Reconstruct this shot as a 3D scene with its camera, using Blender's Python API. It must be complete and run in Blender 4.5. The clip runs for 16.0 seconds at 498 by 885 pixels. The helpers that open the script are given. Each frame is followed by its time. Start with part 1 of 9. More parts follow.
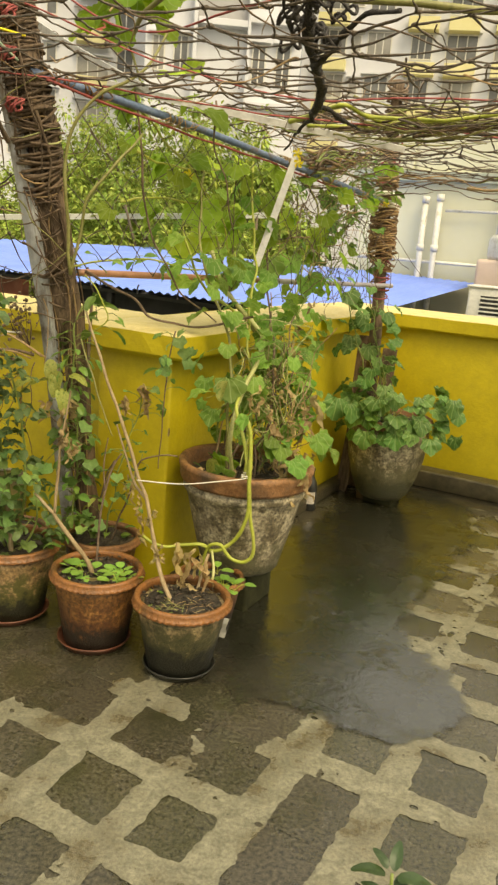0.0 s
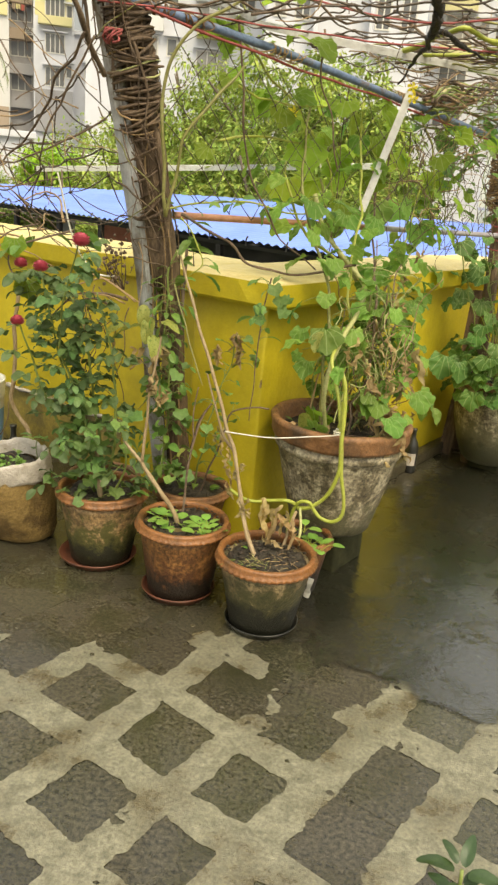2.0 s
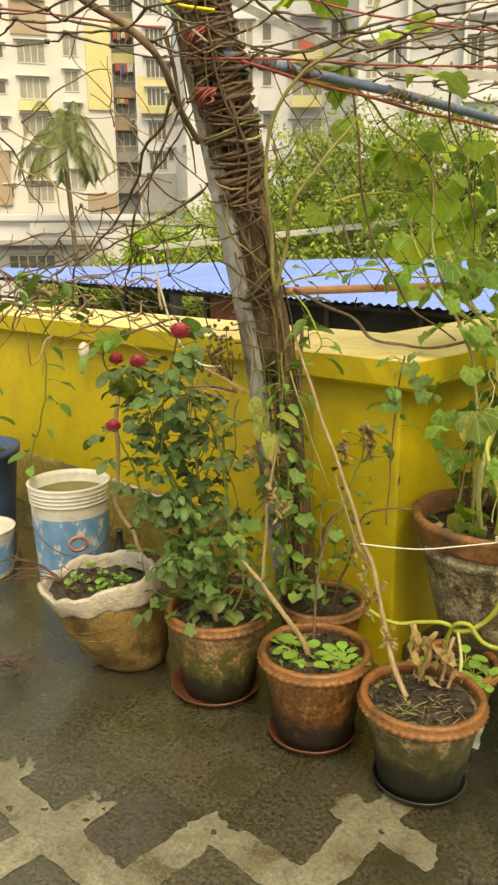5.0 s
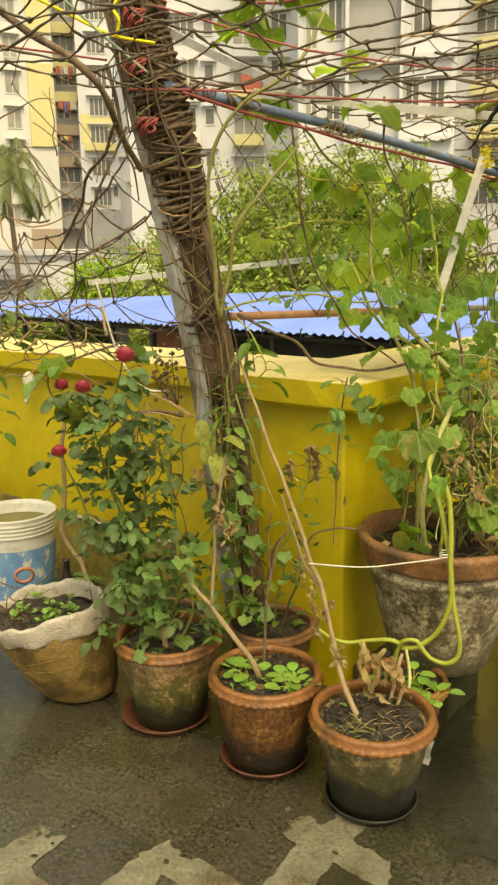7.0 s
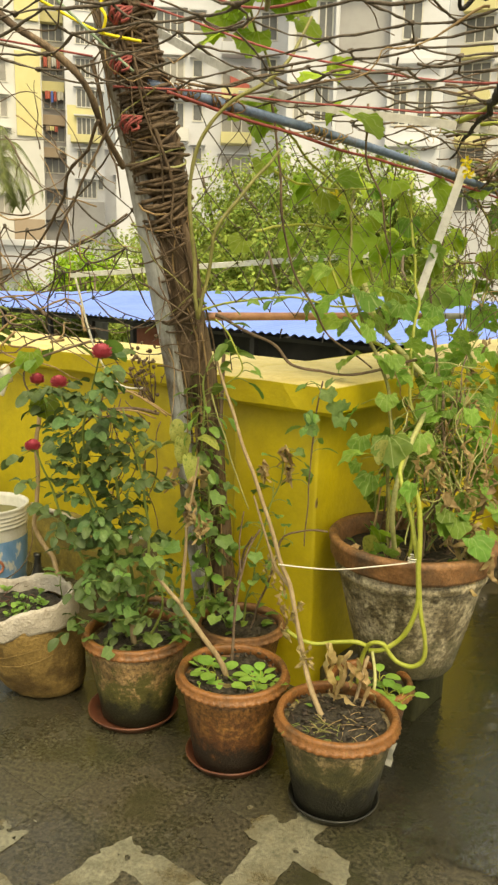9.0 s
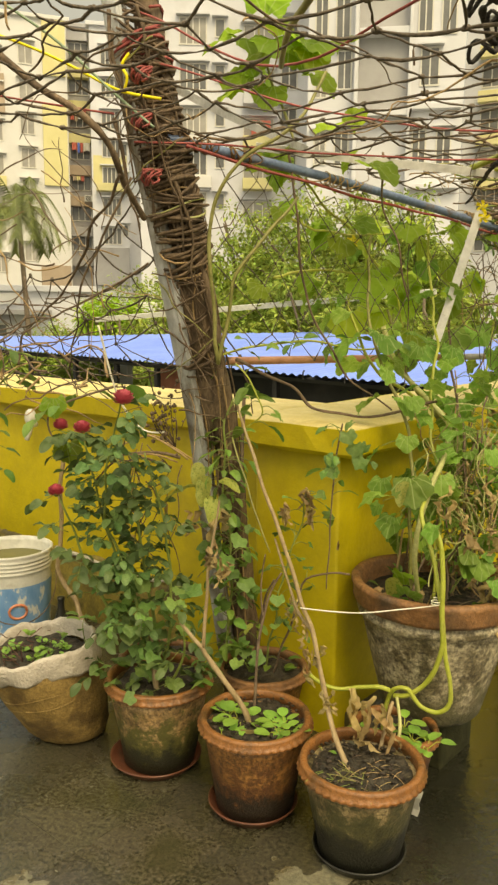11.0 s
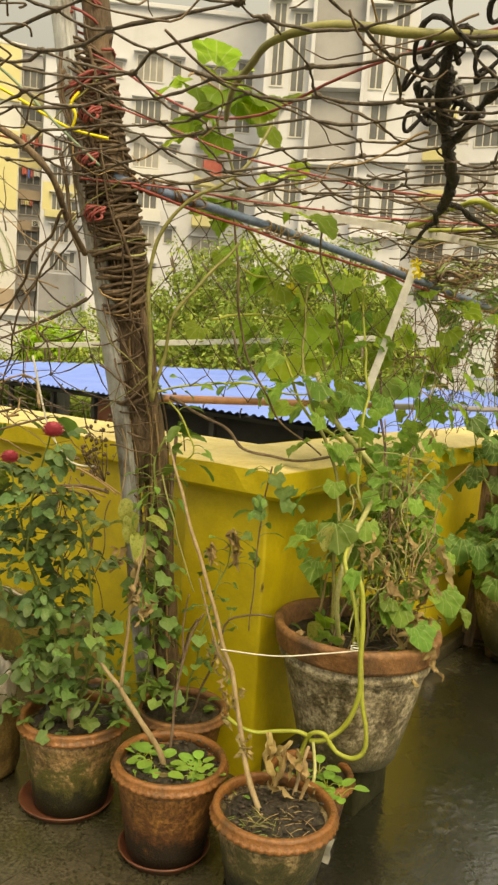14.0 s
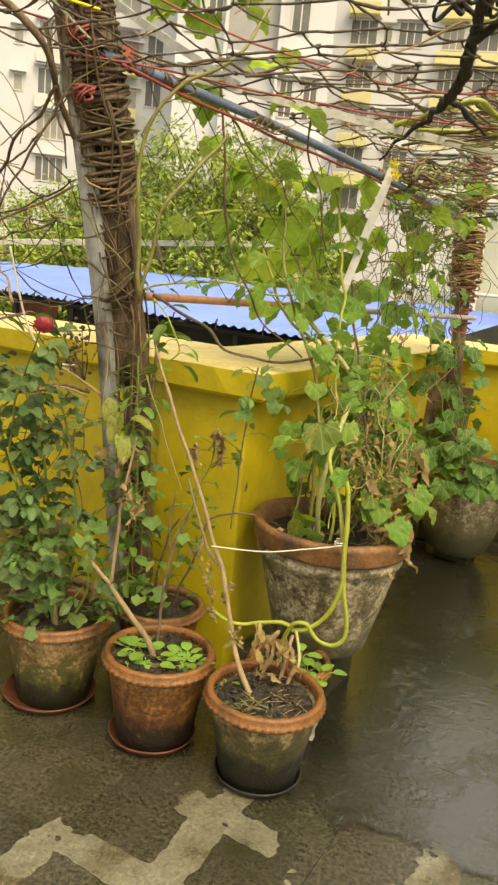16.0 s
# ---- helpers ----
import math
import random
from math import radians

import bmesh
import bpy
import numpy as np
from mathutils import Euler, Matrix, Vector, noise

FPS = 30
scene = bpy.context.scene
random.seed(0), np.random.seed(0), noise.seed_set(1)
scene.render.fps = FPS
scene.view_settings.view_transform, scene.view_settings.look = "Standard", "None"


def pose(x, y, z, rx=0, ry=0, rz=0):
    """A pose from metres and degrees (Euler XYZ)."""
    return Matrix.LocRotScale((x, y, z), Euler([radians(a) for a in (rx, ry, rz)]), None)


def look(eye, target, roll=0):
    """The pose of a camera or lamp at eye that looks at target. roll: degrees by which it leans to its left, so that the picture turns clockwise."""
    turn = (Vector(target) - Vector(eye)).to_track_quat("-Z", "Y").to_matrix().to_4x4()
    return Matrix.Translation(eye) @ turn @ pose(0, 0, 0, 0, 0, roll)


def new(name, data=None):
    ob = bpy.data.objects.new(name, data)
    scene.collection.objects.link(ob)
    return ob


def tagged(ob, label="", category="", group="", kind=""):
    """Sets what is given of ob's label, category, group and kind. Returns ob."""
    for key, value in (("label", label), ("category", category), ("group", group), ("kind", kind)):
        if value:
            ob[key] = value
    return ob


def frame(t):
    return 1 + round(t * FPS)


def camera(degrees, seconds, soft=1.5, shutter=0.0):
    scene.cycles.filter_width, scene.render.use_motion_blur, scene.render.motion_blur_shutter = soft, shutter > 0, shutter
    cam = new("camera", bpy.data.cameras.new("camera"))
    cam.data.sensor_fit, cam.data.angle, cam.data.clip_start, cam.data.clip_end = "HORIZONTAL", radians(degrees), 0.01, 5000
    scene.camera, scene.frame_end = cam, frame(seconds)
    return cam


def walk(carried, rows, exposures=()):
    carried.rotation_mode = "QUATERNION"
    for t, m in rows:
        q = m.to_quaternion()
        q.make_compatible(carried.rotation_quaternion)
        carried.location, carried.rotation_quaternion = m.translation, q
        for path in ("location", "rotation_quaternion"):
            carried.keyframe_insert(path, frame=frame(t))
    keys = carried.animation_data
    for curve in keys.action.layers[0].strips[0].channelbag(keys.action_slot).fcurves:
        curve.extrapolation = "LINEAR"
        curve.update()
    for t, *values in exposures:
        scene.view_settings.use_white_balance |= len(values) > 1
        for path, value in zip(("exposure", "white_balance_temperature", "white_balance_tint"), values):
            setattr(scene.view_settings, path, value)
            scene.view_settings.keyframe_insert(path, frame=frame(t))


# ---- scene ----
cam = camera(35.5, 16.0, soft=2.5)
PATH = [
    (0, (0.509, 0.177, 1.477), (0.301, 2.101, 0.973), 4.7),
    (0.5, (0.572, 0.211, 1.443), (0.257, 2.11, 0.9), 4.0),
    (1, (0.606, 0.217, 1.46), (0.225, 2.094, 0.885), 3.8),
    (1.5, (0.606, 0.229, 1.452), (0.16, 2.082, 0.846), 4.0),
    (2, (0.546, 0.289, 1.438), (0.085, 2.13, 0.808), 4.9),
    (2.5, (0.368, 0.441, 1.457), (-0.093, 2.293, 0.861), 5.8),
    (3, (0.316, 0.524, 1.447), (-0.218, 2.364, 0.873), 4.2),
    (3.5, (0.349, 0.622, 1.456), (-0.267, 2.436, 0.881), 1.8),
    (4, (0.383, 0.692, 1.454), (-0.314, 2.484, 0.903), 0.1),
    (4.2, (0.382, 0.711, 1.453), (-0.342, 2.495, 0.91), -0.1),
    (6.3, (0.327, 0.695, 1.457), (-0.432, 2.494, 1.027), -0.6),
    (6.5, (0.349, 0.689, 1.446), (-0.364, 2.507, 1.014), -0.7),
    (7, (0.375, 0.69, 1.428), (-0.261, 2.54, 1.013), -0.8),
    (7.5, (0.391, 0.692, 1.419), (-0.211, 2.558, 1.025), -0.6),
    (8, (0.398, 0.697, 1.419), (-0.167, 2.567, 0.988), 0.3),
    (8.5, (0.399, 0.689, 1.423), (-0.165, 2.556, 0.979), 0.8),
    (9, (0.389, 0.683, 1.437), (-0.193, 2.55, 1.018), 1.3),
    (11.3, (0.408, 0.672, 1.449), (-0.245, 2.538, 1.145), 0.5),
    (11.5, (0.411, 0.665, 1.45), (-0.233, 2.536, 1.154), 0.9),
    (12, (0.413, 0.668, 1.453), (-0.192, 2.552, 1.162), 2.1),
    (12.5, (0.412, 0.669, 1.448), (-0.141, 2.56, 1.109), 3.4),
    (13, (0.402, 0.677, 1.445), (-0.158, 2.558, 1.063), 3.6),
    (13.5, (0.406, 0.67, 1.456), (-0.17, 2.564, 1.167), 3.1),
    (14, (0.426, 0.667, 1.465), (-0.075, 2.59, 1.243), 3.9),
    (14.5, (0.414, 0.665, 1.47), (-0.041, 2.596, 1.221), 4.9),
    (15, (0.349, 0.658, 1.468), (-0.052, 2.601, 1.216), 4.0),
    (15.5, (0.248, 0.631, 1.407), (-0.017, 2.577, 1.029), 4.3),
    (16, (0.209, 0.612, 1.427), (-0.047, 2.547, 0.99), 5.6),
]
walk(cam, [(t, look(eye, target, roll)) for t, eye, target, roll in PATH], ((0.0, 1.06, 9600, 4), (0.5, 1.12, 9300, 5), (1.0, 1.20, 8600, 5), (1.5, 1.21, 8400, 5), (2.0, 1.22, 8100, 5), (2.5, 1.23, 8400, 6), (3.5, 1.16, 9100, 6), (4.2, 1.12, 9400, 5), (6.3, 0.99, 11000, 0), (7.0, 1.05, 10900, 0), (8.0, 1.08, 10900, 1), (8.5, 1.13, 9400, 3), (9.2, 1.11, 9900, 0), (11.3, 0.98, 10700, 2), (12.0, 0.98, 10700, 2), (13.0, 1.09, 10300, 0), (13.5, 1.03, 9500, 0), (14.0, 0.94, 10700, 3), (15.0, 1.00, 10200, 4), (15.5, 0.98, 11000, 4), (16.0, 1.15, 9600, 5)))

# ---- light and sky: bright overcast rain ----
SUN_EL, SUN_AZ = 52.0, 143.0
world = bpy.data.worlds.new("overcast_sky")
scene.world = world
world.use_nodes = True
wt = world.node_tree
sky = wt.nodes.new("ShaderNodeTexSky")
sky.sky_type, sky.sun_disc = "NISHITA", False
sky.sun_elevation, sky.sun_rotation = radians(SUN_EL), radians(SUN_AZ)
sky.dust_density, sky.air_density, sky.ozone_density = 6.0, 1.6, 1.0
cloud = wt.nodes.new("ShaderNodeMixRGB")
cloud.inputs[0].default_value = 0.88
way = wt.nodes.new("ShaderNodeTexCoord")
lift = wt.nodes.new("ShaderNodeSeparateXYZ")
wt.links.new(way.outputs["Generated"], lift.inputs[0])
ramp = wt.nodes.new("ShaderNodeMapRange")           # an overcast sky is about three times as bright overhead as at its edge
ramp.inputs[3].default_value, ramp.inputs[4].default_value = 3.4, 10.4
wt.links.new(lift.outputs[2], ramp.inputs[0])
veil = wt.nodes.new("ShaderNodeVectorMath")
veil.operation, veil.inputs[1].default_value = "DOT_PRODUCT", (math.sin(radians(SUN_AZ)), math.cos(radians(SUN_AZ)), 0.0)
wt.links.new(way.outputs["Generated"], veil.inputs[0])
side = wt.nodes.new("ShaderNodeMapRange")           # the cloud is thinner on the sun's side
side.inputs[1].default_value, side.inputs[2].default_value, side.inputs[3].default_value, side.inputs[4].default_value = -1.0, 1.0, 0.48, 1.42
wt.links.new(veil.outputs["Value"], side.inputs[0])
dull = wt.nodes.new("ShaderNodeMath")
dull.operation = "MULTIPLY"
wt.links.new(ramp.outputs[0], dull.inputs[0])
wt.links.new(side.outputs[0], dull.inputs[1])
grey = wt.nodes.new("ShaderNodeMixRGB")
grey.blend_type, grey.inputs[0].default_value, grey.inputs[1].default_value = "MULTIPLY", 1.0, (0.92, 0.98, 1.10, 1)
wt.links.new(dull.outputs[0], grey.inputs[2])
wt.links.new(grey.outputs[0], cloud.inputs[2])
wt.links.new(sky.outputs[0], cloud.inputs[1])
back = wt.nodes["Background"]
back.inputs[1].default_value = 0.1
wt.links.new(cloud.outputs[0], back.inputs[0])
sun = new("sun", bpy.data.lights.new("sun", "SUN"))
sun.data.energy, sun.data.angle, sun.data.color = 1.3, radians(25), (1.0, 0.93, 0.8)
_a, _e = radians(SUN_AZ), radians(SUN_EL)
sun.matrix_world = look((8 * math.sin(_a) * math.cos(_e), 8 * math.cos(_a) * math.cos(_e), 8 * math.sin(_e)), (0, 0, 0))


# ---- frames of reference ----
TH = radians(-21)                      # the terrace's walls run along u; v points away over the parapet
UX, UY = math.cos(TH), math.sin(TH)
EYE = Vector((0.4, 0.66, 1.44))        # where distant bearings are taken from
SWING, DIP = 0.62, 0.85                # and by how much their zero is off


def W(u, v, z=0.0):
    return Vector((UX * u - UY * v, UY * u + UX * v, z))


def uv_of(p):
    return UX * p[0] + UY * p[1], -UY * p[0] + UX * p[1]


def bearing(az, el, d):
    """A far place: degrees to the left of +y, degrees up, metres away over the ground."""
    a, el = radians(az - SWING), el - DIP
    return Vector((EYE.x - math.sin(a) * d, EYE.y + math.cos(a) * d, EYE.z + math.tan(radians(el)) * d))


rng = random.Random(7)


def jit(a):
    return Vector((rng.uniform(-a, a), rng.uniform(-a, a), rng.uniform(-a, a)))


# ---- materials ----
def material(name, c1, c2, scale=18.0, rough=0.6, bump=0.25, c3=None, scale3=3.0, cut3=0.55, soft3=0.12, metal=0.0,
             rough2=None, coat=0.0, vary=0.0, fine=120.0, stretch=(1, 1, 1), spec=0.5, through_light=0.0, local=False, rand=False, grain=0.0):
    """Two tones at one scale, a third in stains at a larger one, bump at two scales."""
    m = bpy.data.materials.new(name)
    m.use_nodes = True
    nt = m.node_tree
    N, L = nt.nodes, nt.links
    b = N["Principled BSDF"]
    if local:
        co = N.new("ShaderNodeTexCoord").outputs["Object"]
    else:
        co = N.new("ShaderNodeNewGeometry").outputs["Position"]
    mp = N.new("ShaderNodeMapping")
    mp.inputs["Scale"].default_value = stretch
    L.new(co, mp.inputs[0])
    n1 = N.new("ShaderNodeTexNoise")
    n1.inputs["Scale"].default_value, n1.inputs["Detail"].default_value, n1.inputs["Roughness"].default_value = scale, 6, 0.62
    L.new(mp.outputs[0], n1.inputs[0])
    r1 = N.new("ShaderNodeMapRange")
    r1.inputs[1].default_value, r1.inputs[2].default_value = 0.34, 0.66
    L.new(n1.outputs[0], r1.inputs[0])
    mix = N.new("ShaderNodeMixRGB")
    mix.inputs[1].default_value, mix.inputs[2].default_value = (*c1, 1), (*c2, 1)
    L.new(r1.outputs[0], mix.inputs[0])
    col = mix.outputs[0]
    mask3 = None
    if c3:
        n3 = N.new("ShaderNodeTexNoise")
        n3.inputs["Scale"].default_value, n3.inputs["Detail"].default_value, n3.inputs["Roughness"].default_value = scale3, 7, 0.65
        L.new(mp.outputs[0], n3.inputs[0])
        r3 = N.new("ShaderNodeMapRange")
        r3.inputs[1].default_value, r3.inputs[2].default_value = cut3, cut3 + soft3
        L.new(n3.outputs[0], r3.inputs[0])
        mx = N.new("ShaderNodeMixRGB")
        mx.inputs[2].default_value = (*c3, 1)
        L.new(r3.outputs[0], mx.inputs[0])
        L.new(col, mx.inputs[1])
        col, mask3 = mx.outputs[0], r3.outputs[0]
    if vary or rand:
        hs = N.new("ShaderNodeHueSaturation")
        src = N.new("ShaderNodeObjectInfo").outputs["Random"] if rand else N.new("ShaderNodeNewGeometry").outputs["Random Per Island"]
        rv = N.new("ShaderNodeMapRange")
        rv.inputs[3].default_value, rv.inputs[4].default_value = 1 - vary, 1 + vary
        L.new(src, rv.inputs[0])
        L.new(rv.outputs[0], hs.inputs["Value"])
        rh = N.new("ShaderNodeMapRange")
        rh.inputs[3].default_value, rh.inputs[4].default_value = 0.5 - vary * 0.06, 0.5 + vary * 0.05
        wn = N.new("ShaderNodeMath")
        wn.operation, wn.inputs[1].default_value = "FRACT", 0
        wm = N.new("ShaderNodeMath")
        wm.operation, wm.inputs[1].default_value = "MULTIPLY", 7.31
        L.new(src, wm.inputs[0])
        L.new(wm.outputs[0], wn.inputs[0])
        L.new(wn.outputs[0], rh.inputs[0])
        L.new(rh.outputs[0], hs.inputs["Hue"])
        L.new(col, hs.inputs["Color"])
        col = hs.outputs[0]
    if grain:
        ng = N.new("ShaderNodeTexNoise")
        ng.inputs["Scale"].default_value, ng.inputs["Detail"].default_value, ng.inputs["Roughness"].default_value = scale * 4.3, 5, 0.75
        L.new(mp.outputs[0], ng.inputs[0])
        rg = N.new("ShaderNodeMapRange")
        rg.inputs[1].default_value, rg.inputs[2].default_value = 0.32, 0.68
        rg.inputs[3].default_value, rg.inputs[4].default_value = 1 - grain, 1 + grain
        L.new(ng.outputs[0], rg.inputs[0])
        mg = N.new("ShaderNodeMixRGB")
        mg.blend_type, mg.inputs[0].default_value = "MULTIPLY", 1.0
        L.new(col, mg.inputs[1])
        L.new(rg.outputs[0], mg.inputs[2])
        col = mg.outputs[0]
    L.new(col, b.inputs["Base Color"])
    b.inputs["Roughness"].default_value, b.inputs["Metallic"].default_value = rough, metal
    b.inputs["Specular IOR Level"].default_value = spec
    if rough2 is not None:
        rr = N.new("ShaderNodeMapRange")
        rr.inputs[3].default_value, rr.inputs[4].default_value = rough, rough2
        L.new(mask3 if mask3 is not None else r1.outputs[0], rr.inputs[0])
        L.new(rr.outputs[0], b.inputs["Roughness"])
    if coat:
        b.inputs["Coat Weight"].default_value, b.inputs["Coat Roughness"].default_value = coat, 0.12
    if bump:
        n2 = N.new("ShaderNodeTexNoise")
        n2.inputs["Scale"].default_value, n2.inputs["Detail"].default_value = fine, 4
        L.new(mp.outputs[0], n2.inputs[0])
        add = N.new("ShaderNodeMath")
        add.operation = "ADD"
        L.new(n1.outputs[0], add.inputs[0])
        L.new(n2.outputs[0], add.inputs[1])
        bp = N.new("ShaderNodeBump")
        bp.inputs["Strength"].default_value, bp.inputs["Distance"].default_value = bump, 0.006
        L.new(add.outputs[0], bp.inputs["Height"])
        L.new(bp.outputs[0], b.inputs["Normal"])
    if through_light:
        tr = N.new("ShaderNodeBsdfTranslucent")
        L.new(col, tr.inputs[0])
        ms = N.new("ShaderNodeMixShader")
        ms.inputs[0].default_value = through_light
        L.new(b.outputs[0], ms.inputs[1])
        L.new(tr.outputs[0], ms.inputs[2])
        L.new(ms.outputs[0], N["Material Output"].inputs[0])
    return m


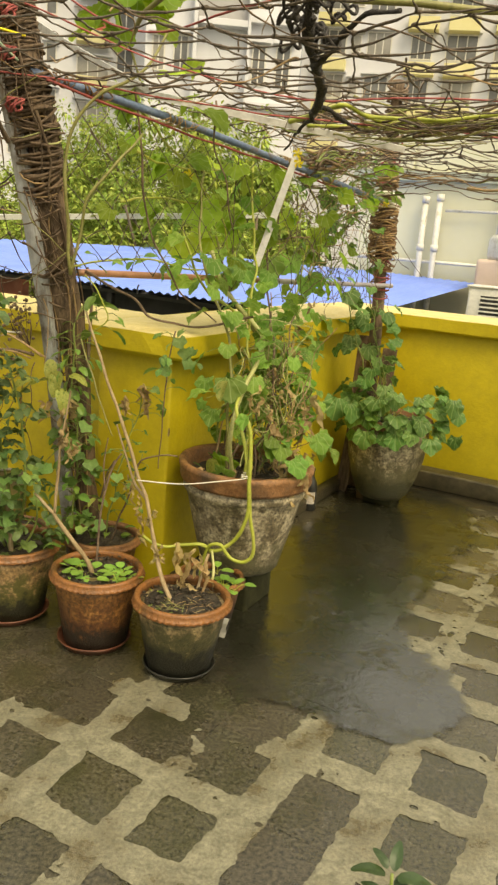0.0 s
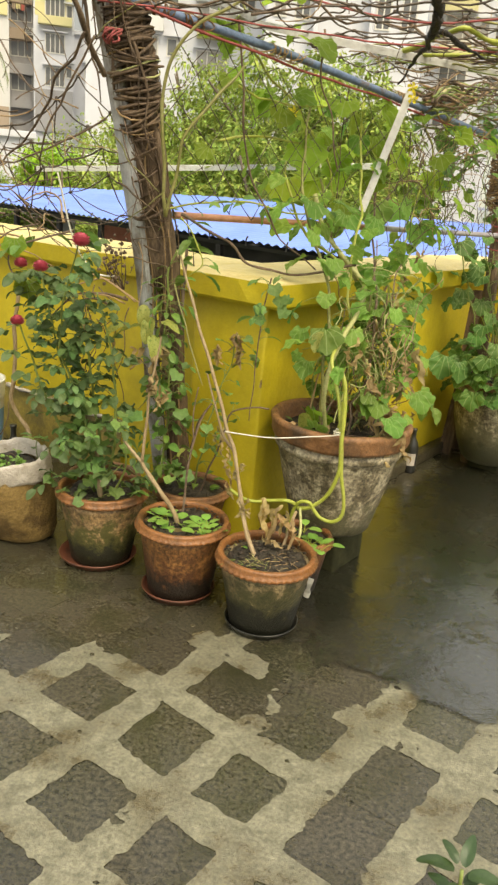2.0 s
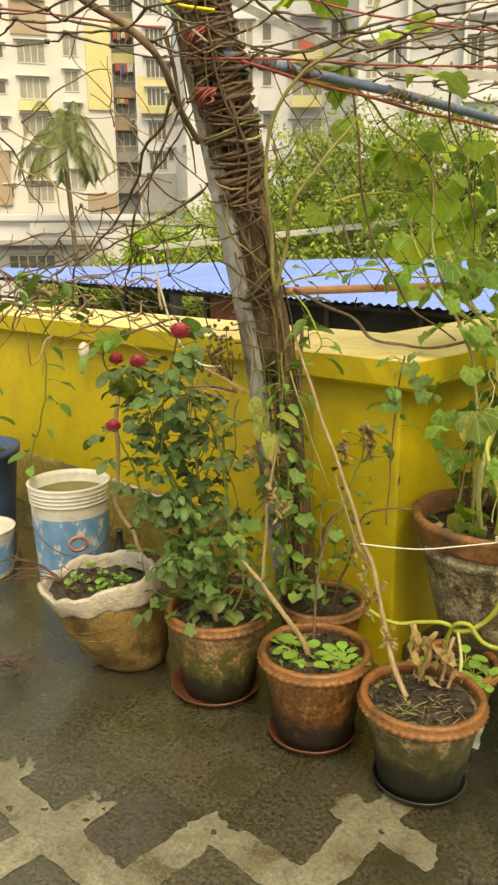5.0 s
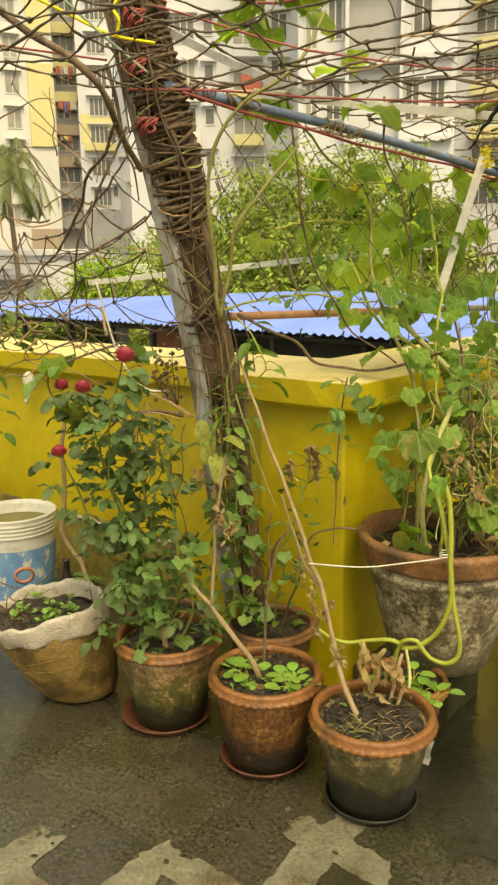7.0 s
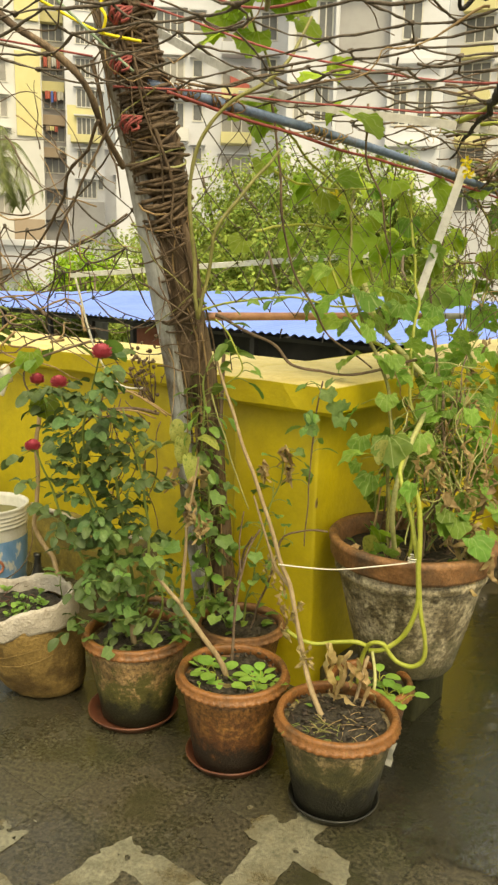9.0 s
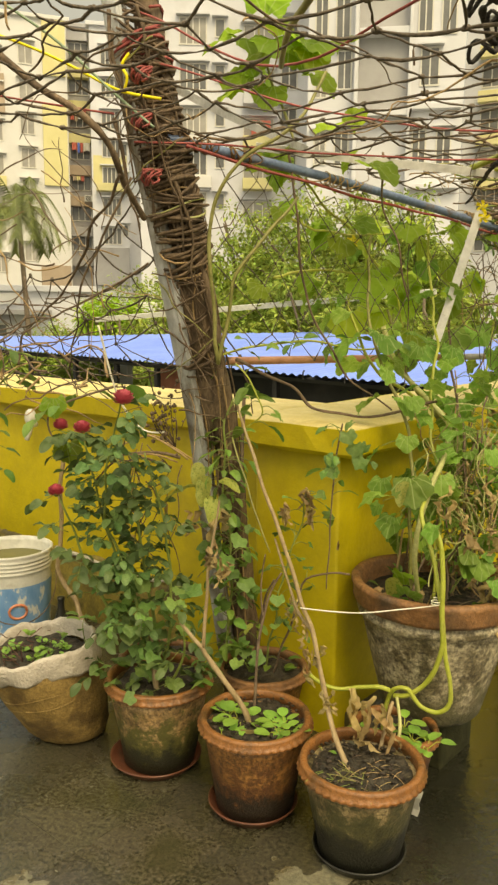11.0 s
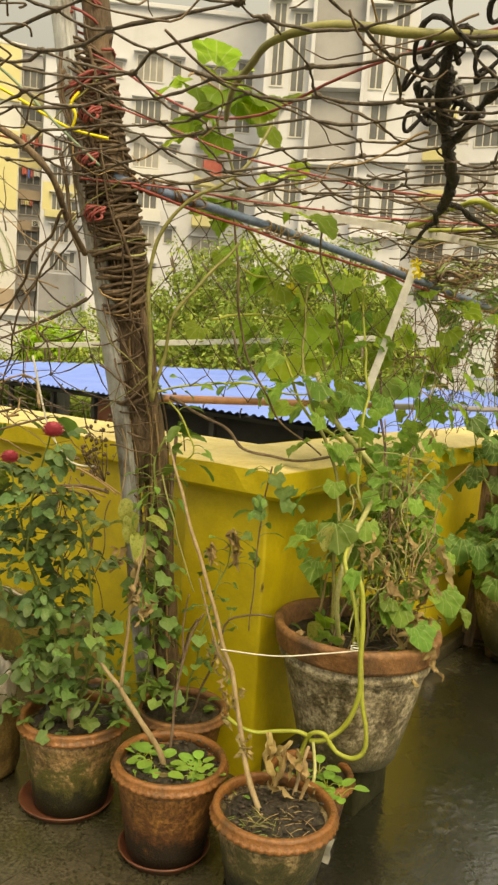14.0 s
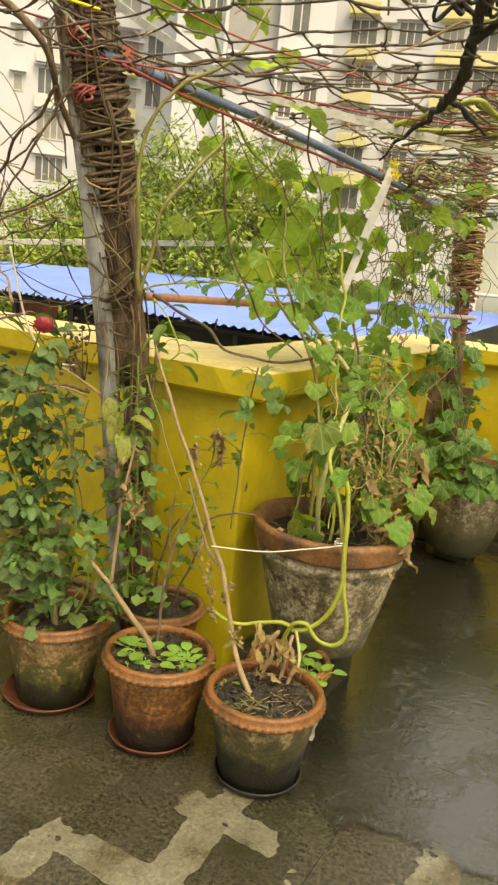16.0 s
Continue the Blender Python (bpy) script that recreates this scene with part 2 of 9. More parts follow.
M = {
    "yellow": material("yellow_paint", (0.46, 0.362, 0.018), (0.54, 0.43, 0.028), 3.0, 0.55, 0.3, (0.36, 0.285, 0.03), 1.7, 0.55, 0.2, fine=60, grain=0.10),
    "cream": material("faded_coping_paint", (0.651, 0.544, 0.258), (0.563, 0.451, 0.167), 9, 0.6, 0.3, (0.440, 0.332, 0.106), 5, 0.6, 0.15, grain=0.12),
    "slab": material("dark_terrazzo", (0.006, 0.006, 0.004), (0.104, 0.091, 0.058), 85, 0.30, 0.30, (0.034, 0.033, 0.014), 3.4, 0.45, 0.22, rough2=0.08, fine=300, grain=0.7, coat=0.55, rand=True, vary=0.22),
    "cement": material("pale_cement", (0.130, 0.121, 0.080), (0.250, 0.235, 0.165), 22, 0.40, 0.5, (0.085, 0.066, 0.032), 5.5, 0.49, 0.16, rough2=0.18, grain=0.45, coat=0.3, fine=300),
    "damp": material("damp_plinth", (0.075, 0.062, 0.035), (0.16, 0.135, 0.075), 16, 0.5, 0.4, (0.04, 0.038, 0.018), 4),
    "terracotta": material("terracotta", (0.18, 0.073, 0.024), (0.30, 0.126, 0.043), 30, 0.38, 0.4, (0.095, 0.050, 0.022), 11, 0.5, 0.16, grain=0.28),
    "soil": material("wet_soil", (0.011, 0.009, 0.006), (0.058, 0.045, 0.028), 70, 0.7, 0.9, grain=0.6),
    "crumb": material("dark_crumbs", (0.018, 0.013, 0.008), (0.06, 0.045, 0.027), 40, 0.75, 0.4, vary=0.5),
    "saucer_red": material("red_plastic", (0.105, 0.036, 0.021), (0.16, 0.060, 0.034), 12, 0.35, 0.1, (0.05, 0.026, 0.018), 9, 0.5, 0.15),
    "saucer_black": material("black_plastic", (0.012, 0.012, 0.011), (0.03, 0.03, 0.025), 12, 0.3, 0.1),
    "rim_clay": material("weathered_clay_rim", (0.16, 0.070, 0.024), (0.29, 0.142, 0.062), 18, 0.6, 0.5, (0.09, 0.055, 0.032), 8, 0.48, 0.2, grain=0.35),
    "wood_grey": material("weathered_pole", (0.22, 0.20, 0.18), (0.40, 0.38, 0.355), 22, 0.6, 0.3, (0.12, 0.10, 0.08), 5, 0.5, 0.1, stretch=(1, 1, 0.15), grain=0.3),
    # bark and rope colours are lifted to stand in for glare off the sky
    "wood_dark": material("dark_bark", (0.055, 0.034, 0.02), (0.20, 0.135, 0.085), 26, 0.8, 0.8, stretch=(1, 1, 0.25), grain=0.4),
    "rope": material("dark_rope", (0.060, 0.047, 0.036), (0.165, 0.130, 0.100), 90, 0.85, 0.6),
    "drystem": material("dry_vine", (0.085, 0.058, 0.037), (0.19, 0.138, 0.088), 45, 0.8, 0.5, vary=0.35),
    "straw": material("straw", (0.27, 0.18, 0.08), (0.42, 0.30, 0.15), 60, 0.75, 0.4, vary=0.3),
    "driedleaf": material("dried_leaf", (0.34, 0.245, 0.105), (0.54, 0.41, 0.205), 30, 0.8, 0.4, rand=True, vary=0.3, through_light=0.35),
    "stem_green": material("green_stem", (0.29, 0.33, 0.040), (0.39, 0.41, 0.080), 24, 0.45, 0.15, (0.36, 0.33, 0.12), 9, 0.55, 0.2, grain=0.15),
    "stem_pale": material("pale_stem", (0.32, 0.33, 0.12), (0.44, 0.43, 0.19), 24, 0.5, 0.2, grain=0.2),
    "stem_thin": material("young_stem", (0.14, 0.19, 0.04), (0.22, 0.27, 0.07), 30, 0.5, 0.2),
    "stick": material("dry_stick", (0.24, 0.165, 0.085), (0.37, 0.275, 0.16), 40, 0.75, 0.35, stretch=(1, 1, 0.3), grain=0.25),
    "blue_pipe": material("blue_paint_pipe", (0.095, 0.145, 0.25), (0.16, 0.22, 0.34), 18, 0.45, 0.25, (0.15, 0.12, 0.10), 10, 0.53, 0.1, grain=0.25),
    "pink_pipe": material("worn_red_pipe", (0.36, 0.17, 0.10), (0.48, 0.25, 0.16), 20, 0.5, 0.2, (0.42, 0.37, 0.36), 6, 0.6, 0.12),
    "grey_pipe": material("violet_grey_pipe", (0.36, 0.33, 0.36), (0.46, 0.43, 0.46), 20, 0.45, 0.15),
    "white_bar": material("white_plastic_bar", (0.58, 0.57, 0.55), (0.69, 0.68, 0.66), 14, 0.45, 0.2, (0.30, 0.27, 0.21), 7, 0.58, 0.15, grain=0.1),
    "red_cord": material("red_cord", (0.24, 0.045, 0.045), (0.36, 0.085, 0.075), 60, 0.7, 0.3),
    "yellow_cord": material("yellow_cord", (0.75, 0.62, 0.02), (0.85, 0.72, 0.05), 60, 0.6, 0.2),
    "green_cord": material("green_cord", (0.18, 0.26, 0.17), (0.27, 0.35, 0.24), 60, 0.6, 0.3),
    "white_cord": material("white_cord", (0.66, 0.62, 0.52), (0.75, 0.72, 0.62), 60, 0.6, 0.2),
    "white_plastic": material("white_plastic", (0.56, 0.55, 0.50), (0.66, 0.65, 0.60), 10, 0.35, 0.05, (0.38, 0.35, 0.28), 8, 0.55, 0.15, grain=0.1),
    "blue_label": material("worn_blue_print", (0.10, 0.24, 0.46), (0.17, 0.33, 0.56), 20, 0.45, 0.05, (0.56, 0.57, 0.54), 17, 0.56, 0.06, stretch=(1, 1, 0.6)),
    "orange_print": material("orange_print", (0.5, 0.16, 0.08), (0.58, 0.24, 0.14), 30, 0.5, 0.0),
    "scum": material("murky_water", (0.11, 0.105, 0.03), (0.17, 0.155, 0.05), 8, 0.4, 0.05, spec=0.2),
    "blue_tub": material("blue_plastic", (0.03, 0.06, 0.16), (0.045, 0.085, 0.21), 12, 0.4, 0.1),
    "sack": material("stained_sack", (0.19, 0.118, 0.036), (0.34, 0.225, 0.08), 70, 0.6, 0.7, (0.11, 0.066, 0.022), 8, 0.48, 0.14, grain=0.35),
    "cuff": material("white_sack_cuff", (0.40, 0.355, 0.30), (0.52, 0.47, 0.41), 15, 0.55, 0.9, (0.28, 0.23, 0.17), 8, 0.55, 0.2, grain=0.15),
    "rose": material("rose_petal", (0.42, 0.045, 0.075), (0.56, 0.11, 0.15), 30, 0.5, 0.1, through_light=0.15),
    "leaf_gourd": material("gourd_leaf", (0.24, 0.38, 0.04), (0.33, 0.47, 0.07), 3, 0.5, 0.1, (0.40, 0.47, 0.09), 2.5, 0.60, 0.15, rand=True, vary=0.28, through_light=0.75, local=True),
    "leaf_cucumber": material("cucumber_leaf", (0.150, 0.300, 0.050), (0.245, 0.405, 0.085), 3, 0.5, 0.15, (0.40, 0.47, 0.11), 2.5, 0.58, 0.15, rand=True, vary=0.36, through_light=0.45, local=True, spec=0.28),
    "leaf_ivy": material("ivy_gourd_leaf", (0.085, 0.190, 0.042), (0.145, 0.275, 0.065), 3, 0.45, 0.15, (0.24, 0.37, 0.11), 2.5, 0.60, 0.15, rand=True, vary=0.3, through_light=0.35, local=True, spec=0.35),
    "leaf_yellow": material("yellowing_leaf", (0.30, 0.36, 0.07), (0.42, 0.42, 0.12), 20, 0.5, 0.3, (0.16, 0.24, 0.04), 12, 0.52, 0.1, rand=True, vary=0.2, through_light=0.4, local=True),
    "leaf_rose": material("rose_leaf", (0.075, 0.150, 0.045), (0.155, 0.255, 0.080), 3, 0.55, 0.1, rand=True, vary=0.4, through_light=0.30, local=True),
    "leaf_broad": material("broad_leaf", (0.115, 0.220, 0.050), (0.205, 0.330, 0.090), 3, 0.55, 0.1, rand=True, vary=0.35, through_light=0.35, local=True),
    "leaf_small": material("small_leaf", (0.11, 0.22, 0.04), (0.19, 0.33, 0.07), 3, 0.45, 0.1, rand=True, vary=0.38, through_light=0.38, local=True),
    "leaf_seed": material("seedling_leaf", (0.20, 0.39, 0.06), (0.28, 0.47, 0.11), 3, 0.4, 0.05, rand=True, vary=0.18, through_light=0.3, local=True),
    "leaf_purple": material("purple_leaf", (0.10, 0.04, 0.04), (0.18, 0.09, 0.07), 30, 0.5, 0.1, vary=0.3, through_light=0.2),
    "blossom": material("yellow_blossom", (0.75, 0.60, 0.03), (0.85, 0.72, 0.08), 30, 0.5, 0.1, through_light=0.3),
    "tree_leaf": material("tree_foliage", (0.19, 0.27, 0.055), (0.37, 0.46, 0.115), 0.7, 0.6, 0.0, vary=0.5, through_light=0.35, spec=0.12),
    "lime_leaf": material("lime_foliage", (0.22, 0.40, 0.02), (0.32, 0.52, 0.03), 0.8, 0.5, 0.0, vary=0.3, through_light=0.35),
    "palm_leaf": material("palm_foliage", (0.10, 0.13, 0.035), (0.19, 0.225, 0.065), 1.5, 0.5, 0.0, vary=0.35, through_light=0.25),
    "bark": material("tree_bark", (0.10, 0.075, 0.05), (0.17, 0.13, 0.09), 6, 0.85, 0.5),
    "roof_blue": material("blue_roof_sheet", (0.13, 0.225, 0.66), (0.17, 0.275, 0.72), 1.6, 0.55, 0.05, (0.24, 0.33, 0.66), 1.2, 0.6, 0.2, spec=0.25),
    # near black for thin bars, and for the shade under the shed roof
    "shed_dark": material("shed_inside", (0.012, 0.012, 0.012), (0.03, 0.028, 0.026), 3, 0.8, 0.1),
    "brick_red": material("red_plaster", (0.28, 0.09, 0.055), (0.36, 0.14, 0.09), 6, 0.8, 0.2),
    "wall_white": material("white_render", (0.555, 0.56, 0.595), (0.615, 0.62, 0.655), 0.5, 0.8, 0.05, (0.46, 0.46, 0.48), 0.25, 0.58, 0.2),
    "wall_cream": material("cream_render", (0.585, 0.58, 0.565), (0.645, 0.635, 0.615), 0.5, 0.8, 0.05, (0.50, 0.49, 0.47), 0.25, 0.58, 0.2),
    "wall_yellow": material("yellow_render", (0.60, 0.545, 0.27), (0.66, 0.60, 0.33), 0.5, 0.8, 0.05),
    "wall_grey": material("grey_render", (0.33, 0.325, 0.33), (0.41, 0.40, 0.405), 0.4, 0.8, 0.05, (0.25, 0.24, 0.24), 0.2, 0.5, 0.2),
    "wall_brown": material("brown_render", (0.34, 0.26, 0.19), (0.42, 0.33, 0.25), 0.4, 0.8, 0.05),
    "wall_mint": material("pale_green_render", (0.59, 0.585, 0.44), (0.65, 0.645, 0.49), 0.9, 0.75, 0.05, (0.53, 0.525, 0.39), 0.5, 0.58, 0.2),
    "mint_band": material("green_grey_band", (0.30, 0.34, 0.29), (0.36, 0.40, 0.34), 1.2, 0.75, 0.05),
    # dark panes kept pale: distant haze is put into the glass colour
    "glass": material("window_glass", (0.10, 0.10, 0.10), (0.17, 0.17, 0.165), 0.6, 0.15, 0.0),
    "glass_pale": material("curtained_glass", (0.24, 0.23, 0.21), (0.36, 0.34, 0.31), 0.7, 0.25, 0.0),
    "frame_white": material("window_frame", (0.55, 0.53, 0.48), (0.62, 0.6, 0.55), 2, 0.6, 0.0),
    "earth": material("city_ground", (0.10, 0.10, 0.075), (0.17, 0.165, 0.13), 0.08, 0.9, 0.0, (0.06, 0.09, 0.03), 0.03, 0.5, 0.1),
    "zinc": material("galvanised_post", (0.42, 0.43, 0.44), (0.60, 0.61, 0.62), 16, 0.5, 0.2, (0.16, 0.12, 0.08), 6, 0.52, 0.12, stretch=(1, 1, 0.2), grain=0.2),
    "rope_tan": material("tan_rope", (0.15, 0.082, 0.036), (0.26, 0.15, 0.072), 60, 0.8, 0.5, grain=0.3),
    "rope_black": material("black_rope", (0.016, 0.014, 0.013), (0.06, 0.052, 0.046), 120, 0.9, 1.0, fine=260),
    "stem_olive": material("olive_stem", (0.17, 0.165, 0.05), (0.27, 0.255, 0.085), 24, 0.5, 0.2, (0.20, 0.16, 0.06), 9, 0.55, 0.2, grain=0.2),
    "leaf_dark": material("dark_shrub_leaf", (0.022, 0.048, 0.014), (0.045, 0.085, 0.026), 3, 0.35, 0.1, rand=True, vary=0.3, through_light=0.2, local=True),
    "stone": material("dark_stand", (0.018, 0.019, 0.010), (0.040, 0.040, 0.020), 20, 0.9, 0.5, spec=0.1),
    "tank_pink": material("pink_tank_plastic", (0.52, 0.40, 0.33), (0.60, 0.47, 0.40), 3, 0.5, 0.05, (0.42, 0.33, 0.27), 2, 0.55, 0.15),
    "damp_dark": material("wet_dark_cement", (0.038, 0.032, 0.018), (0.085, 0.072, 0.042), 16, 0.4, 0.4, (0.025, 0.024, 0.012), 5),
    "damp_yellow": material("stained_yellow_paint", (0.15, 0.115, 0.025), (0.27, 0.205, 0.04), 12, 0.6, 0.4, (0.085, 0.066, 0.026), 5, 0.50, 0.15, grain=0.3),
    "cloth_red": material("red_cloth", (0.45, 0.10, 0.08), (0.55, 0.16, 0.12), 3, 0.8, 0.0),
}


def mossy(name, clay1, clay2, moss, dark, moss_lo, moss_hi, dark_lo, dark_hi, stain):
    """Weathered clay: green-grey algae and a dark water stain creep up from the foot, with a ragged edge; the dark also
    holds shade near the floor.
    """
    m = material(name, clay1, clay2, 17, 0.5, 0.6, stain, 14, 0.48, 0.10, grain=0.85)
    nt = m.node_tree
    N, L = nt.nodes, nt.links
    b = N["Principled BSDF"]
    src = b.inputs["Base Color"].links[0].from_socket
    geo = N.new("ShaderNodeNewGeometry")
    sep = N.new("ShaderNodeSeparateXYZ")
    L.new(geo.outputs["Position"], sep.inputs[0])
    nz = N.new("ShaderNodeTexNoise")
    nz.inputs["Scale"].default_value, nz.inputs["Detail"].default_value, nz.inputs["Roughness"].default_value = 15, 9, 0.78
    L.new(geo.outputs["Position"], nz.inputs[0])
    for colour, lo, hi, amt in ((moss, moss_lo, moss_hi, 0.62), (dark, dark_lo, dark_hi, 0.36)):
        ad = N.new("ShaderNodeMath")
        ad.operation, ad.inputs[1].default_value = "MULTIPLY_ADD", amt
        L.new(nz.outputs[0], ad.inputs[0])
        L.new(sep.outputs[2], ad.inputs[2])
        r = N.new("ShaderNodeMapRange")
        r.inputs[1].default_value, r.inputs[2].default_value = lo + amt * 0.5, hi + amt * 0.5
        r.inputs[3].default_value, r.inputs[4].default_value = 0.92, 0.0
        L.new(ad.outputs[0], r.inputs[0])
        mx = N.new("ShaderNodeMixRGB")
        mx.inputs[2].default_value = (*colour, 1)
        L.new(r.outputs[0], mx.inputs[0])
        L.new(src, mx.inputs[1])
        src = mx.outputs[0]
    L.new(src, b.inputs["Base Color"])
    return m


def veined(m, strength=0.45, fan=2.3):
    """Paler ribs that fan out from the stalk of each leaf blade."""
    N, L = m.node_tree.nodes, m.node_tree.links
    b = N["Principled BSDF"]
    src = b.inputs["Base Color"].links[0].from_socket
    sep = N.new("ShaderNodeSeparateXYZ")
    L.new(N.new("ShaderNodeTexCoord").outputs["Object"], sep.inputs[0])

    def calc(op, a, c=None):
        nd = N.new("ShaderNodeMath")
        nd.operation = op
        for i, v in enumerate((a, c)):
            if isinstance(v, (int, float)):
                nd.inputs[i].default_value = v
            elif v is not None:
                L.new(v, nd.inputs[i])
        return nd.outputs[0]

    x, y = sep.outputs[0], calc("SUBTRACT", sep.outputs[1], 0.10)
    turn = calc("MULTIPLY", calc("ARCTAN2", x, y), fan)
    off = calc("ABSOLUTE", calc("SUBTRACT", turn, calc("ROUND", turn)))
    reach = calc("SQRT", calc("ADD", calc("MULTIPLY", x, x), calc("MULTIPLY", y, y)))
    rib = N.new("ShaderNodeMapRange")
    rib.inputs[1].default_value, rib.inputs[2].default_value, rib.inputs[3].default_value, rib.inputs[4].default_value = 0.012, 0.045, strength, 0.0
    L.new(calc("MULTIPLY", off, reach), rib.inputs[0])
    mx = N.new("ShaderNodeMixRGB")
    mx.inputs[2].default_value = (0.46, 0.55, 0.24, 1)
    L.new(rib.outputs[0], mx.inputs[0])
    L.new(src, mx.inputs[1])
    for lk in list(src.links):
        if lk.to_node != mx:
            L.new(mx.outputs[0], lk.to_socket)


for kind in ("leaf_gourd", "leaf_cucumber", "leaf_ivy"):
    veined(M[kind])

# the clays' near-black feet are part stain, part shade put into the colour
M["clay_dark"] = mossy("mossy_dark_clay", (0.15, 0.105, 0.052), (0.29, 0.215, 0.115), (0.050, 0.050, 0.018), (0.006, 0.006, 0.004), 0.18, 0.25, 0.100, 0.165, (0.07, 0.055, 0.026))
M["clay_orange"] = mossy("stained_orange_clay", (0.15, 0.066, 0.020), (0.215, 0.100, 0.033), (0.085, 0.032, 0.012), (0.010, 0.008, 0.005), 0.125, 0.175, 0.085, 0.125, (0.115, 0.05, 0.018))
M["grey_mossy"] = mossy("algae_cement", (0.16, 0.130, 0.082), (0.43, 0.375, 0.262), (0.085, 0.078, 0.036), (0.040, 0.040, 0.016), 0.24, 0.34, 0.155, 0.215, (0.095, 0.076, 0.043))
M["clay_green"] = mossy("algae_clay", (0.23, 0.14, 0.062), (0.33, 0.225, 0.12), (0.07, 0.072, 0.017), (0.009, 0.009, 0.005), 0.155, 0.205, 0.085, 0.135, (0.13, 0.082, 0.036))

water = bpy.data.materials.new("rain_film")
water.use_nodes = True
_n, _l = water.node_tree.nodes, water.node_tree.links


def _node(kind, **values):
    nd = _n.new("ShaderNode" + kind)
    for k, v in values.items():
        nd.inputs[int(k[1:])].default_value = v
    return nd


# rain water: clear at its edge, turbid where it stands deeper, pricked by drops
_pos = _node("NewGeometry").outputs["Position"]
_deep = _n.new("ShaderNodeAttribute")
_deep.attribute_name = "depth"
_patch = _node("TexNoise", i2=9, i3=5)
_l.new(_pos, _patch.inputs[0])
_sum = _n.new("ShaderNodeMath")
_sum.operation, _sum.inputs[1].default_value = "MULTIPLY_ADD", 0.55
_l.new(_patch.outputs[0], _sum.inputs[0])
_l.new(_deep.outputs["Fac"], _sum.inputs[2])
_wet = _node("MapRange", i1=0.34, i2=0.46)
_l.new(_sum.outputs[0], _wet.inputs[0])
_fr, _gl = _node("Fresnel", i0=2.5), _node("BsdfGlossy")
_gl.inputs["Roughness"].default_value = 0.085
_rip, _drop, _mixh, _bp = _node("TexNoise", i2=60, i3=3), _node("TexVoronoi"), _n.new("ShaderNodeMath"), _node("Bump", i0=0.50, i1=0.004)
_drop.inputs["Scale"].default_value = 17
_l.new(_pos, _rip.inputs[0])
_l.new(_pos, _drop.inputs[0])
_ring = _n.new("ShaderNodeMath")
_ring.operation, _ring.inputs[1].default_value = "MULTIPLY", 42
_l.new(_drop.outputs["Distance"], _ring.inputs[0])
_sin = _n.new("ShaderNodeMath")
_sin.operation = "SINE"
_l.new(_ring.outputs[0], _sin.inputs[0])
_mixh.operation, _mixh.inputs[1].default_value = "MULTIPLY_ADD", 0.20
_spot = _node("TexNoise", i2=4.5, i3=2)
_l.new(_pos, _spot.inputs[0])
_some = _node("MapRange", i1=0.50, i2=0.62)
_l.new(_spot.outputs[0], _some.inputs[0])
_few = _n.new("ShaderNodeMath")
_few.operation = "MULTIPLY"
_l.new(_sin.outputs[0], _few.inputs[0])
_l.new(_some.outputs[0], _few.inputs[1])
_l.new(_few.outputs[0], _mixh.inputs[0])
_l.new(_rip.outputs[0], _mixh.inputs[2])
_l.new(_mixh.outputs[0], _bp.inputs["Height"])
_l.new(_bp.outputs[0], _gl.inputs["Normal"])
_tp, _mud, _turbid, _mx, _fade = _node("BsdfTransparent", i0=(0.90, 0.89, 0.86, 1)), _node("BsdfDiffuse", i0=(0.042, 0.042, 0.028, 1)), _node("MixShader", i0=0.45), _node("MixShader"), _node("MixShader")
_clear = _node("BsdfTransparent", i0=(1, 1, 1, 1))
_l.new(_tp.outputs[0], _turbid.inputs[1])
_l.new(_mud.outputs[0], _turbid.inputs[2])
_l.new(_fr.outputs[0], _mx.inputs[0])
_l.new(_turbid.outputs[0], _mx.inputs[1])
_l.new(_gl.outputs[0], _mx.inputs[2])
_l.new(_wet.outputs[0], _fade.inputs[0])
_l.new(_clear.outputs[0], _fade.inputs[1])
_l.new(_mx.outputs[0], _fade.inputs[2])
_l.new(_fade.outputs[0], _n["Material Output"].inputs[0])
M["water"] = water


# ---- mesh tools ----
def empty(name, at=(0, 0, 0), rz=0.0):
    e = new(name)
    e.empty_display_size = 0.05
    e.matrix_basis = Matrix.Translation(at) @ Matrix.Rotation(rz, 4, "Z")
    return e


def mesh_of(name, verts, faces, mat, smooth=True):
    me = bpy.data.meshes.new(name)
    me.from_pydata([tuple(v) for v in verts], [], faces)
    me.materials.append(M[mat])
    if smooth:
        me.polygons.foreach_set("use_smooth", [True] * len(me.polygons))
    me.update()
    return me


def thing(name, verts, faces, mat, label="", category="", group="", kind="", smooth=True):
    return tagged(new(name, mesh_of(name, verts, faces, mat, smooth)), label, category, group, kind)


def part(name, geo, mat, parent, label="", smooth=True, kind=""):
    ob = new(name, mesh_of(name, geo[0], geo[1], mat, smooth))
    ob.parent = parent
    if label:
        ob["label"] = label
    if kind:
        ob["kind"] = kind
    return ob


def merge(*geos):
    V, F = [], []
    for g in geos:
        o = len(V)
        V += list(g[0])
        F += [tuple(i + o for i in f) for f in g[1]]
    return V, F


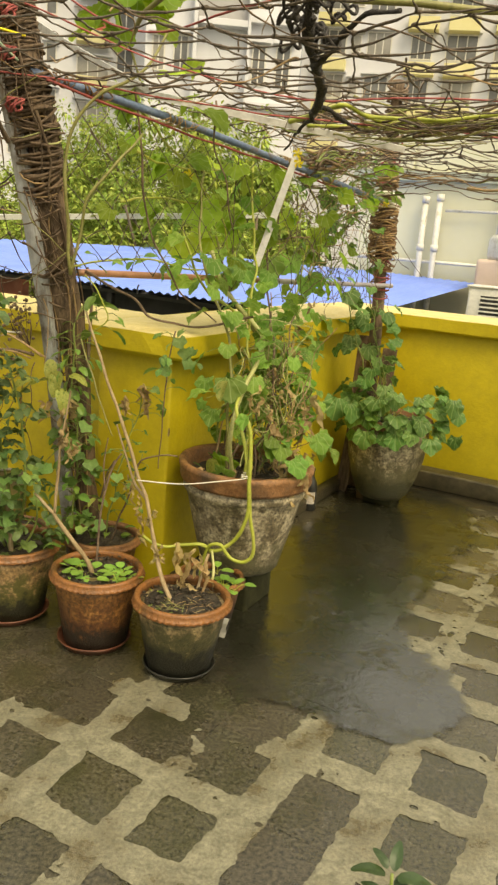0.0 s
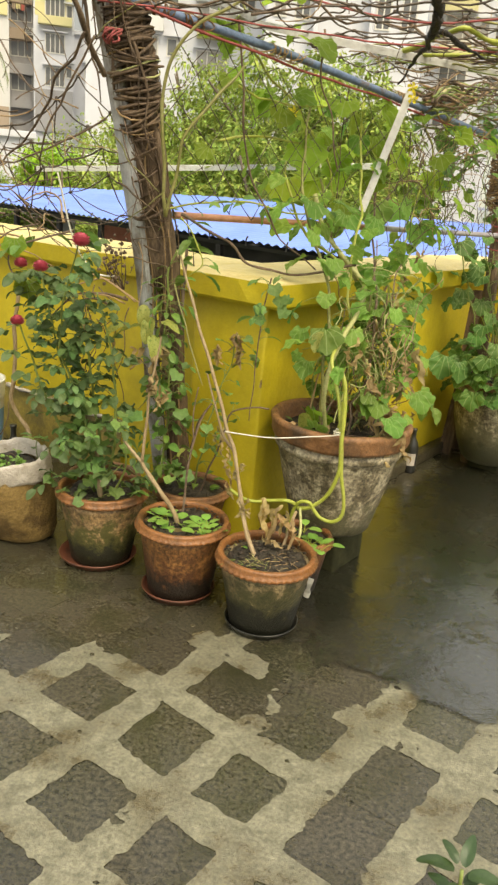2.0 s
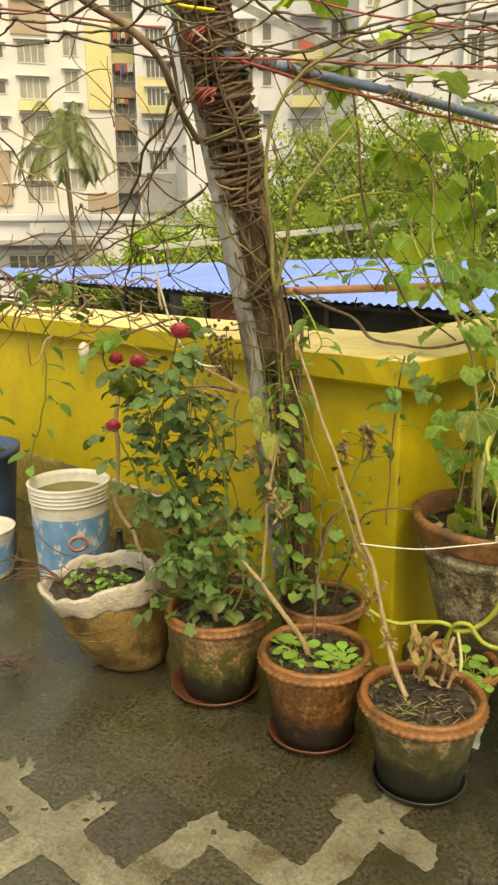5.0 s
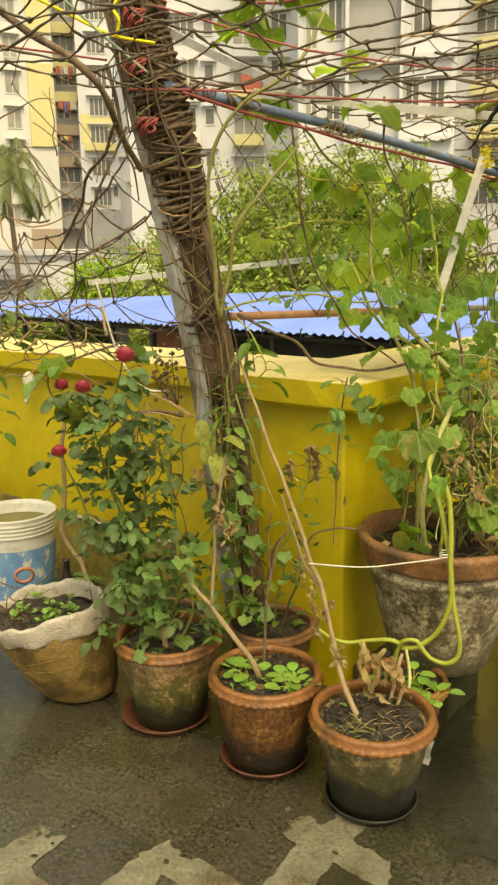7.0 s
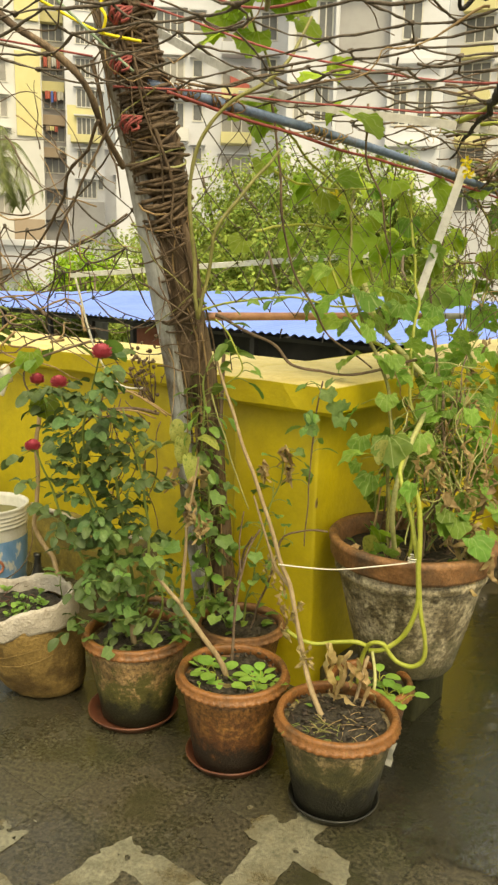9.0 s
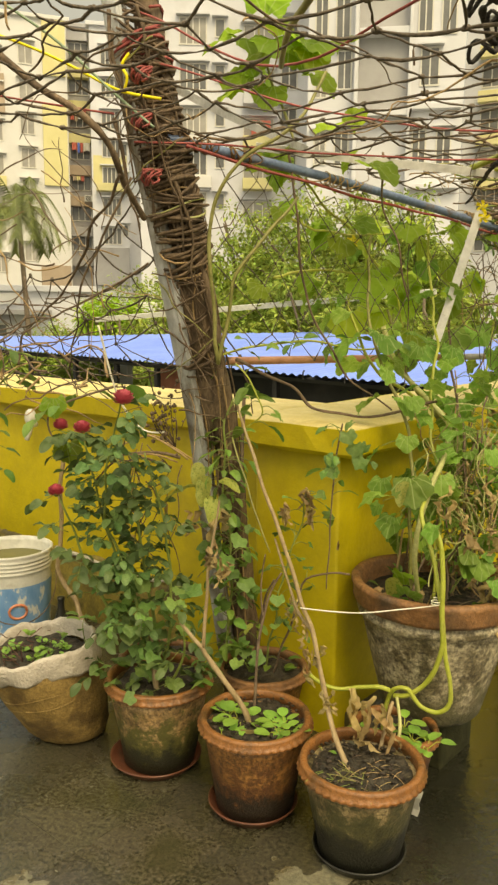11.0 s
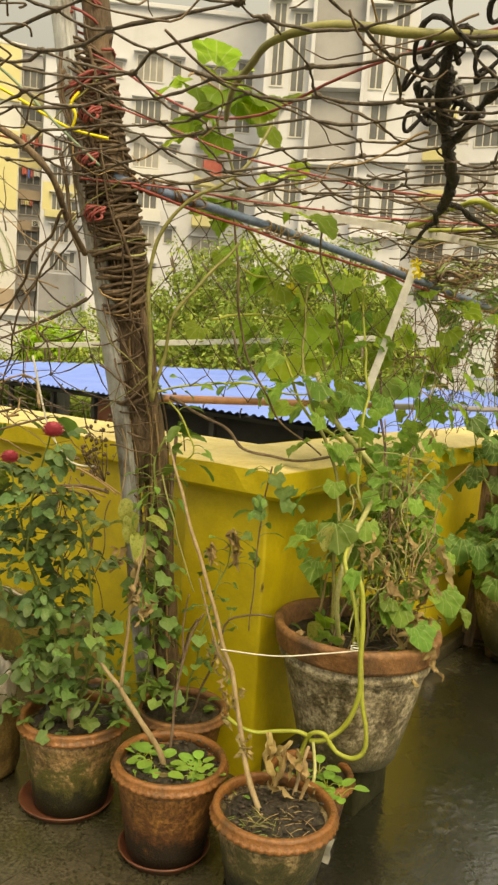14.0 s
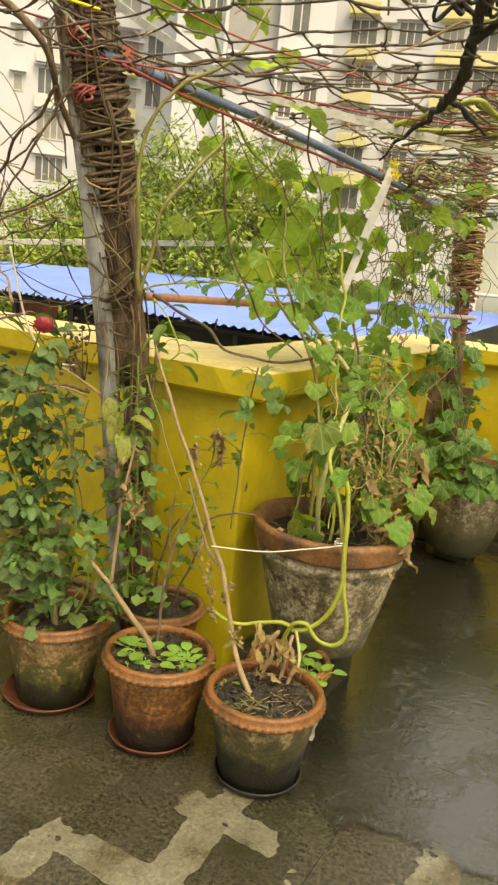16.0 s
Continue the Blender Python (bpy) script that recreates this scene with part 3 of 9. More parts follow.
def box(lo, hi, b=0.006):
    """A box with bevelled edges, in whatever axes it is then moved to."""
    bm = bmesh.new()
    bmesh.ops.create_cube(bm, size=1)
    for v in bm.verts:
        v.co = Vector([lo[i] + (v.co[i] + 0.5) * (hi[i] - lo[i]) for i in range(3)])
    if b:
        bmesh.ops.bevel(bm, geom=bm.edges[:], offset=b, segments=2, affect="EDGES", profile=0.6)
    V = [v.co.copy() for v in bm.verts]
    bm.verts.index_update()
    F = [tuple(v.index for v in f.verts) for f in bm.faces]
    bm.free()
    return V, F


def turned(geo, m):
    return [m @ Vector(v) for v in geo[0]], geo[1]


def uvbox(u0, v0, z0, u1, v1, z1, b=0.006):
    V, F = box((u0, v0, z0), (u1, v1, z1), b)
    return [W(*p) for p in V], F


def lathe(profile, n=64, wob=0.0, seed=0.0, bump=None, closed=False):
    """Turned round the z axis. bump(angle, index) may push a ring out."""
    V, F = [], []
    for i, (r, z) in enumerate(profile):
        for k in range(n):
            a = 2 * math.pi * k / n
            rr = r
            if wob:
                rr *= 1 + wob * noise.noise((math.cos(a) * 1.7 + seed, math.sin(a) * 1.7, z * 4))
            if bump:
                rr += bump(a, i)
            V.append(Vector((rr * math.cos(a), rr * math.sin(a), z)))
    for i in range(len(profile) - 1):
        for k in range(n):
            F.append((i * n + k, i * n + (k + 1) % n, (i + 1) * n + (k + 1) % n, (i + 1) * n + k))
    if profile[0][0] > 1e-4 and not closed:
        F.append(tuple(range(n))[::-1])
    if profile[-1][0] > 1e-4 and not closed:
        F.append(tuple((len(profile) - 1) * n + k for k in range(n)))
    return V, F


def spline(pts, n=6):
    """Smooth line through the points."""
    P = [Vector(p) for p in pts]
    if len(P) < 3:
        return [P[0].lerp(P[1], i / n) for i in range(n + 1)]
    out = []
    for i in range(len(P) - 1):
        p0, p1, p2, p3 = P[max(i - 1, 0)], P[i], P[i + 1], P[min(i + 2, len(P) - 1)]
        for k in range(n):
            t = k / n
            out.append(0.5 * (2 * p1 + (p2 - p0) * t + (2 * p0 - 5 * p1 + 4 * p2 - p3) * t * t + (3 * p1 - p0 - 3 * p2 + p3) * t ** 3))
    out.append(P[-1])
    return out


def wavy(pts, amp, n=6, f=6.0, seed=None):
    s = rng.uniform(0, 90) if seed is None else seed
    out = []
    for i, p in enumerate(spline(pts, n)):
        q = p * f
        out.append(p + amp * Vector((noise.noise((q.x + s, q.y, q.z)), noise.noise((q.x, q.y + s, q.z)), noise.noise((q.x, q.y, q.z + s)))))
    return out


def tube(line, r0, r1=None, sides=6, lump=0.0):
    """A tapered tube along a line, with closed ends; lump: knots and uneven thickness."""
    r1 = r0 if r1 is None else r1
    V, F = [], []
    n = len(line)
    up = Vector((0.3, 0.2, 1)).normalized()
    for i, p in enumerate(line):
        d = (line[min(i + 1, n - 1)] - line[max(i - 1, 0)])
        d = d.normalized() if d.length > 1e-9 else Vector((0, 0, 1))
        s = d.cross(up)
        if s.length < 0.05:
            s = d.cross(Vector((1, 0, 0)))
        s.normalize()
        t = s.cross(d)
        r = r0 + (r1 - r0) * i / max(n - 1, 1)
        if lump:
            r *= 1 + lump * noise.noise(p * 23)
        for k in range(sides):
            a = 2 * math.pi * k / sides
            V.append(p + r * (math.cos(a) * s + math.sin(a) * t))
        if i:
            b = (i - 1) * sides
            for k in range(sides):
                F.append((b + k, b + (k + 1) % sides, b + sides + (k + 1) % sides, b + sides + k))
    F.append(tuple(range(sides))[::-1])
    F.append(tuple((n - 1) * sides + k for k in range(sides)))
    return V, F


def ball(c, r, n=8, squash=(1, 1, 1), rough=0.0):
    prof = [(max(0.0005, math.sin(math.pi * i / n)), -math.cos(math.pi * i / n)) for i in range(n + 1)]
    V, F = lathe(prof, n + 2)
    out = []
    for v in V:
        w = Vector((v.x * squash[0], v.y * squash[1], v.z * squash[2])) * r
        if rough:
            w *= 1 + rough * noise.noise((Vector(c) + w) * 3 / r)
        out.append(Vector(c) + w)
    return out, F


def coil(line, r, turns, wire, sides=5, lump=0.2, seed=0, tilt=1.0):
    """A cord wound round a leaning pole."""
    n = turns * 14
    q = random.Random(seed)
    out = []
    ph = q.uniform(0, 6)
    slant, turn = q.uniform(0.2, 0.75) * r * tilt, q.uniform(0, 6)
    for i in range(n + 1):
        t = i / n
        x = t * (len(line) - 1)
        k = min(int(x), len(line) - 2)
        p = line[k].lerp(line[k + 1], x - k)
        d = (line[k + 1] - line[k]).normalized()
        s = d.cross(Vector((0, 1, 0.1))).normalized()
        a = 2 * math.pi * turns * t + ph
        rr = r * (1 + 0.30 * noise.noise((i * 0.30, seed, 0)))
        out.append(p + rr * (math.cos(a) * s + math.sin(a) * s.cross(d)) + d * (0.06 * noise.noise((i * 0.13, 5, seed)) + slant * math.sin(a + turn + 1.5 * noise.noise((i * 0.05, 1, seed)))))
    return tube(out, wire, wire, sides, lump)


def frame_at(p, d, roll=0.0, scale=1.0):
    """A pose whose y axis points along d, with its face turned up as far as it goes."""
    d = Vector(d).normalized()
    s = d.cross(Vector((0, 0, 1)))
    if s.length < 0.05:
        s = Vector((1, 0, 0))
    s.normalize()
    n = s.cross(d)
    m = Matrix((s, d, n)).transposed().to_4x4()
    return Matrix.Translation(p) @ m @ Matrix.Rotation(roll, 4, "Y") @ Matrix.Scale(scale, 4)


# ---- leaves: built once per kind, shared by many objects ----
def leaf_mesh(name, mat, outline, n=22, fold=0.25, droop=0.35, ruffle=0.05, seed=0):
    """A blade with its foot at the origin and its tip along +y; outline(a) is the radius round the middle of the blade."""
    V, F = [Vector((0, 0.5, 0))], []
    rings = (0.45, 1.0)
    rag = [1 + 0.05 * noise.noise((k * 1.7, seed * 3.1, 2)) for k in range(n)]
    for r in rings:
        for k in range(n):
            a = 2 * math.pi * k / n
            x, y = outline(a)
            q = r * (rag[k] if r == 1.0 else 1.0)
            V.append(Vector((x * q, 0.5 + (y - 0.5) * q, 0)))
    for k in range(n):
        j = (k + 1) % n
        F.append((0, 1 + k, 1 + j))
        F.append((1 + k, 1 + n + k, 1 + n + j, 1 + j))
    for v in V:
        v.z = fold * abs(v.x) - droop * (v.y - 0.3) ** 2 + ruffle * noise.noise((v.x * 5 + seed, v.y * 5, seed))
    return mesh_of(name, V, F, mat)


def lobed(lobes, depth, tip=1.0, wide=1.0):
    def f(a):
        b = a - math.pi / 2
        t = abs((lobes * b / (2 * math.pi) + 0.5) % 1 - 0.5) * 2
        r = 0.5 * (1 - depth * t ** 0.85) * (1 + 0.045 * math.cos(a * 17))
        if abs(abs(b if b <= math.pi else b - 2 * math.pi) - math.pi) < 0.5:
            r *= 0.62
        x, y = r * math.cos(a) * wide, 0.5 + r * math.sin(a) * tip
        return x, y
    return f


def oval(w, point=1.0):
    def f(a):
        y = 0.5 + 0.5 * math.sin(a)
        return 0.5 * w * math.cos(a) * (1 - 0.35 * point * y), y
    return f


LEAF = {
    "gourd": [leaf_mesh("gourd_leaf", "leaf_gourd", lobed(5, 0.15, 1.0, 1.14), 40, 0.16, 0.4, 0.13, s) for s in range(5)],
    "cucumber": [leaf_mesh("cucumber_leaf", "leaf_cucumber", lobed(5, 0.17, 1.04, 1.12), 40, 0.16, 0.45, 0.16, s) for s in range(5)],
    "ivy": [leaf_mesh("ivy_leaf", "leaf_ivy", lobed(5, 0.17, 1.04, 1.12), 40, 0.16, 0.45, 0.16, s) for s in range(5)],
    "yellowed": [leaf_mesh("yellowed_leaf", "leaf_yellow", oval(0.62), 16, 0.3, 0.5, 0.09, s) for s in range(3)],
    "rose": [leaf_mesh("rose_leaflet", "leaf_rose", oval(0.76, 0.55), 14, 0.3, 0.5, 0.10, s) for s in range(4)],
    "broad": [leaf_mesh("broad_leaf", "leaf_broad", lobed(5, 0.22, 1.0, 1.1), 24, 0.2, 0.4, 0.10, s) for s in range(3)],
    "small": [leaf_mesh("small_leaf", "leaf_small", oval(0.62, 0.7), 12, 0.25, 0.4, 0.05, s) for s in range(3)],
    "seedling": [leaf_mesh("seedling_leaf", "leaf_seed", oval(0.8, 0.3), 14, 0.12, 0.25, 0.04, s) for s in range(3)],
    "pointed": [leaf_mesh("pointed_leaf", "leaf_dark", oval(0.52, 1.1), 14, 0.2, 0.5, 0.04, s) for s in range(3)],
    "dried": [leaf_mesh("dried_leaf", "driedleaf", oval(0.22, 0.5), 14, 1.2, 0.7, 0.6, s) for s in range(4)],
}


LEFT_OVER, LEAF_COUNT = {}, {}


def leaf(kind, parent, p, d, size, roll=0.0):
    me = rng.choice(LEAF[kind])
    LEAF_COUNT[(parent, kind)] = LEAF_COUNT.get((parent, kind), 0) + 1
    if LEAF_COUNT[(parent, kind)] > 290:
        LEFT_OVER.setdefault((parent, kind), []).append((me, parent.matrix_basis.inverted() @ frame_at(Vector(p), d, roll, size)))
        return None
    ob = new(me.name.split(".")[0], me)
    ob.parent = parent
    ob.matrix_basis = parent.matrix_basis.inverted() @ frame_at(Vector(p), d, roll, size)
    return ob


def leafy(kind, parent, line, count, size, reach=0.06, down=0.5, spread=1.0, t0=0.0, t1=1.0, petiole=None):
    """Leaves along a stem, each on a short stalk, facing every way but mostly out and down. Returns the stalks."""
    stalks = []
    for i in range(count):
        x = (t0 + (t1 - t0) * (i + rng.random()) / count) * (len(line) - 1)
        k = min(int(x), len(line) - 2)
        p = line[k].lerp(line[k + 1], x - k)
        a = rng.uniform(0, 2 * math.pi)
        out = Vector((math.cos(a), math.sin(a) * spread, rng.uniform(-0.3, 0.6))).normalized()
        r = reach * rng.uniform(0.4, 1.2)
        q = p + out * r
        d = (out + Vector((0, 0, -down * rng.uniform(0.4, 1.8)))).normalized()
        leaf(kind, parent, q, d, size * rng.uniform(0.6, 1.15), rng.uniform(-0.7, 0.7))
        if r > 0.02:
            stalks.append(tube(spline([p, p.lerp(q, 0.5) + Vector((0, 0, 0.15 * r)), q], 3), 0.0016, 0.0011, 4))
    return merge(*stalks) if stalks else ([], [])


def contour(field, u0, u1, v0, v1, step, z):
    """The patch of a plane where field(u, v) > 0, cut along its edge (marching squares)."""
    nu, nv = int((u1 - u0) / step) + 1, int((v1 - v0) / step) + 1
    val = [[field(u0 + i * step, v0 + j * step) for j in range(nv)] for i in range(nu)]
    V, F, key = [], [], {}

    def vert(k, u, v):
        if k not in key:
            key[k] = len(V)
            V.append(W(u, v, z))
        return key[k]

    for i in range(nu - 1):
        for j in range(nv - 1):
            c = [(i, j), (i + 1, j), (i + 1, j + 1), (i, j + 1)]
            s = [val[a][b] for a, b in c]
            if max(s) <= 0:
                continue
            f = []
            for k in range(4):
                (a, b), (a2, b2), s0, s1 = c[k], c[(k + 1) % 4], s[k], s[(k + 1) % 4]
                if s0 > 0:
                    f.append(vert((a, b), u0 + a * step, v0 + b * step))
                if (s0 > 0) != (s1 > 0):
                    t = s0 / (s0 - s1)
                    e = (min((a, b), (a2, b2)), max((a, b), (a2, b2)))
                    f.append(vert(e, u0 + (a + (a2 - a) * t) * step, v0 + (b + (b2 - b) * t) * step))
            if len(f) > 2:
                F.append(tuple(f))
    return V, F


# ---- terrace: floor, parapets, copings ----
U_JOINTS = [-3.17, -2.885, -2.6, -2.315, -2.03, -1.745, -1.46, -1.175, -0.868, -0.585, -0.32, -0.035, 0.25, 0.53, 0.815, 1.10, 1.385]
V_JOINTS = [0.79, 1.075, 1.36, 1.65, 1.94, 2.235, 2.53, 2.825, 3.125, 3.425, 3.735, 4.03, 4.325, 4.62, 4.915, 5.085]
SHIFT, SHIFT_FROM = -0.072, 3.0          # beyond this line the paving was laid a little to one side


def nz2(u, v, f, s=0.0):
    return noise.noise((u * f + s, v * f - s, s))


def gauss(u, v, cu, cv, ru, rv):
    return math.exp(-((u - cu) / ru) ** 2 - ((v - cv) / rv) ** 2)


def paleness(u, v):
    """Where the cement over the joints still lies bare and pale; elsewhere it is worn off or under dark wet grime."""
    edge = np.interp(u, (-1.6, -1.25, -1.18, -0.95, -0.87, -0.75, -0.62, -0.47, -0.38, -0.25, 0.0, 0.2, 0.4), (1.66, 1.72, 2.05, 2.22, 2.33, 2.2, 1.98, 1.97, 2.30, 2.50, 2.66, 3.0, 5.2))
    p = 0.55 - 5.0 * max(0.0, v - edge)
    left = np.interp(v, (2.72, 2.85, 3.0, 3.1, 3.2, 4.0, 4.8, 5.2), (-0.06, -0.07, -0.12, -0.39, -0.45, -0.57, -0.45, -0.32))
    if v > 2.5:
        p = max(p, 0.26 - 5.0 * max(0.0, left - u) - 0.10 * max(0.0, v - 3.2))
    p -= 3.0 * gauss(u, v, -1.152, 2.177, 0.075, 0.075) + 2.5 * gauss(u, v, -1.036, 2.177, 0.05, 0.05) + 2.5 * gauss(u, v, -1.158, 2.040, 0.05, 0.05)
    return p


def band(u, v):
    us = u - SHIFT if v > SHIFT_FROM else u
    du = min(abs(us - j + 0.012 * nz2(0, v, 3, j)) for j in U_JOINTS)
    dv = min(abs(v - j + 0.012 * nz2(u, 0, 3, j)) for j in V_JOINTS)
    if -0.32 < u < -0.035 and 1.70 < v < 2.06:
        dv = 1.0
    rag = 0.007 * nz2(u, v, 9, 3) + 0.010 * nz2(u, v, 24, 8) + (0.003 + 0.010 * max(0.0, nz2(u, v, 2.6, 71))) * (nz2(u, v, 55, 5) + 0.7 * nz2(u, v, 110, 15))
    w = 0.050 + rag + 0.014 * nz2(u, v, 2.2, 11)
    return min(w - min(du, dv), paleness(u, v) * 0.12 + 0.07 * nz2(u, v, 6, 21) + 0.06 * nz2(u, v, 20, 33) + 0.05 * nz2(u, v, 48, 37))


floor = thing("floor", *uvbox(-7.2, -4.2, -0.25, 4.4, 5.5, -0.034, 0), "damp", "wet dark paved roof terrace floor with worn pale cement over the joints", "floor", kind="structure")

thing("wall_left", *uvbox(-7.0, 3.03, -0.05, -1.60, 3.43, 1.0, 0.004), "yellow", "bright yellow painted masonry parapet wall, stained at the foot", "wall", kind="structure")
thing("wall_side", *uvbox(-1.62, 2.89, -0.05, -1.26, 5.36, 1.003, 0.012), "yellow", "yellow painted parapet wall ending in a pier", "wall", kind="structure")
thing("wall_back", *uvbox(-1.62, 5.35, -0.05, 4.4, 5.75, 1.0, 0.004), "yellow", "yellow painted parapet wall with a dark damp skirting", "wall", kind="structure")
for nm, a in (("wall_right", (4.4, -4.2, 4.7, 5.75)), ("wall_behind", (-7.2, -4.5, 4.7, -4.2)), ("wall_far_left", (-7.3, -4.2, -7.0, 3.43))):
    thing(nm, *uvbox(a[0], a[1], -0.05, a[2], a[3], 1.0, 0.004), "yellow", "plain yellow painted parapet wall", "wall", kind="structure")


def coping(name, u0, v0, u1, v1, z0, z1, label):
    """A plaster coping: an uneven yellow block with a faded top."""
    nu, nv = max(2, int((u1 - u0) / 0.06)), max(2, int((v1 - v0) / 0.06))

    def dome(i, j):
        x, y = 2 * i / nu - 1, 2 * j / nv - 1
        e = max(abs(x) ** (nu * 1.5), abs(y) ** (nv * 1.5))
        u, v = u0 + (u1 - u0) * i / nu, v0 + (v1 - v0) * j / nv
        return W(u + 0.004 * nz2(u, v, 7, 4), v + 0.005 * nz2(u, v, 7, 9), z1 - 0.012 * e + 0.0016 * nz2(u, v, 5, 2))

    V = [dome(i, j) for i in range(nu + 1) for j in range(nv + 1)]
    F = [(i * (nv + 1) + j, (i + 1) * (nv + 1) + j, (i + 1) * (nv + 1) + j + 1, i * (nv + 1) + j + 1) for i in range(nu) for j in range(nv)]
    rim = [i * (nv + 1) for i in range(nu + 1)] + [nu * (nv + 1) + j for j in range(1, nv + 1)] + [i * (nv + 1) + nv for i in range(nu - 1, -1, -1)] + list(range(nv - 1, 0, -1))
    rows = []
    for k, (drop, out) in enumerate(((0.012, 0.008), (z1 - z0 - 0.012, 0.006), (z1 - z0, -0.004))):
        row = []
        for r in rim:
            p = V[r]
            u, v = uv_of(p)
            cu, cv = (u0 + u1) / 2, (v0 + v1) / 2
            du = out if u > u1 - 0.02 else -out if u < u0 + 0.02 else 0
            dv = out if v > v1 - 0.02 else -out if v < v0 + 0.02 else 0
            zz = z1 - drop + 0.004 * nz2(u, v, 6, k)
            row.append(len(V))
            V.append(W(u + du + 0.003 * nz2(u, v, 14, k + 3), v + dv + 0.004 * nz2(u, v, 14, k + 6), zz))
        rows.append(row)
    G = []
    prev = rim
    for row in rows:
        for i in range(len(rim)):
            j = (i + 1) % len(rim)
            G.append((prev[i], row[i], row[j], prev[j]))
        prev = row
    G.append(tuple(rows[-1]))
    ob = thing(name, V, F + G, "yellow", label, "coping", kind="structure", smooth=False)
    ob.data.materials.append(M["cream"])
    for k in range(len(F)):
        ob.data.polygons[k].material_index = 1
    return ob


coping("coping_left", -7.05, 2.98, -1.66, 3.50, 1.0, 1.10, "thick yellow coping slab with a faded cream top")
coping("coping_pier", -1.70, 2.84, -1.18, 5.27, 1.004, 1.108, "thick yellow coping with a faded cream top and worn corner")
coping("coping_back", -1.70, 5.30, 4.45, 5.82, 1.0, 1.10, "thick yellow coping slab with a faded cream top")
thing("skirting_back", *uvbox(-1.26, 5.20, 0.0, 4.4, 5.35, 0.115, 0.012), "damp_dark", "dark damp cement skirting along the yellow wall", "skirting", kind="structure")
thing("drain_fillet", *uvbox(-1.26, 5.02, -0.034, 4.4, 5.21, 0.003, 0), "damp_dark", "dark wet cement fillet along the skirting", "skirting", kind="structure")
thing("skirting_side", *uvbox(-1.262, 2.96, 0.0, -1.20, 5.20, 0.07, 0.012), "damp_dark", "dark damp cement skirting along the yellow wall", "skirting", kind="structure")


def ragged_plinth(u0, u1, v, zt):
    n = int((u1 - u0) / 0.03)
    V, F = [], []
    for i in range(n + 1):
        u = u0 + (u1 - u0) * i / n
        z = zt + 0.025 * nz2(u, 0, 5, 4) + 0.012 * nz2(u, 0, 22, 1)
        V += [W(u, v, -0.02), W(u, v - 0.004 + 0.006 * nz2(u, 1, 9), z - 0.02), W(u, v + 0.008, z), W(u, v + 0.03, z + 0.004)]
        if i:
            a, b = (i - 1) * 4, i * 4
            F += [(a + k, b + k, b + k + 1, a + k + 1) for k in range(3)]
    return V, F


thing("plinth_left", *ragged_plinth(-6.9, -2.13, 3.012, 0.31), "damp_yellow", "stained dark yellow strip at the wall's foot with peeling paint edge", "plinth", kind="structure")
for a, b in ((-2.98, -2.55), (-2.5, -2.2)):
    part("paint_edge", tube(wavy([W(a, 3.004, 0.315), W((a + b) / 2, 3.0, 0.31), W(b, 3.004, 0.318)], 0.012, 10, 9), 0.012, 0.007, 6, 0.5), "cuff", bpy.data.objects["plinth_left"], "peeling whitish paint edge")


# ---- beyond the parapet ----
thing("ground", [(-900, -700, -13), (900, -700, -13), (900, 1500, -13), (-900, 1500, -13)], [(0, 1, 2, 3)], "earth", "city ground far below the roof", "ground", kind="structure")


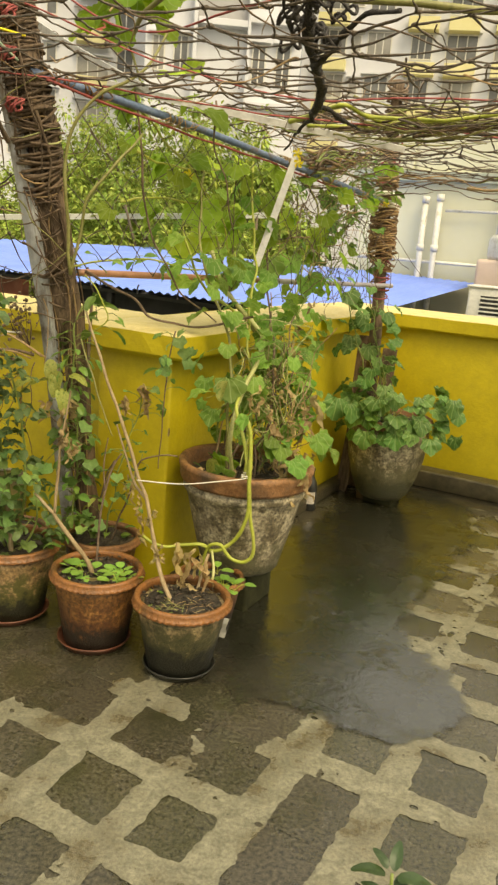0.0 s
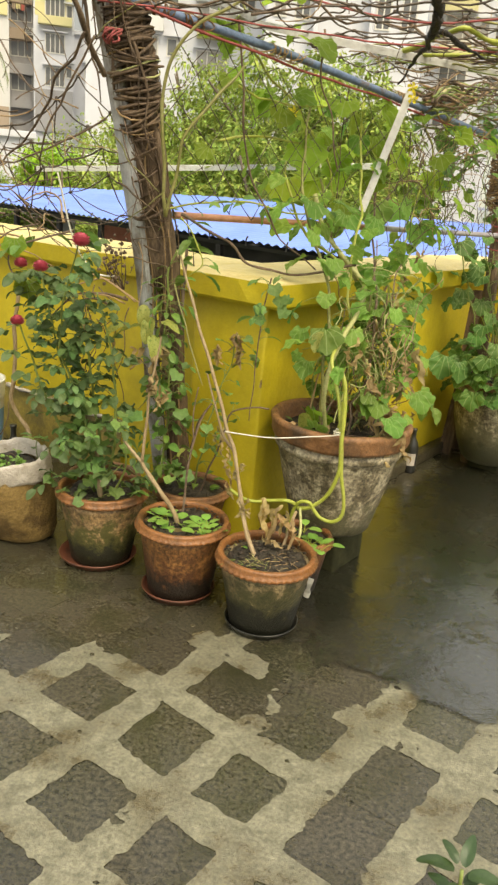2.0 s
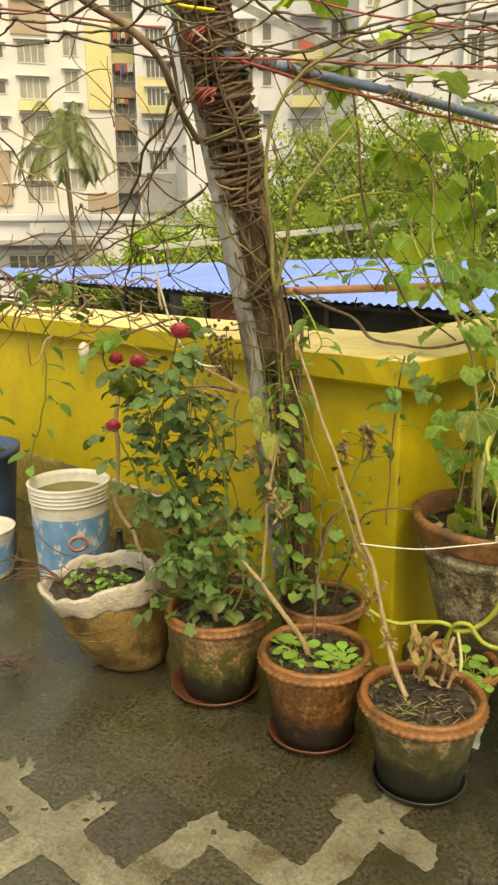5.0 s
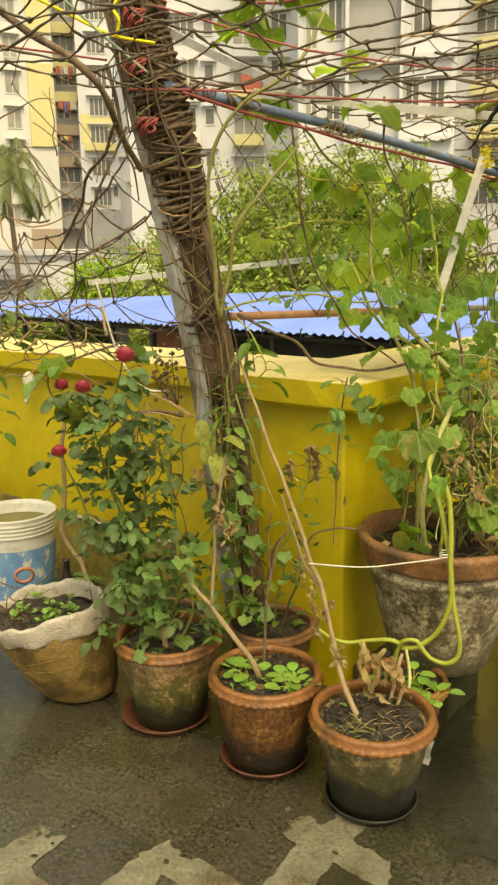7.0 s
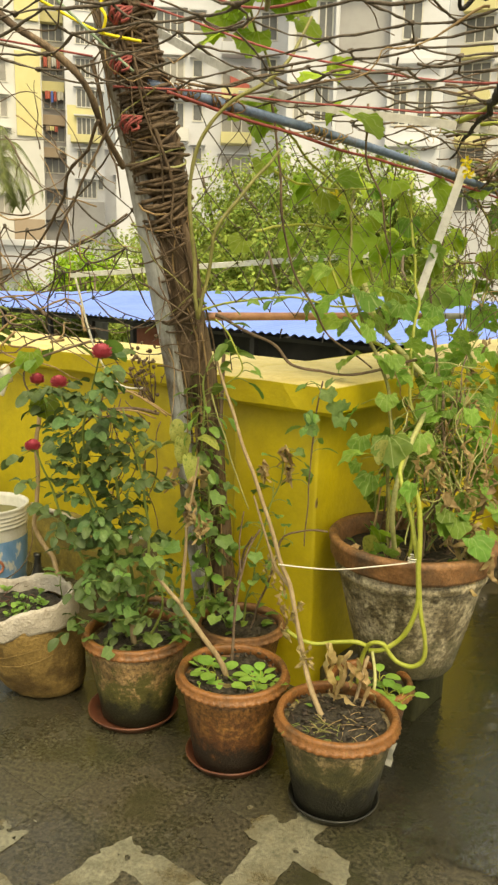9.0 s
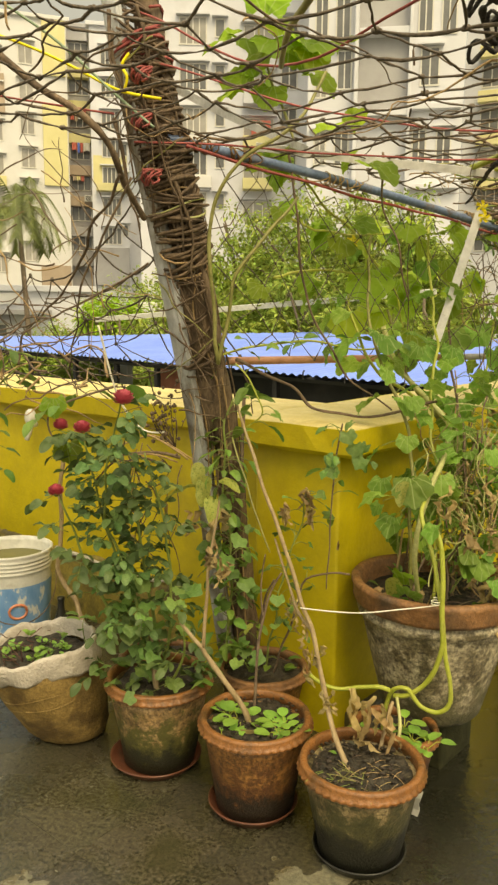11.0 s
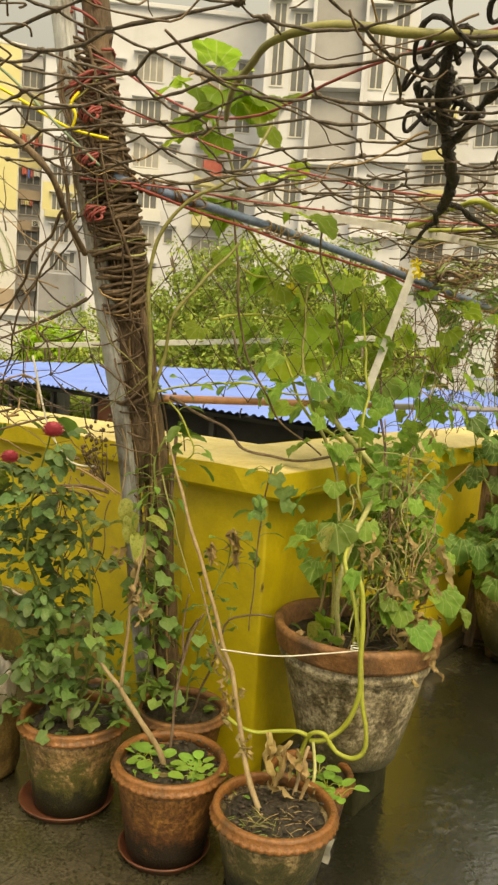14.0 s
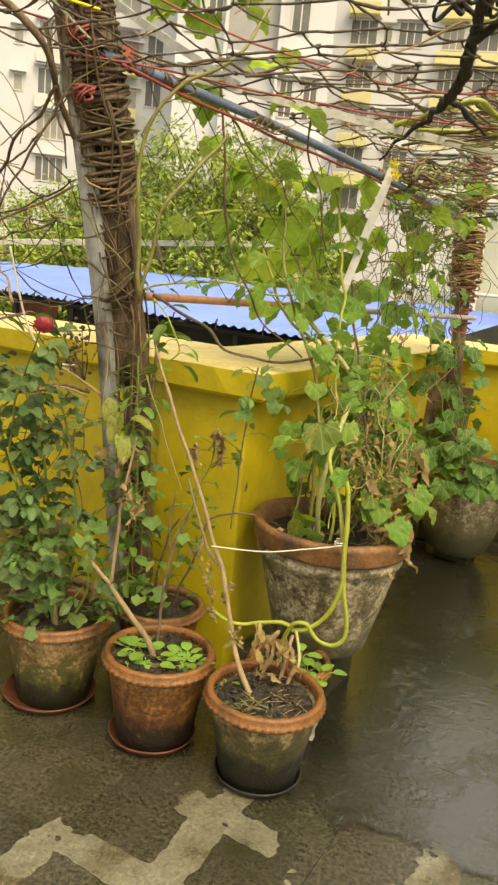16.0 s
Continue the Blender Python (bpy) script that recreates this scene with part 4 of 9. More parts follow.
def shed():
    e = tagged(empty("shed", W(-6, 9.5, -13)), "open shed with a bright blue corrugated metal roof", "shed")
    o = e.matrix_basis.translation

    def add(name, geo, mat, label="", smooth=False):
        return part(name, ([Vector(p) - o for p in geo[0]], geo[1]), mat, e, label, smooth)

    def eave(u):
        return 6.94 - 0.165 * u

    for k, (ua, ub) in enumerate(((-19, -14.6), (-14.55, -8.1), (-8.05, -5.0), (-4.95, -2.2))):
        V, F = [], []
        per, n = 0.13, int((ub - ua) / 0.13 * 6)
        for i in range(n + 1):
            u = ua + (ub - ua) * i / n
            w = 0.014 * math.sin(2 * math.pi * u / per)
            sag = 0.015 * nz2(u, 0, 0.5, k)
            tv = float(np.interp(u, (-19, -15, -12.7, -11.2, -9.9, -7.2, -5.2, -3.8, -2.2), (10.2, 9.75, 11.0, 12.3, 15.2, 13.5, 12.75, 12.72, 12.72)))
            tz = float(np.interp(u, (-19, -15, -12.7, -11.2, -9.9, -7.2, -5.2, -3.8, -2.2), (0.97, 1.0, 1.05, 1.1, 1.13, 1.12, 1.13, 1.14, 1.1)))
            for t in (0.0, 0.34, 0.67, 1.0):
                V.append(W(u, eave(u) + (tv - eave(u)) * t + 0.02 * nz2(u, t, 1.5, 3), 0.82 + (tz - 0.82) * t + w * (1 - 0.5 * t) + sag))
            if i:
                a = (i - 1) * 4
                F += [(a + j, a + j + 4, a + j + 5, a + j + 1) for j in range(3)]
        add("roof_sheet", (V, F), "roof_blue", smooth=True)
    for u0 in np.arange(-18.0, -2.4, 0.62):
        p = W(u0, eave(u0) - 0.015, 0.79)
        add("roof_hook", tube([p + Vector((0, 0.05, 0.075)), p + Vector((0, 0, 0.05)), p + Vector((0.0, 0, -0.02))], 0.011, 0.009, 5), "shed_dark")

    def bar(u0, u1, dv, z, r, mat="shed_dark"):
        add("purlin", tube([W(u0, eave(u0) + dv, z), W((u0 + u1) / 2, eave((u0 + u1) / 2) + dv, z), W(u1, eave(u1) + dv, z)], r, r, 4), mat)

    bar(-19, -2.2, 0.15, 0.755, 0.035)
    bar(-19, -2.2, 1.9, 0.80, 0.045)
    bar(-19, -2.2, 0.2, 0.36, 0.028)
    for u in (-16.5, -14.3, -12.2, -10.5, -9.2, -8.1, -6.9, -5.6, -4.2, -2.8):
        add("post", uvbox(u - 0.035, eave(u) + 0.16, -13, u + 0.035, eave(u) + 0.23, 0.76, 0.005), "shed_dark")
    # black panels put in as the shade under the roof
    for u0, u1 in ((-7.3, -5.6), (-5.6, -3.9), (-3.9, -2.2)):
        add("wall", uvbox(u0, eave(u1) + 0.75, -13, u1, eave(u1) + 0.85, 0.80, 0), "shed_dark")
    add("wall", uvbox(-9.0, 9.3, -13, -8.25, 9.45, 0.70, 0.01), "brick_red", "red plastered wall")
    add("wall", uvbox(-13.6, 11.2, -13, -11.9, 11.35, 0.62, 0.01), "wall_grey", "grey wall")
    add("wall", uvbox(-8.2, 9.9, -13, -7.6, 10.0, 0.66, 0.01), "wall_grey", "grey wall")


shed()


def facade(name, label, az0, az1, d, top, wall, windows=(), panels=(), bottom=-13.0, deep=9.0, category="building"):
    """A block of flats that faces the terrace. windows: bearing, elevation, degrees wide, degrees high, glass, panes.
    panels: bearings from and to, elevations from and to, material, metres proud."""
    ac = (az0 + az1) / 2
    a = radians(ac - SWING)
    m = Matrix.Translation((EYE.x - math.sin(a) * d, EYE.y + math.cos(a) * d, 0)) @ Matrix.Rotation(a, 4, "Z")
    e = new(name)
    e.matrix_basis = m
    tagged(e, label, category)

    def xz(az, el):
        t = radians(ac - az)
        return d * math.tan(t), EYE.z + math.tan(radians(el - DIP)) * d / math.cos(t)

    x0, x1 = xz(az1, 0)[0], xz(az0, 0)[0]
    zt = EYE.z + math.tan(radians(top - DIP)) * d
    part("wall", box((x0, 0, bottom), (x1, deep, zt), 0), wall, e, smooth=False)
    part("roof", box((x0 - 0.3, -0.3, zt), (x1 + 0.3, deep, zt + 0.35), 0.05), wall, e, smooth=False)
    for pa, pb, ea, eb, mt, proud in panels:
        (xa, za), (xb, zb) = xz(pb, ea), xz(pa, eb)
        part("balcony" if proud > 0.6 else "panel", box((xa, -proud, za), (xb, 0.01, zb), 0.03), mt, e, smooth=False)
    for az, el, wd, hd, gl, nb in windows:
        (xa, za), (xb, zb) = xz(az + wd / 2, el - hd / 2), xz(az - wd / 2, el + hd / 2)
        t = 0.09
        ring = [(xa - t, za - t), (xb + t, za - t), (xb + t, zb + t), (xa - t, zb + t), (xa, za), (xb, za), (xb, zb), (xa, zb)]
        V = [Vector((x, y, z)) for y in (-0.07, 0.02) for x, z in ring]
        F = []
        for k in range(4):
            j = (k + 1) % 4
            F += [(k, j, 4 + j, 4 + k), (8 + k, 12 + k, 12 + j, 8 + j), (k, 8 + k, 8 + j, j), (4 + k, 4 + j, 12 + j, 12 + k)]
        w = part("window", (V, F), "frame_white", e, smooth=False)
        part("pane", box((xa, -0.03, za), (xb, -0.005, zb), 0), gl, w, smooth=False)
        for k in range(1, nb):
            x = xa + (xb - xa) * k / nb
            part("mullion", box((x - 0.04, -0.06, za), (x + 0.04, -0.031, zb), 0), "frame_white", w, smooth=False)
        part("hood", box((xa - 0.3, -0.45, zb + 0.16), (xb + 0.3, 0.0, zb + 0.27), 0), wall, w, smooth=False)
    return e, xz


G, GP = "glass", "glass_pale"
facade("apartment_building", "cream and yellow block of flats behind the trees", 32.4, 46, 80, 19.7, "wall_cream",
       [(35.1, el, 0.85, 1.15, GP, 2) for el in (17.6, 15.5, 13.4, 11.3, 9.3, 7.2, 5.2)]
       + [(37.6, el, 1.7, 1.15, GP, 4) for el in (17.2, 15.1, 12.9, 10.8, 8.6, 6.5, 4.4)]
       + [(39.6, el, 0.45, 0.7, G, 1) for el in (15.0, 12.9, 10.8, 8.6, 6.5, 4.4)] + [(41.8, el, 1.6, 1.15, GP, 3) for el in (12.9, 10.8, 8.6, 6.5)],
       [(32.5, 34.1, 9.6, 14.6, "wall_yellow", 0.25), (32.5, 34.0, 16.4, 19.6, "wall_yellow", 0.25), (36.5, 38.8, 13.9, 16.3, "wall_brown", 0.2),
        (36.6, 38.6, 9.4, 10.0, "wall_yellow", 0.8), (39.5, 46, 3.5, 7.0, "wall_brown", 0.3), (32.5, 34.5, 2.2, 4.3, "wall_brown", 0.3)])
# the recess's shade is partly put into its grey wall colour
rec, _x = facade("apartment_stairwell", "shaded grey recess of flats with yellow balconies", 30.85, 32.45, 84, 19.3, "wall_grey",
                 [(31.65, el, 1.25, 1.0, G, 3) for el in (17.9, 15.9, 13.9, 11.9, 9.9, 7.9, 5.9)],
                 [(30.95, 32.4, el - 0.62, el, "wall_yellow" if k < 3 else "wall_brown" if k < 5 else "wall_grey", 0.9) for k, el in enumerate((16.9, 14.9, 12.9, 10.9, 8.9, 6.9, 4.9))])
facade("apartment_building", "grey-white block of flats with one yellow balcony band", 28.35, 30.9, 79, 19.5, "wall_white",
       [(29.55, el, 1.15, 1.05, G, 4) for el in (17.8, 15.9, 13.95, 12.15, 10.4, 8.35, 6.4)] + [(28.65, el, 0.3, 0.7, G, 1) for el in (12.1, 10.2, 6.8)],
       [(28.5, 30.6, 9.35, 9.85, "wall_yellow", 0.8), (28.5, 30.8, 9.86, 11.7, "wall_yellow", 0.02), (28.4, 30.8, 3.0, 5.6, "wall_grey", 0.3)])


def laundry(x, z, cloths, label):
    """Washing on a line before a far balcony: width, drop and material of each cloth."""
    e = new("laundry")
    e.matrix_basis = rec.matrix_basis @ Matrix.Translation((x, -1.05, z))
    tagged(e, label, "laundry", "washing on the balconies")
    part("clothes_line", tube([Vector((-0.05, 0, 0.01)), Vector((0.9, 0, -0.02)), Vector((1.9, 0, 0.01))], 0.012, 0.012, 4), "shed_dark", e)
    xx = 0.0
    for w, h, mt in cloths:
        V, F = [], []
        for i in range(7):
            yy = 0.05 * math.sin(i * 1.9 + w * 9)
            for dy in (-0.012, 0.012):
                for t in (0.0, 0.5, 1.0):
                    V.append(Vector((xx + w * i / 6, (0.2 + t) * yy + dy, -h * t * (1 + 0.06 * math.sin(i * 1.3)))))
            if i:
                a, b = (i - 1) * 6, i * 6
                ring = (0, 1, 2, 5, 4, 3)
                F += [(a + ring[k], b + ring[k], b + ring[(k + 1) % 6], a + ring[(k + 1) % 6]) for k in range(6)]
        F += [(0, 1, 2, 5, 4, 3), tuple(36 + k for k in (3, 4, 5, 2, 1, 0))]
        part("cloth", (V, F), mt, e, smooth=False)
        xx += w + 0.06


x31, z31 = _x(32.25, 14.35)
laundry(x31, z31, ((0.35, 1.0, "cloth_red"), (0.3, 1.1, "wall_brown"), (0.4, 0.9, "wall_cream"), (0.3, 1.1, "cloth_red"), (0.3, 0.8, "wall_brown")), "red and brown washing on a balcony")
x31, z31 = _x(32.2, 12.3)
laundry(x31, z31, ((0.5, 0.7, "cloth_red"), (0.2, 1.0, "roof_blue"), (0.25, 0.9, "cloth_red"), (0.6, 0.75, "frame_white")), "red and white washing on a balcony")
x31, z31 = _x(32.2, 10.2)
laundry(x31, z31, ((0.3, 0.45, "wall_brown"), (0.4, 0.4, "wall_yellow"), (0.3, 0.5, "cloth_red")), "small yellow and red washing on a balcony")
facade("annex_building", "plain white annex between the flats", 26.0, 28.4, 83, 9.0, "wall_white", [(27.4, 6.9, 0.45, 0.8, G, 1)])
facade("apartment_building", "tall white block of flats with grilled windows", 15.9, 27.6, 62, 23.0, "wall_white",
       [(23.85, el, 1.75, 1.5, G if k % 2 else GP, 4) for k, el in enumerate((19.5, 16.8, 14.1, 11.4, 8.7, 6.0))] + [(22.0, el, 0.55, 0.95, G, 1) for el in (19.7, 17.0, 14.3, 11.6, 8.9)]
       + [(19.3, el, 2.0, 1.3, GP, 3) for el in (19.2, 16.5, 13.6, 10.9, 8.2)] + [(17.2, el, 1.0, 1.5, G, 2) for el in (19.6, 16.9, 14.2, 11.5)]
       + [(26.0, el, 0.5, 0.9, GP, 1) for el in (19.2, 16.5, 13.8, 11.1)],
       [(18.3, 20.4, 12.3, 13.0, "wall_yellow", 1.2), (18.5, 19.8, 13.05, 14.0, "cloth_red", 0.9), (22.6, 24.9, 9.7, 10.5, "wall_cream", 0.7), (22.6, 24.9, 12.4, 13.1, "wall_cream", 0.7),
        (18.3, 20.4, 15.0, 15.7, "wall_white", 1.2), (18.3, 20.4, 9.6, 10.3, "wall_yellow", 1.2)])
facade("tower_building", "high white tower with tall dark window strips", 5.35, 15.9, 52, 33, "wall_white",
       [(15.0, 21.6, 0.75, 4.8, G, 2), (13.55, 21.2, 0.85, 4.6, G, 2), (13.4, 17.2, 0.85, 2.2, G, 2), (8.05, 21.6, 0.8, 4.6, G, 2), (6.5, 21.6, 0.85, 5.0, G, 2),
        (7.65, 17.2, 1.1, 2.1, G, 2), (8.2, 12.2, 0.8, 2.3, G, 2), (6.55, 12.2, 0.85, 2.3, G, 2), (15.0, 26.5, 0.75, 4, G, 2), (13.5, 26.5, 0.85, 4, G, 2), (8.05, 27, 0.8, 4, G, 2), (6.5, 27, 0.85, 4, G, 2),
        (13.5, 12.4, 0.85, 2.2, G, 2), (15.0, 16.6, 0.7, 2.0, GP, 2), (15.0, 12.4, 0.7, 2.0, GP, 2)],
       # a flat grey panel between fins takes the place of a recess
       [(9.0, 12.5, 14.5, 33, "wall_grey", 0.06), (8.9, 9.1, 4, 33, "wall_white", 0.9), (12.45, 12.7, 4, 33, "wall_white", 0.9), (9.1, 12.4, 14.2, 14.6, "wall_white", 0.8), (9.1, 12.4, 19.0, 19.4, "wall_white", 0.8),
        (5.5, 9.0, 9.6, 9.9, "wall_white", 0.5), (5.5, 9.0, 14.6, 14.9, "wall_white", 0.5)])
facade("apartment_building", "white block of flats with pale yellow balconies", -14, 5.3, 68, 21.5, "wall_white",
       [(az, el, w, 1.4, G if (i + j) % 3 else GP, 3) for i, (az, w) in enumerate(((3.3, 1.7), (0.2, 1.5), (-2.6, 1.3), (-5.2, 1.9), (-8.2, 1.7), (-11, 1.6))) for j, el in enumerate((19.0, 16.5, 13.9, 11.3, 8.8, 6.2))]
       + [(1.7, el, 0.5, 0.9, GP, 1) for el in (19.0, 16.5, 13.9, 11.3)],
       [(az - 1.0, az + 1.0, el, el + 0.75, "wall_yellow", 1.1) for az in (3.3, -2.6, -5.2, -8.2) for el in (17.3, 14.7, 12.1, 9.5, 7.0)])
facade("low_building", "low white building with a grey awning", 31.2, 45, 46, 2.5, "wall_white",
       [(38.5, -0.3, 3, 1.0, G, 5)], [(34, 41.5, 0.9, 1.25, "wall_grey", 1.4), (36.0, 38.5, 1.6, 2.4, "wall_cream", 0.2)])
facade("low_building", "low pale roof block among the trees", 26.3, 27.8, 27, 1.1, "wall_cream", (), ((26.2, 27.9, 0.9, 1.2, "wall_brown", 0.3),))


def mint_house():
    """The neighbour's pale green wall with its ledge, drain pipes and an air conditioner."""
    e = tagged(empty("neighbour_house", W(-1.13, 12.9, -12.88), TH), "pale green neighbouring house wall with white drain pipes", "house")

    def add(name, lo, hi, mat, label="", b=0.01):
        return part(name, box((lo[0] + 1, lo[1] - 12.9, lo[2] + 13), (hi[0] + 1, hi[1] - 12.9, hi[2] + 13), b), mat, e, label, False)

    add("wall", (-4.15, 12.8, -13), (6, 20, 3.22), "wall_mint", b=0)
    add("ledge", (-4.3, 12.68, 2.43), (6.2, 12.8, 2.58), "mint_band", "dark green-grey ledge")
    add("wall", (-3.3, 12.76, 2.58), (6, 12.8, 3.24), "wall_mint", b=0)
    add("coping", (-4.2, 12.7, 3.24), (6.1, 13.1, 3.32), "wall_mint")
    add("panel", (-4.1, 12.74, 2.60), (-3.35, 12.8, 3.2), "wall_mint")
    o = Vector((1, -12.9, 13))
    for u, top in ((-3.06, 2.16), (-2.84, 2.2)):
        pipe = part("drain_pipe", tube([Vector((u, 12.66, z)) + o for z in (-3, 0.4, 1.2, top)], 0.046, 0.046, 12), "white_plastic", e)
        for z in (0.75, 1.45, top):
            part("pipe_collar", tube([Vector((u, 12.66, z - 0.05)) + o, Vector((u, 12.66, z + 0.05)) + o], 0.058, 0.058, 12), "white_plastic", pipe)
    for a, b, r in (((-4.1, 12.7, 1.24), (-1.75, 12.7, 1.24), 0.026), ((-2.75, 12.7, 2.02), (-0.3, 12.7, 2.05), 0.022), ((-1.95, 12.7, 1.24), (-1.85, 12.7, 3.2), 0.026),
                    ((-1.55, 12.7, 1.1), (-1.45, 12.7, 3.2), 0.022), ((-1.75, 12.7, 1.24), (-1.68, 12.7, 2.0), 0.022), ((-0.7, 12.7, 0.5), (-0.65, 12.7, 3.2), 0.045)):
        part("thin_pipe", tube([Vector(a) + o, Vector(b) + o], r, r, 8), "white_plastic", e)


mint_house()


def air_conditioner(u, v, z, w, h, label, rz=0.0):
    e = tagged(empty("air_conditioner", W(u, v, z), TH + rz), label, "air conditioner")
    part("casing", box((0, 0, 0), (w, 0.34, h), 0.02), "white_plastic", e)
    part("grille", box((0.12, -0.008, 0.06), (w * 0.72, 0.004, h - 0.07), 0.004), "shed_dark", e)
    for k in range(9):
        zz = 0.08 + (h - 0.18) * k / 8
        part("slat", box((0.12, -0.018, zz), (w * 0.72, -0.009, zz + 0.014), 0), "white_plastic", e, smooth=False)
    part("lid", box((-0.015, -0.015, h), (w + 0.015, 0.355, h + 0.02), 0.008), "white_plastic", e)
    for x in (0.08, w - 0.14):
        part("foot", box((x, 0.02, -0.16), (x + 0.06, 0.32, 0), 0.005), "wood_grey", e, smooth=False)


x31, z31 = _x(31.45, 8.55)
far = rec.matrix_basis @ Vector((x31, -1.28, z31))
fu, fv = uv_of(far)
air_conditioner(fu, fv, far.z, 0.85, 0.6, "white outdoor air conditioner on a far balcony wall", radians(31.65 - SWING) - TH)
air_conditioner(-1.28, 7.9, 0.71, 0.8, 0.5, "white outdoor air conditioner on a neighbouring roof")
thing("neighbour_roof", *uvbox(-1.9, 7.6, -13, 3.2, 8.6, 0.545, 0.02), "wall_white", "low white roof block next door", "roof", kind="structure")
t_box = tagged(empty("water_tank", W(-2.02, 11.4, 0.52), TH), "pale pink water tank with a white lid", "tank")
part("tank_body", box((0, 0, 0), (1.3, 0.9, 0.95), 0.05), "tank_pink", t_box)
part("lid", lathe([(0.58, 0.95), (0.60, 1.0), (0.60, 1.22), (0.55, 1.28), (0.25, 1.32), (0.01, 1.33)], 24), "white_plastic", t_box).location = (0.65, 0.45, 0)
part("stand", box((0.05, 0.05, -14), (1.25, 0.85, 0.0), 0), "wall_white", t_box)

def strip(line, w, th):
    """A flat bar along a line, standing on edge."""
    V, F = [], []
    for i, p in enumerate(line):
        d = (line[min(i + 1, len(line) - 1)] - line[max(i - 1, 0)]).normalized()
        s = d.cross(Vector((0, 1, 0.2))).normalized()
        t = s.cross(d)
        V += [p + s * w + t * th, p - s * w + t * th, p - s * w - t * th, p + s * w - t * th]
        if i:
            a = (i - 1) * 4
            F += [(a + k, a + (k + 1) % 4, a + 4 + (k + 1) % 4, a + 4 + k) for k in range(4)]
    F += [(3, 2, 1, 0), tuple(len(V) - 4 + k for k in range(4))]
    return V, F


# the long white roof edge of a further shed; its two posts are added
be = tagged(empty("steel_beam", (-8, 18, 2.0)), "long thin white roof edge on added thin posts", "beam")
part("beam", strip(spline([Vector((-1.7, 0, -0.645)), Vector((1.4, 0, -0.40)), Vector((6.6, 0, 0.02))], 4), 0.058, 0.03), "white_plastic", be, smooth=False)
for t in (0.08, 0.97):
    p = Vector((-1.7, 0, -0.645)).lerp(Vector((6.6, 0, 0.02)), t)
    part("post", tube([p, Vector((p.x, p.y, -15))], 0.03, 0.03, 6), "bark", be)


# ---- trees ----
def crown(centre, rx, rz, clumps, per, size, q):
    V, F = [], []
    for c in range(clumps):
        while True:
            d = Vector((q.uniform(-1, 1), q.uniform(-1, 1), q.uniform(-1, 1)))
            if 0.35 < d.length < 1:
                break
        k = 0.75 + 0.35 * noise.noise(d * 2 + Vector((centre.x, centre.y, 0)))
        cc = centre + Vector((d.x * rx * k, d.y * rx * k, d.z * rz * k))
        cr = rx * q.uniform(0.10, 0.24)
        for i in range(per):
            o = Vector((q.gauss(0, 1), q.gauss(0, 1), q.gauss(0, 0.8))).normalized()
            p = cc + o * cr * q.uniform(0.25, 1.0)
            out = (o * 0.9 + Vector((q.uniform(-0.6, 0.6), q.uniform(-0.6, 0.6), q.uniform(-0.9, 0.1)))).normalized()
            s = out.cross(Vector((0, 0, 1)))
            s.normalize()
            s = (s + 0.6 * s.cross(out) * q.uniform(-1, 1)).normalized()
            L, w = size * q.uniform(0.7, 1.4), size * 0.23
            b = len(V)
            V += [p, p + out * L * 0.45 + s * w, p + out * L * 0.45 - s * w, p + out * L + Vector((0, 0, -0.15 * L))]
            F += [(b, b + 1, b + 3, b + 2)]
    return V, F


def tree(az, d, top, rx, seed, mat="tree_leaf", rz=None, size=0.17, label="leafy green tree behind the shed", clumps=170, per=60):
    q = random.Random(seed)
    tip = bearing(az, top, d)
    rz = rz or rx * 1.0
    foot = Vector((tip.x, tip.y, -13))
    c = tip - Vector((0, 0, rz * 0.95))
    e = tagged(empty("tree", foot), label, "tree")
    o = foot
    part("trunk", tube([p - o for p in wavy([foot, foot.lerp(c, 0.5) + Vector((0.3, 0, 0)), c], 0.15, 6, 0.7)], 0.24, 0.10, 8, 0.15), "bark", e)
    for k in range(6):
        a = q.uniform(0, 6.28)
        end = c + Vector((math.cos(a) * rx * 0.7, math.sin(a) * rx * 0.7, q.uniform(-0.2, 0.7) * rz))
        st = foot.lerp(c, q.uniform(0.75, 0.97))
        part("limb", tube([p - o for p in wavy([st, st.lerp(end, 0.5) + Vector((0, 0, 0.25)), end], 0.1, 5, 1)], 0.09, 0.025, 6, 0.15), "bark", e)
    V, F = crown(c, rx, rz, clumps, per, size, q)
    part("crown", ([v - o for v in V], F), mat, e, smooth=False, kind="stuff")


for k, (az, d, top, rx, rz) in enumerate(((18.6, 25, 10.3, 2.4, 3.2), (14.6, 23, 10.8, 2.8, 3.2), (10.6, 22, 11.4, 2.2, 3.2), (7.0, 21, 7.4, 1.6, 2.6), (23.3, 28, 6.6, 2.6, 3.0), (27.0, 31, 4.4, 2.8, 3.2),
                                           (12.2, 18, 5.0, 2.2, 2.6), (17.0, 19, 5.6, 2.4, 2.8), (21.6, 20, 3.9, 2.2, 2.6), (25.6, 21, 2.8, 2.0, 2.2), (31.5, 30, 2.6, 2.4, 2.6), (5.2, 16.5, 3.6, 1.2, 2.2), (30.2, 17, -0.9, 1.6, 1.3), (35.5, 20, -0.4, 1.8, 1.3), (9.0, 17, 3.4, 1.6, 2.2))):
    tree(az, d, top, rx, 40 + k, rz=rz)
tree(29.7, 24, 2.9, 1.25, 77, "lime_leaf", 1.1, 0.17, "bright lime-green bush among darker trees", 40, 46)


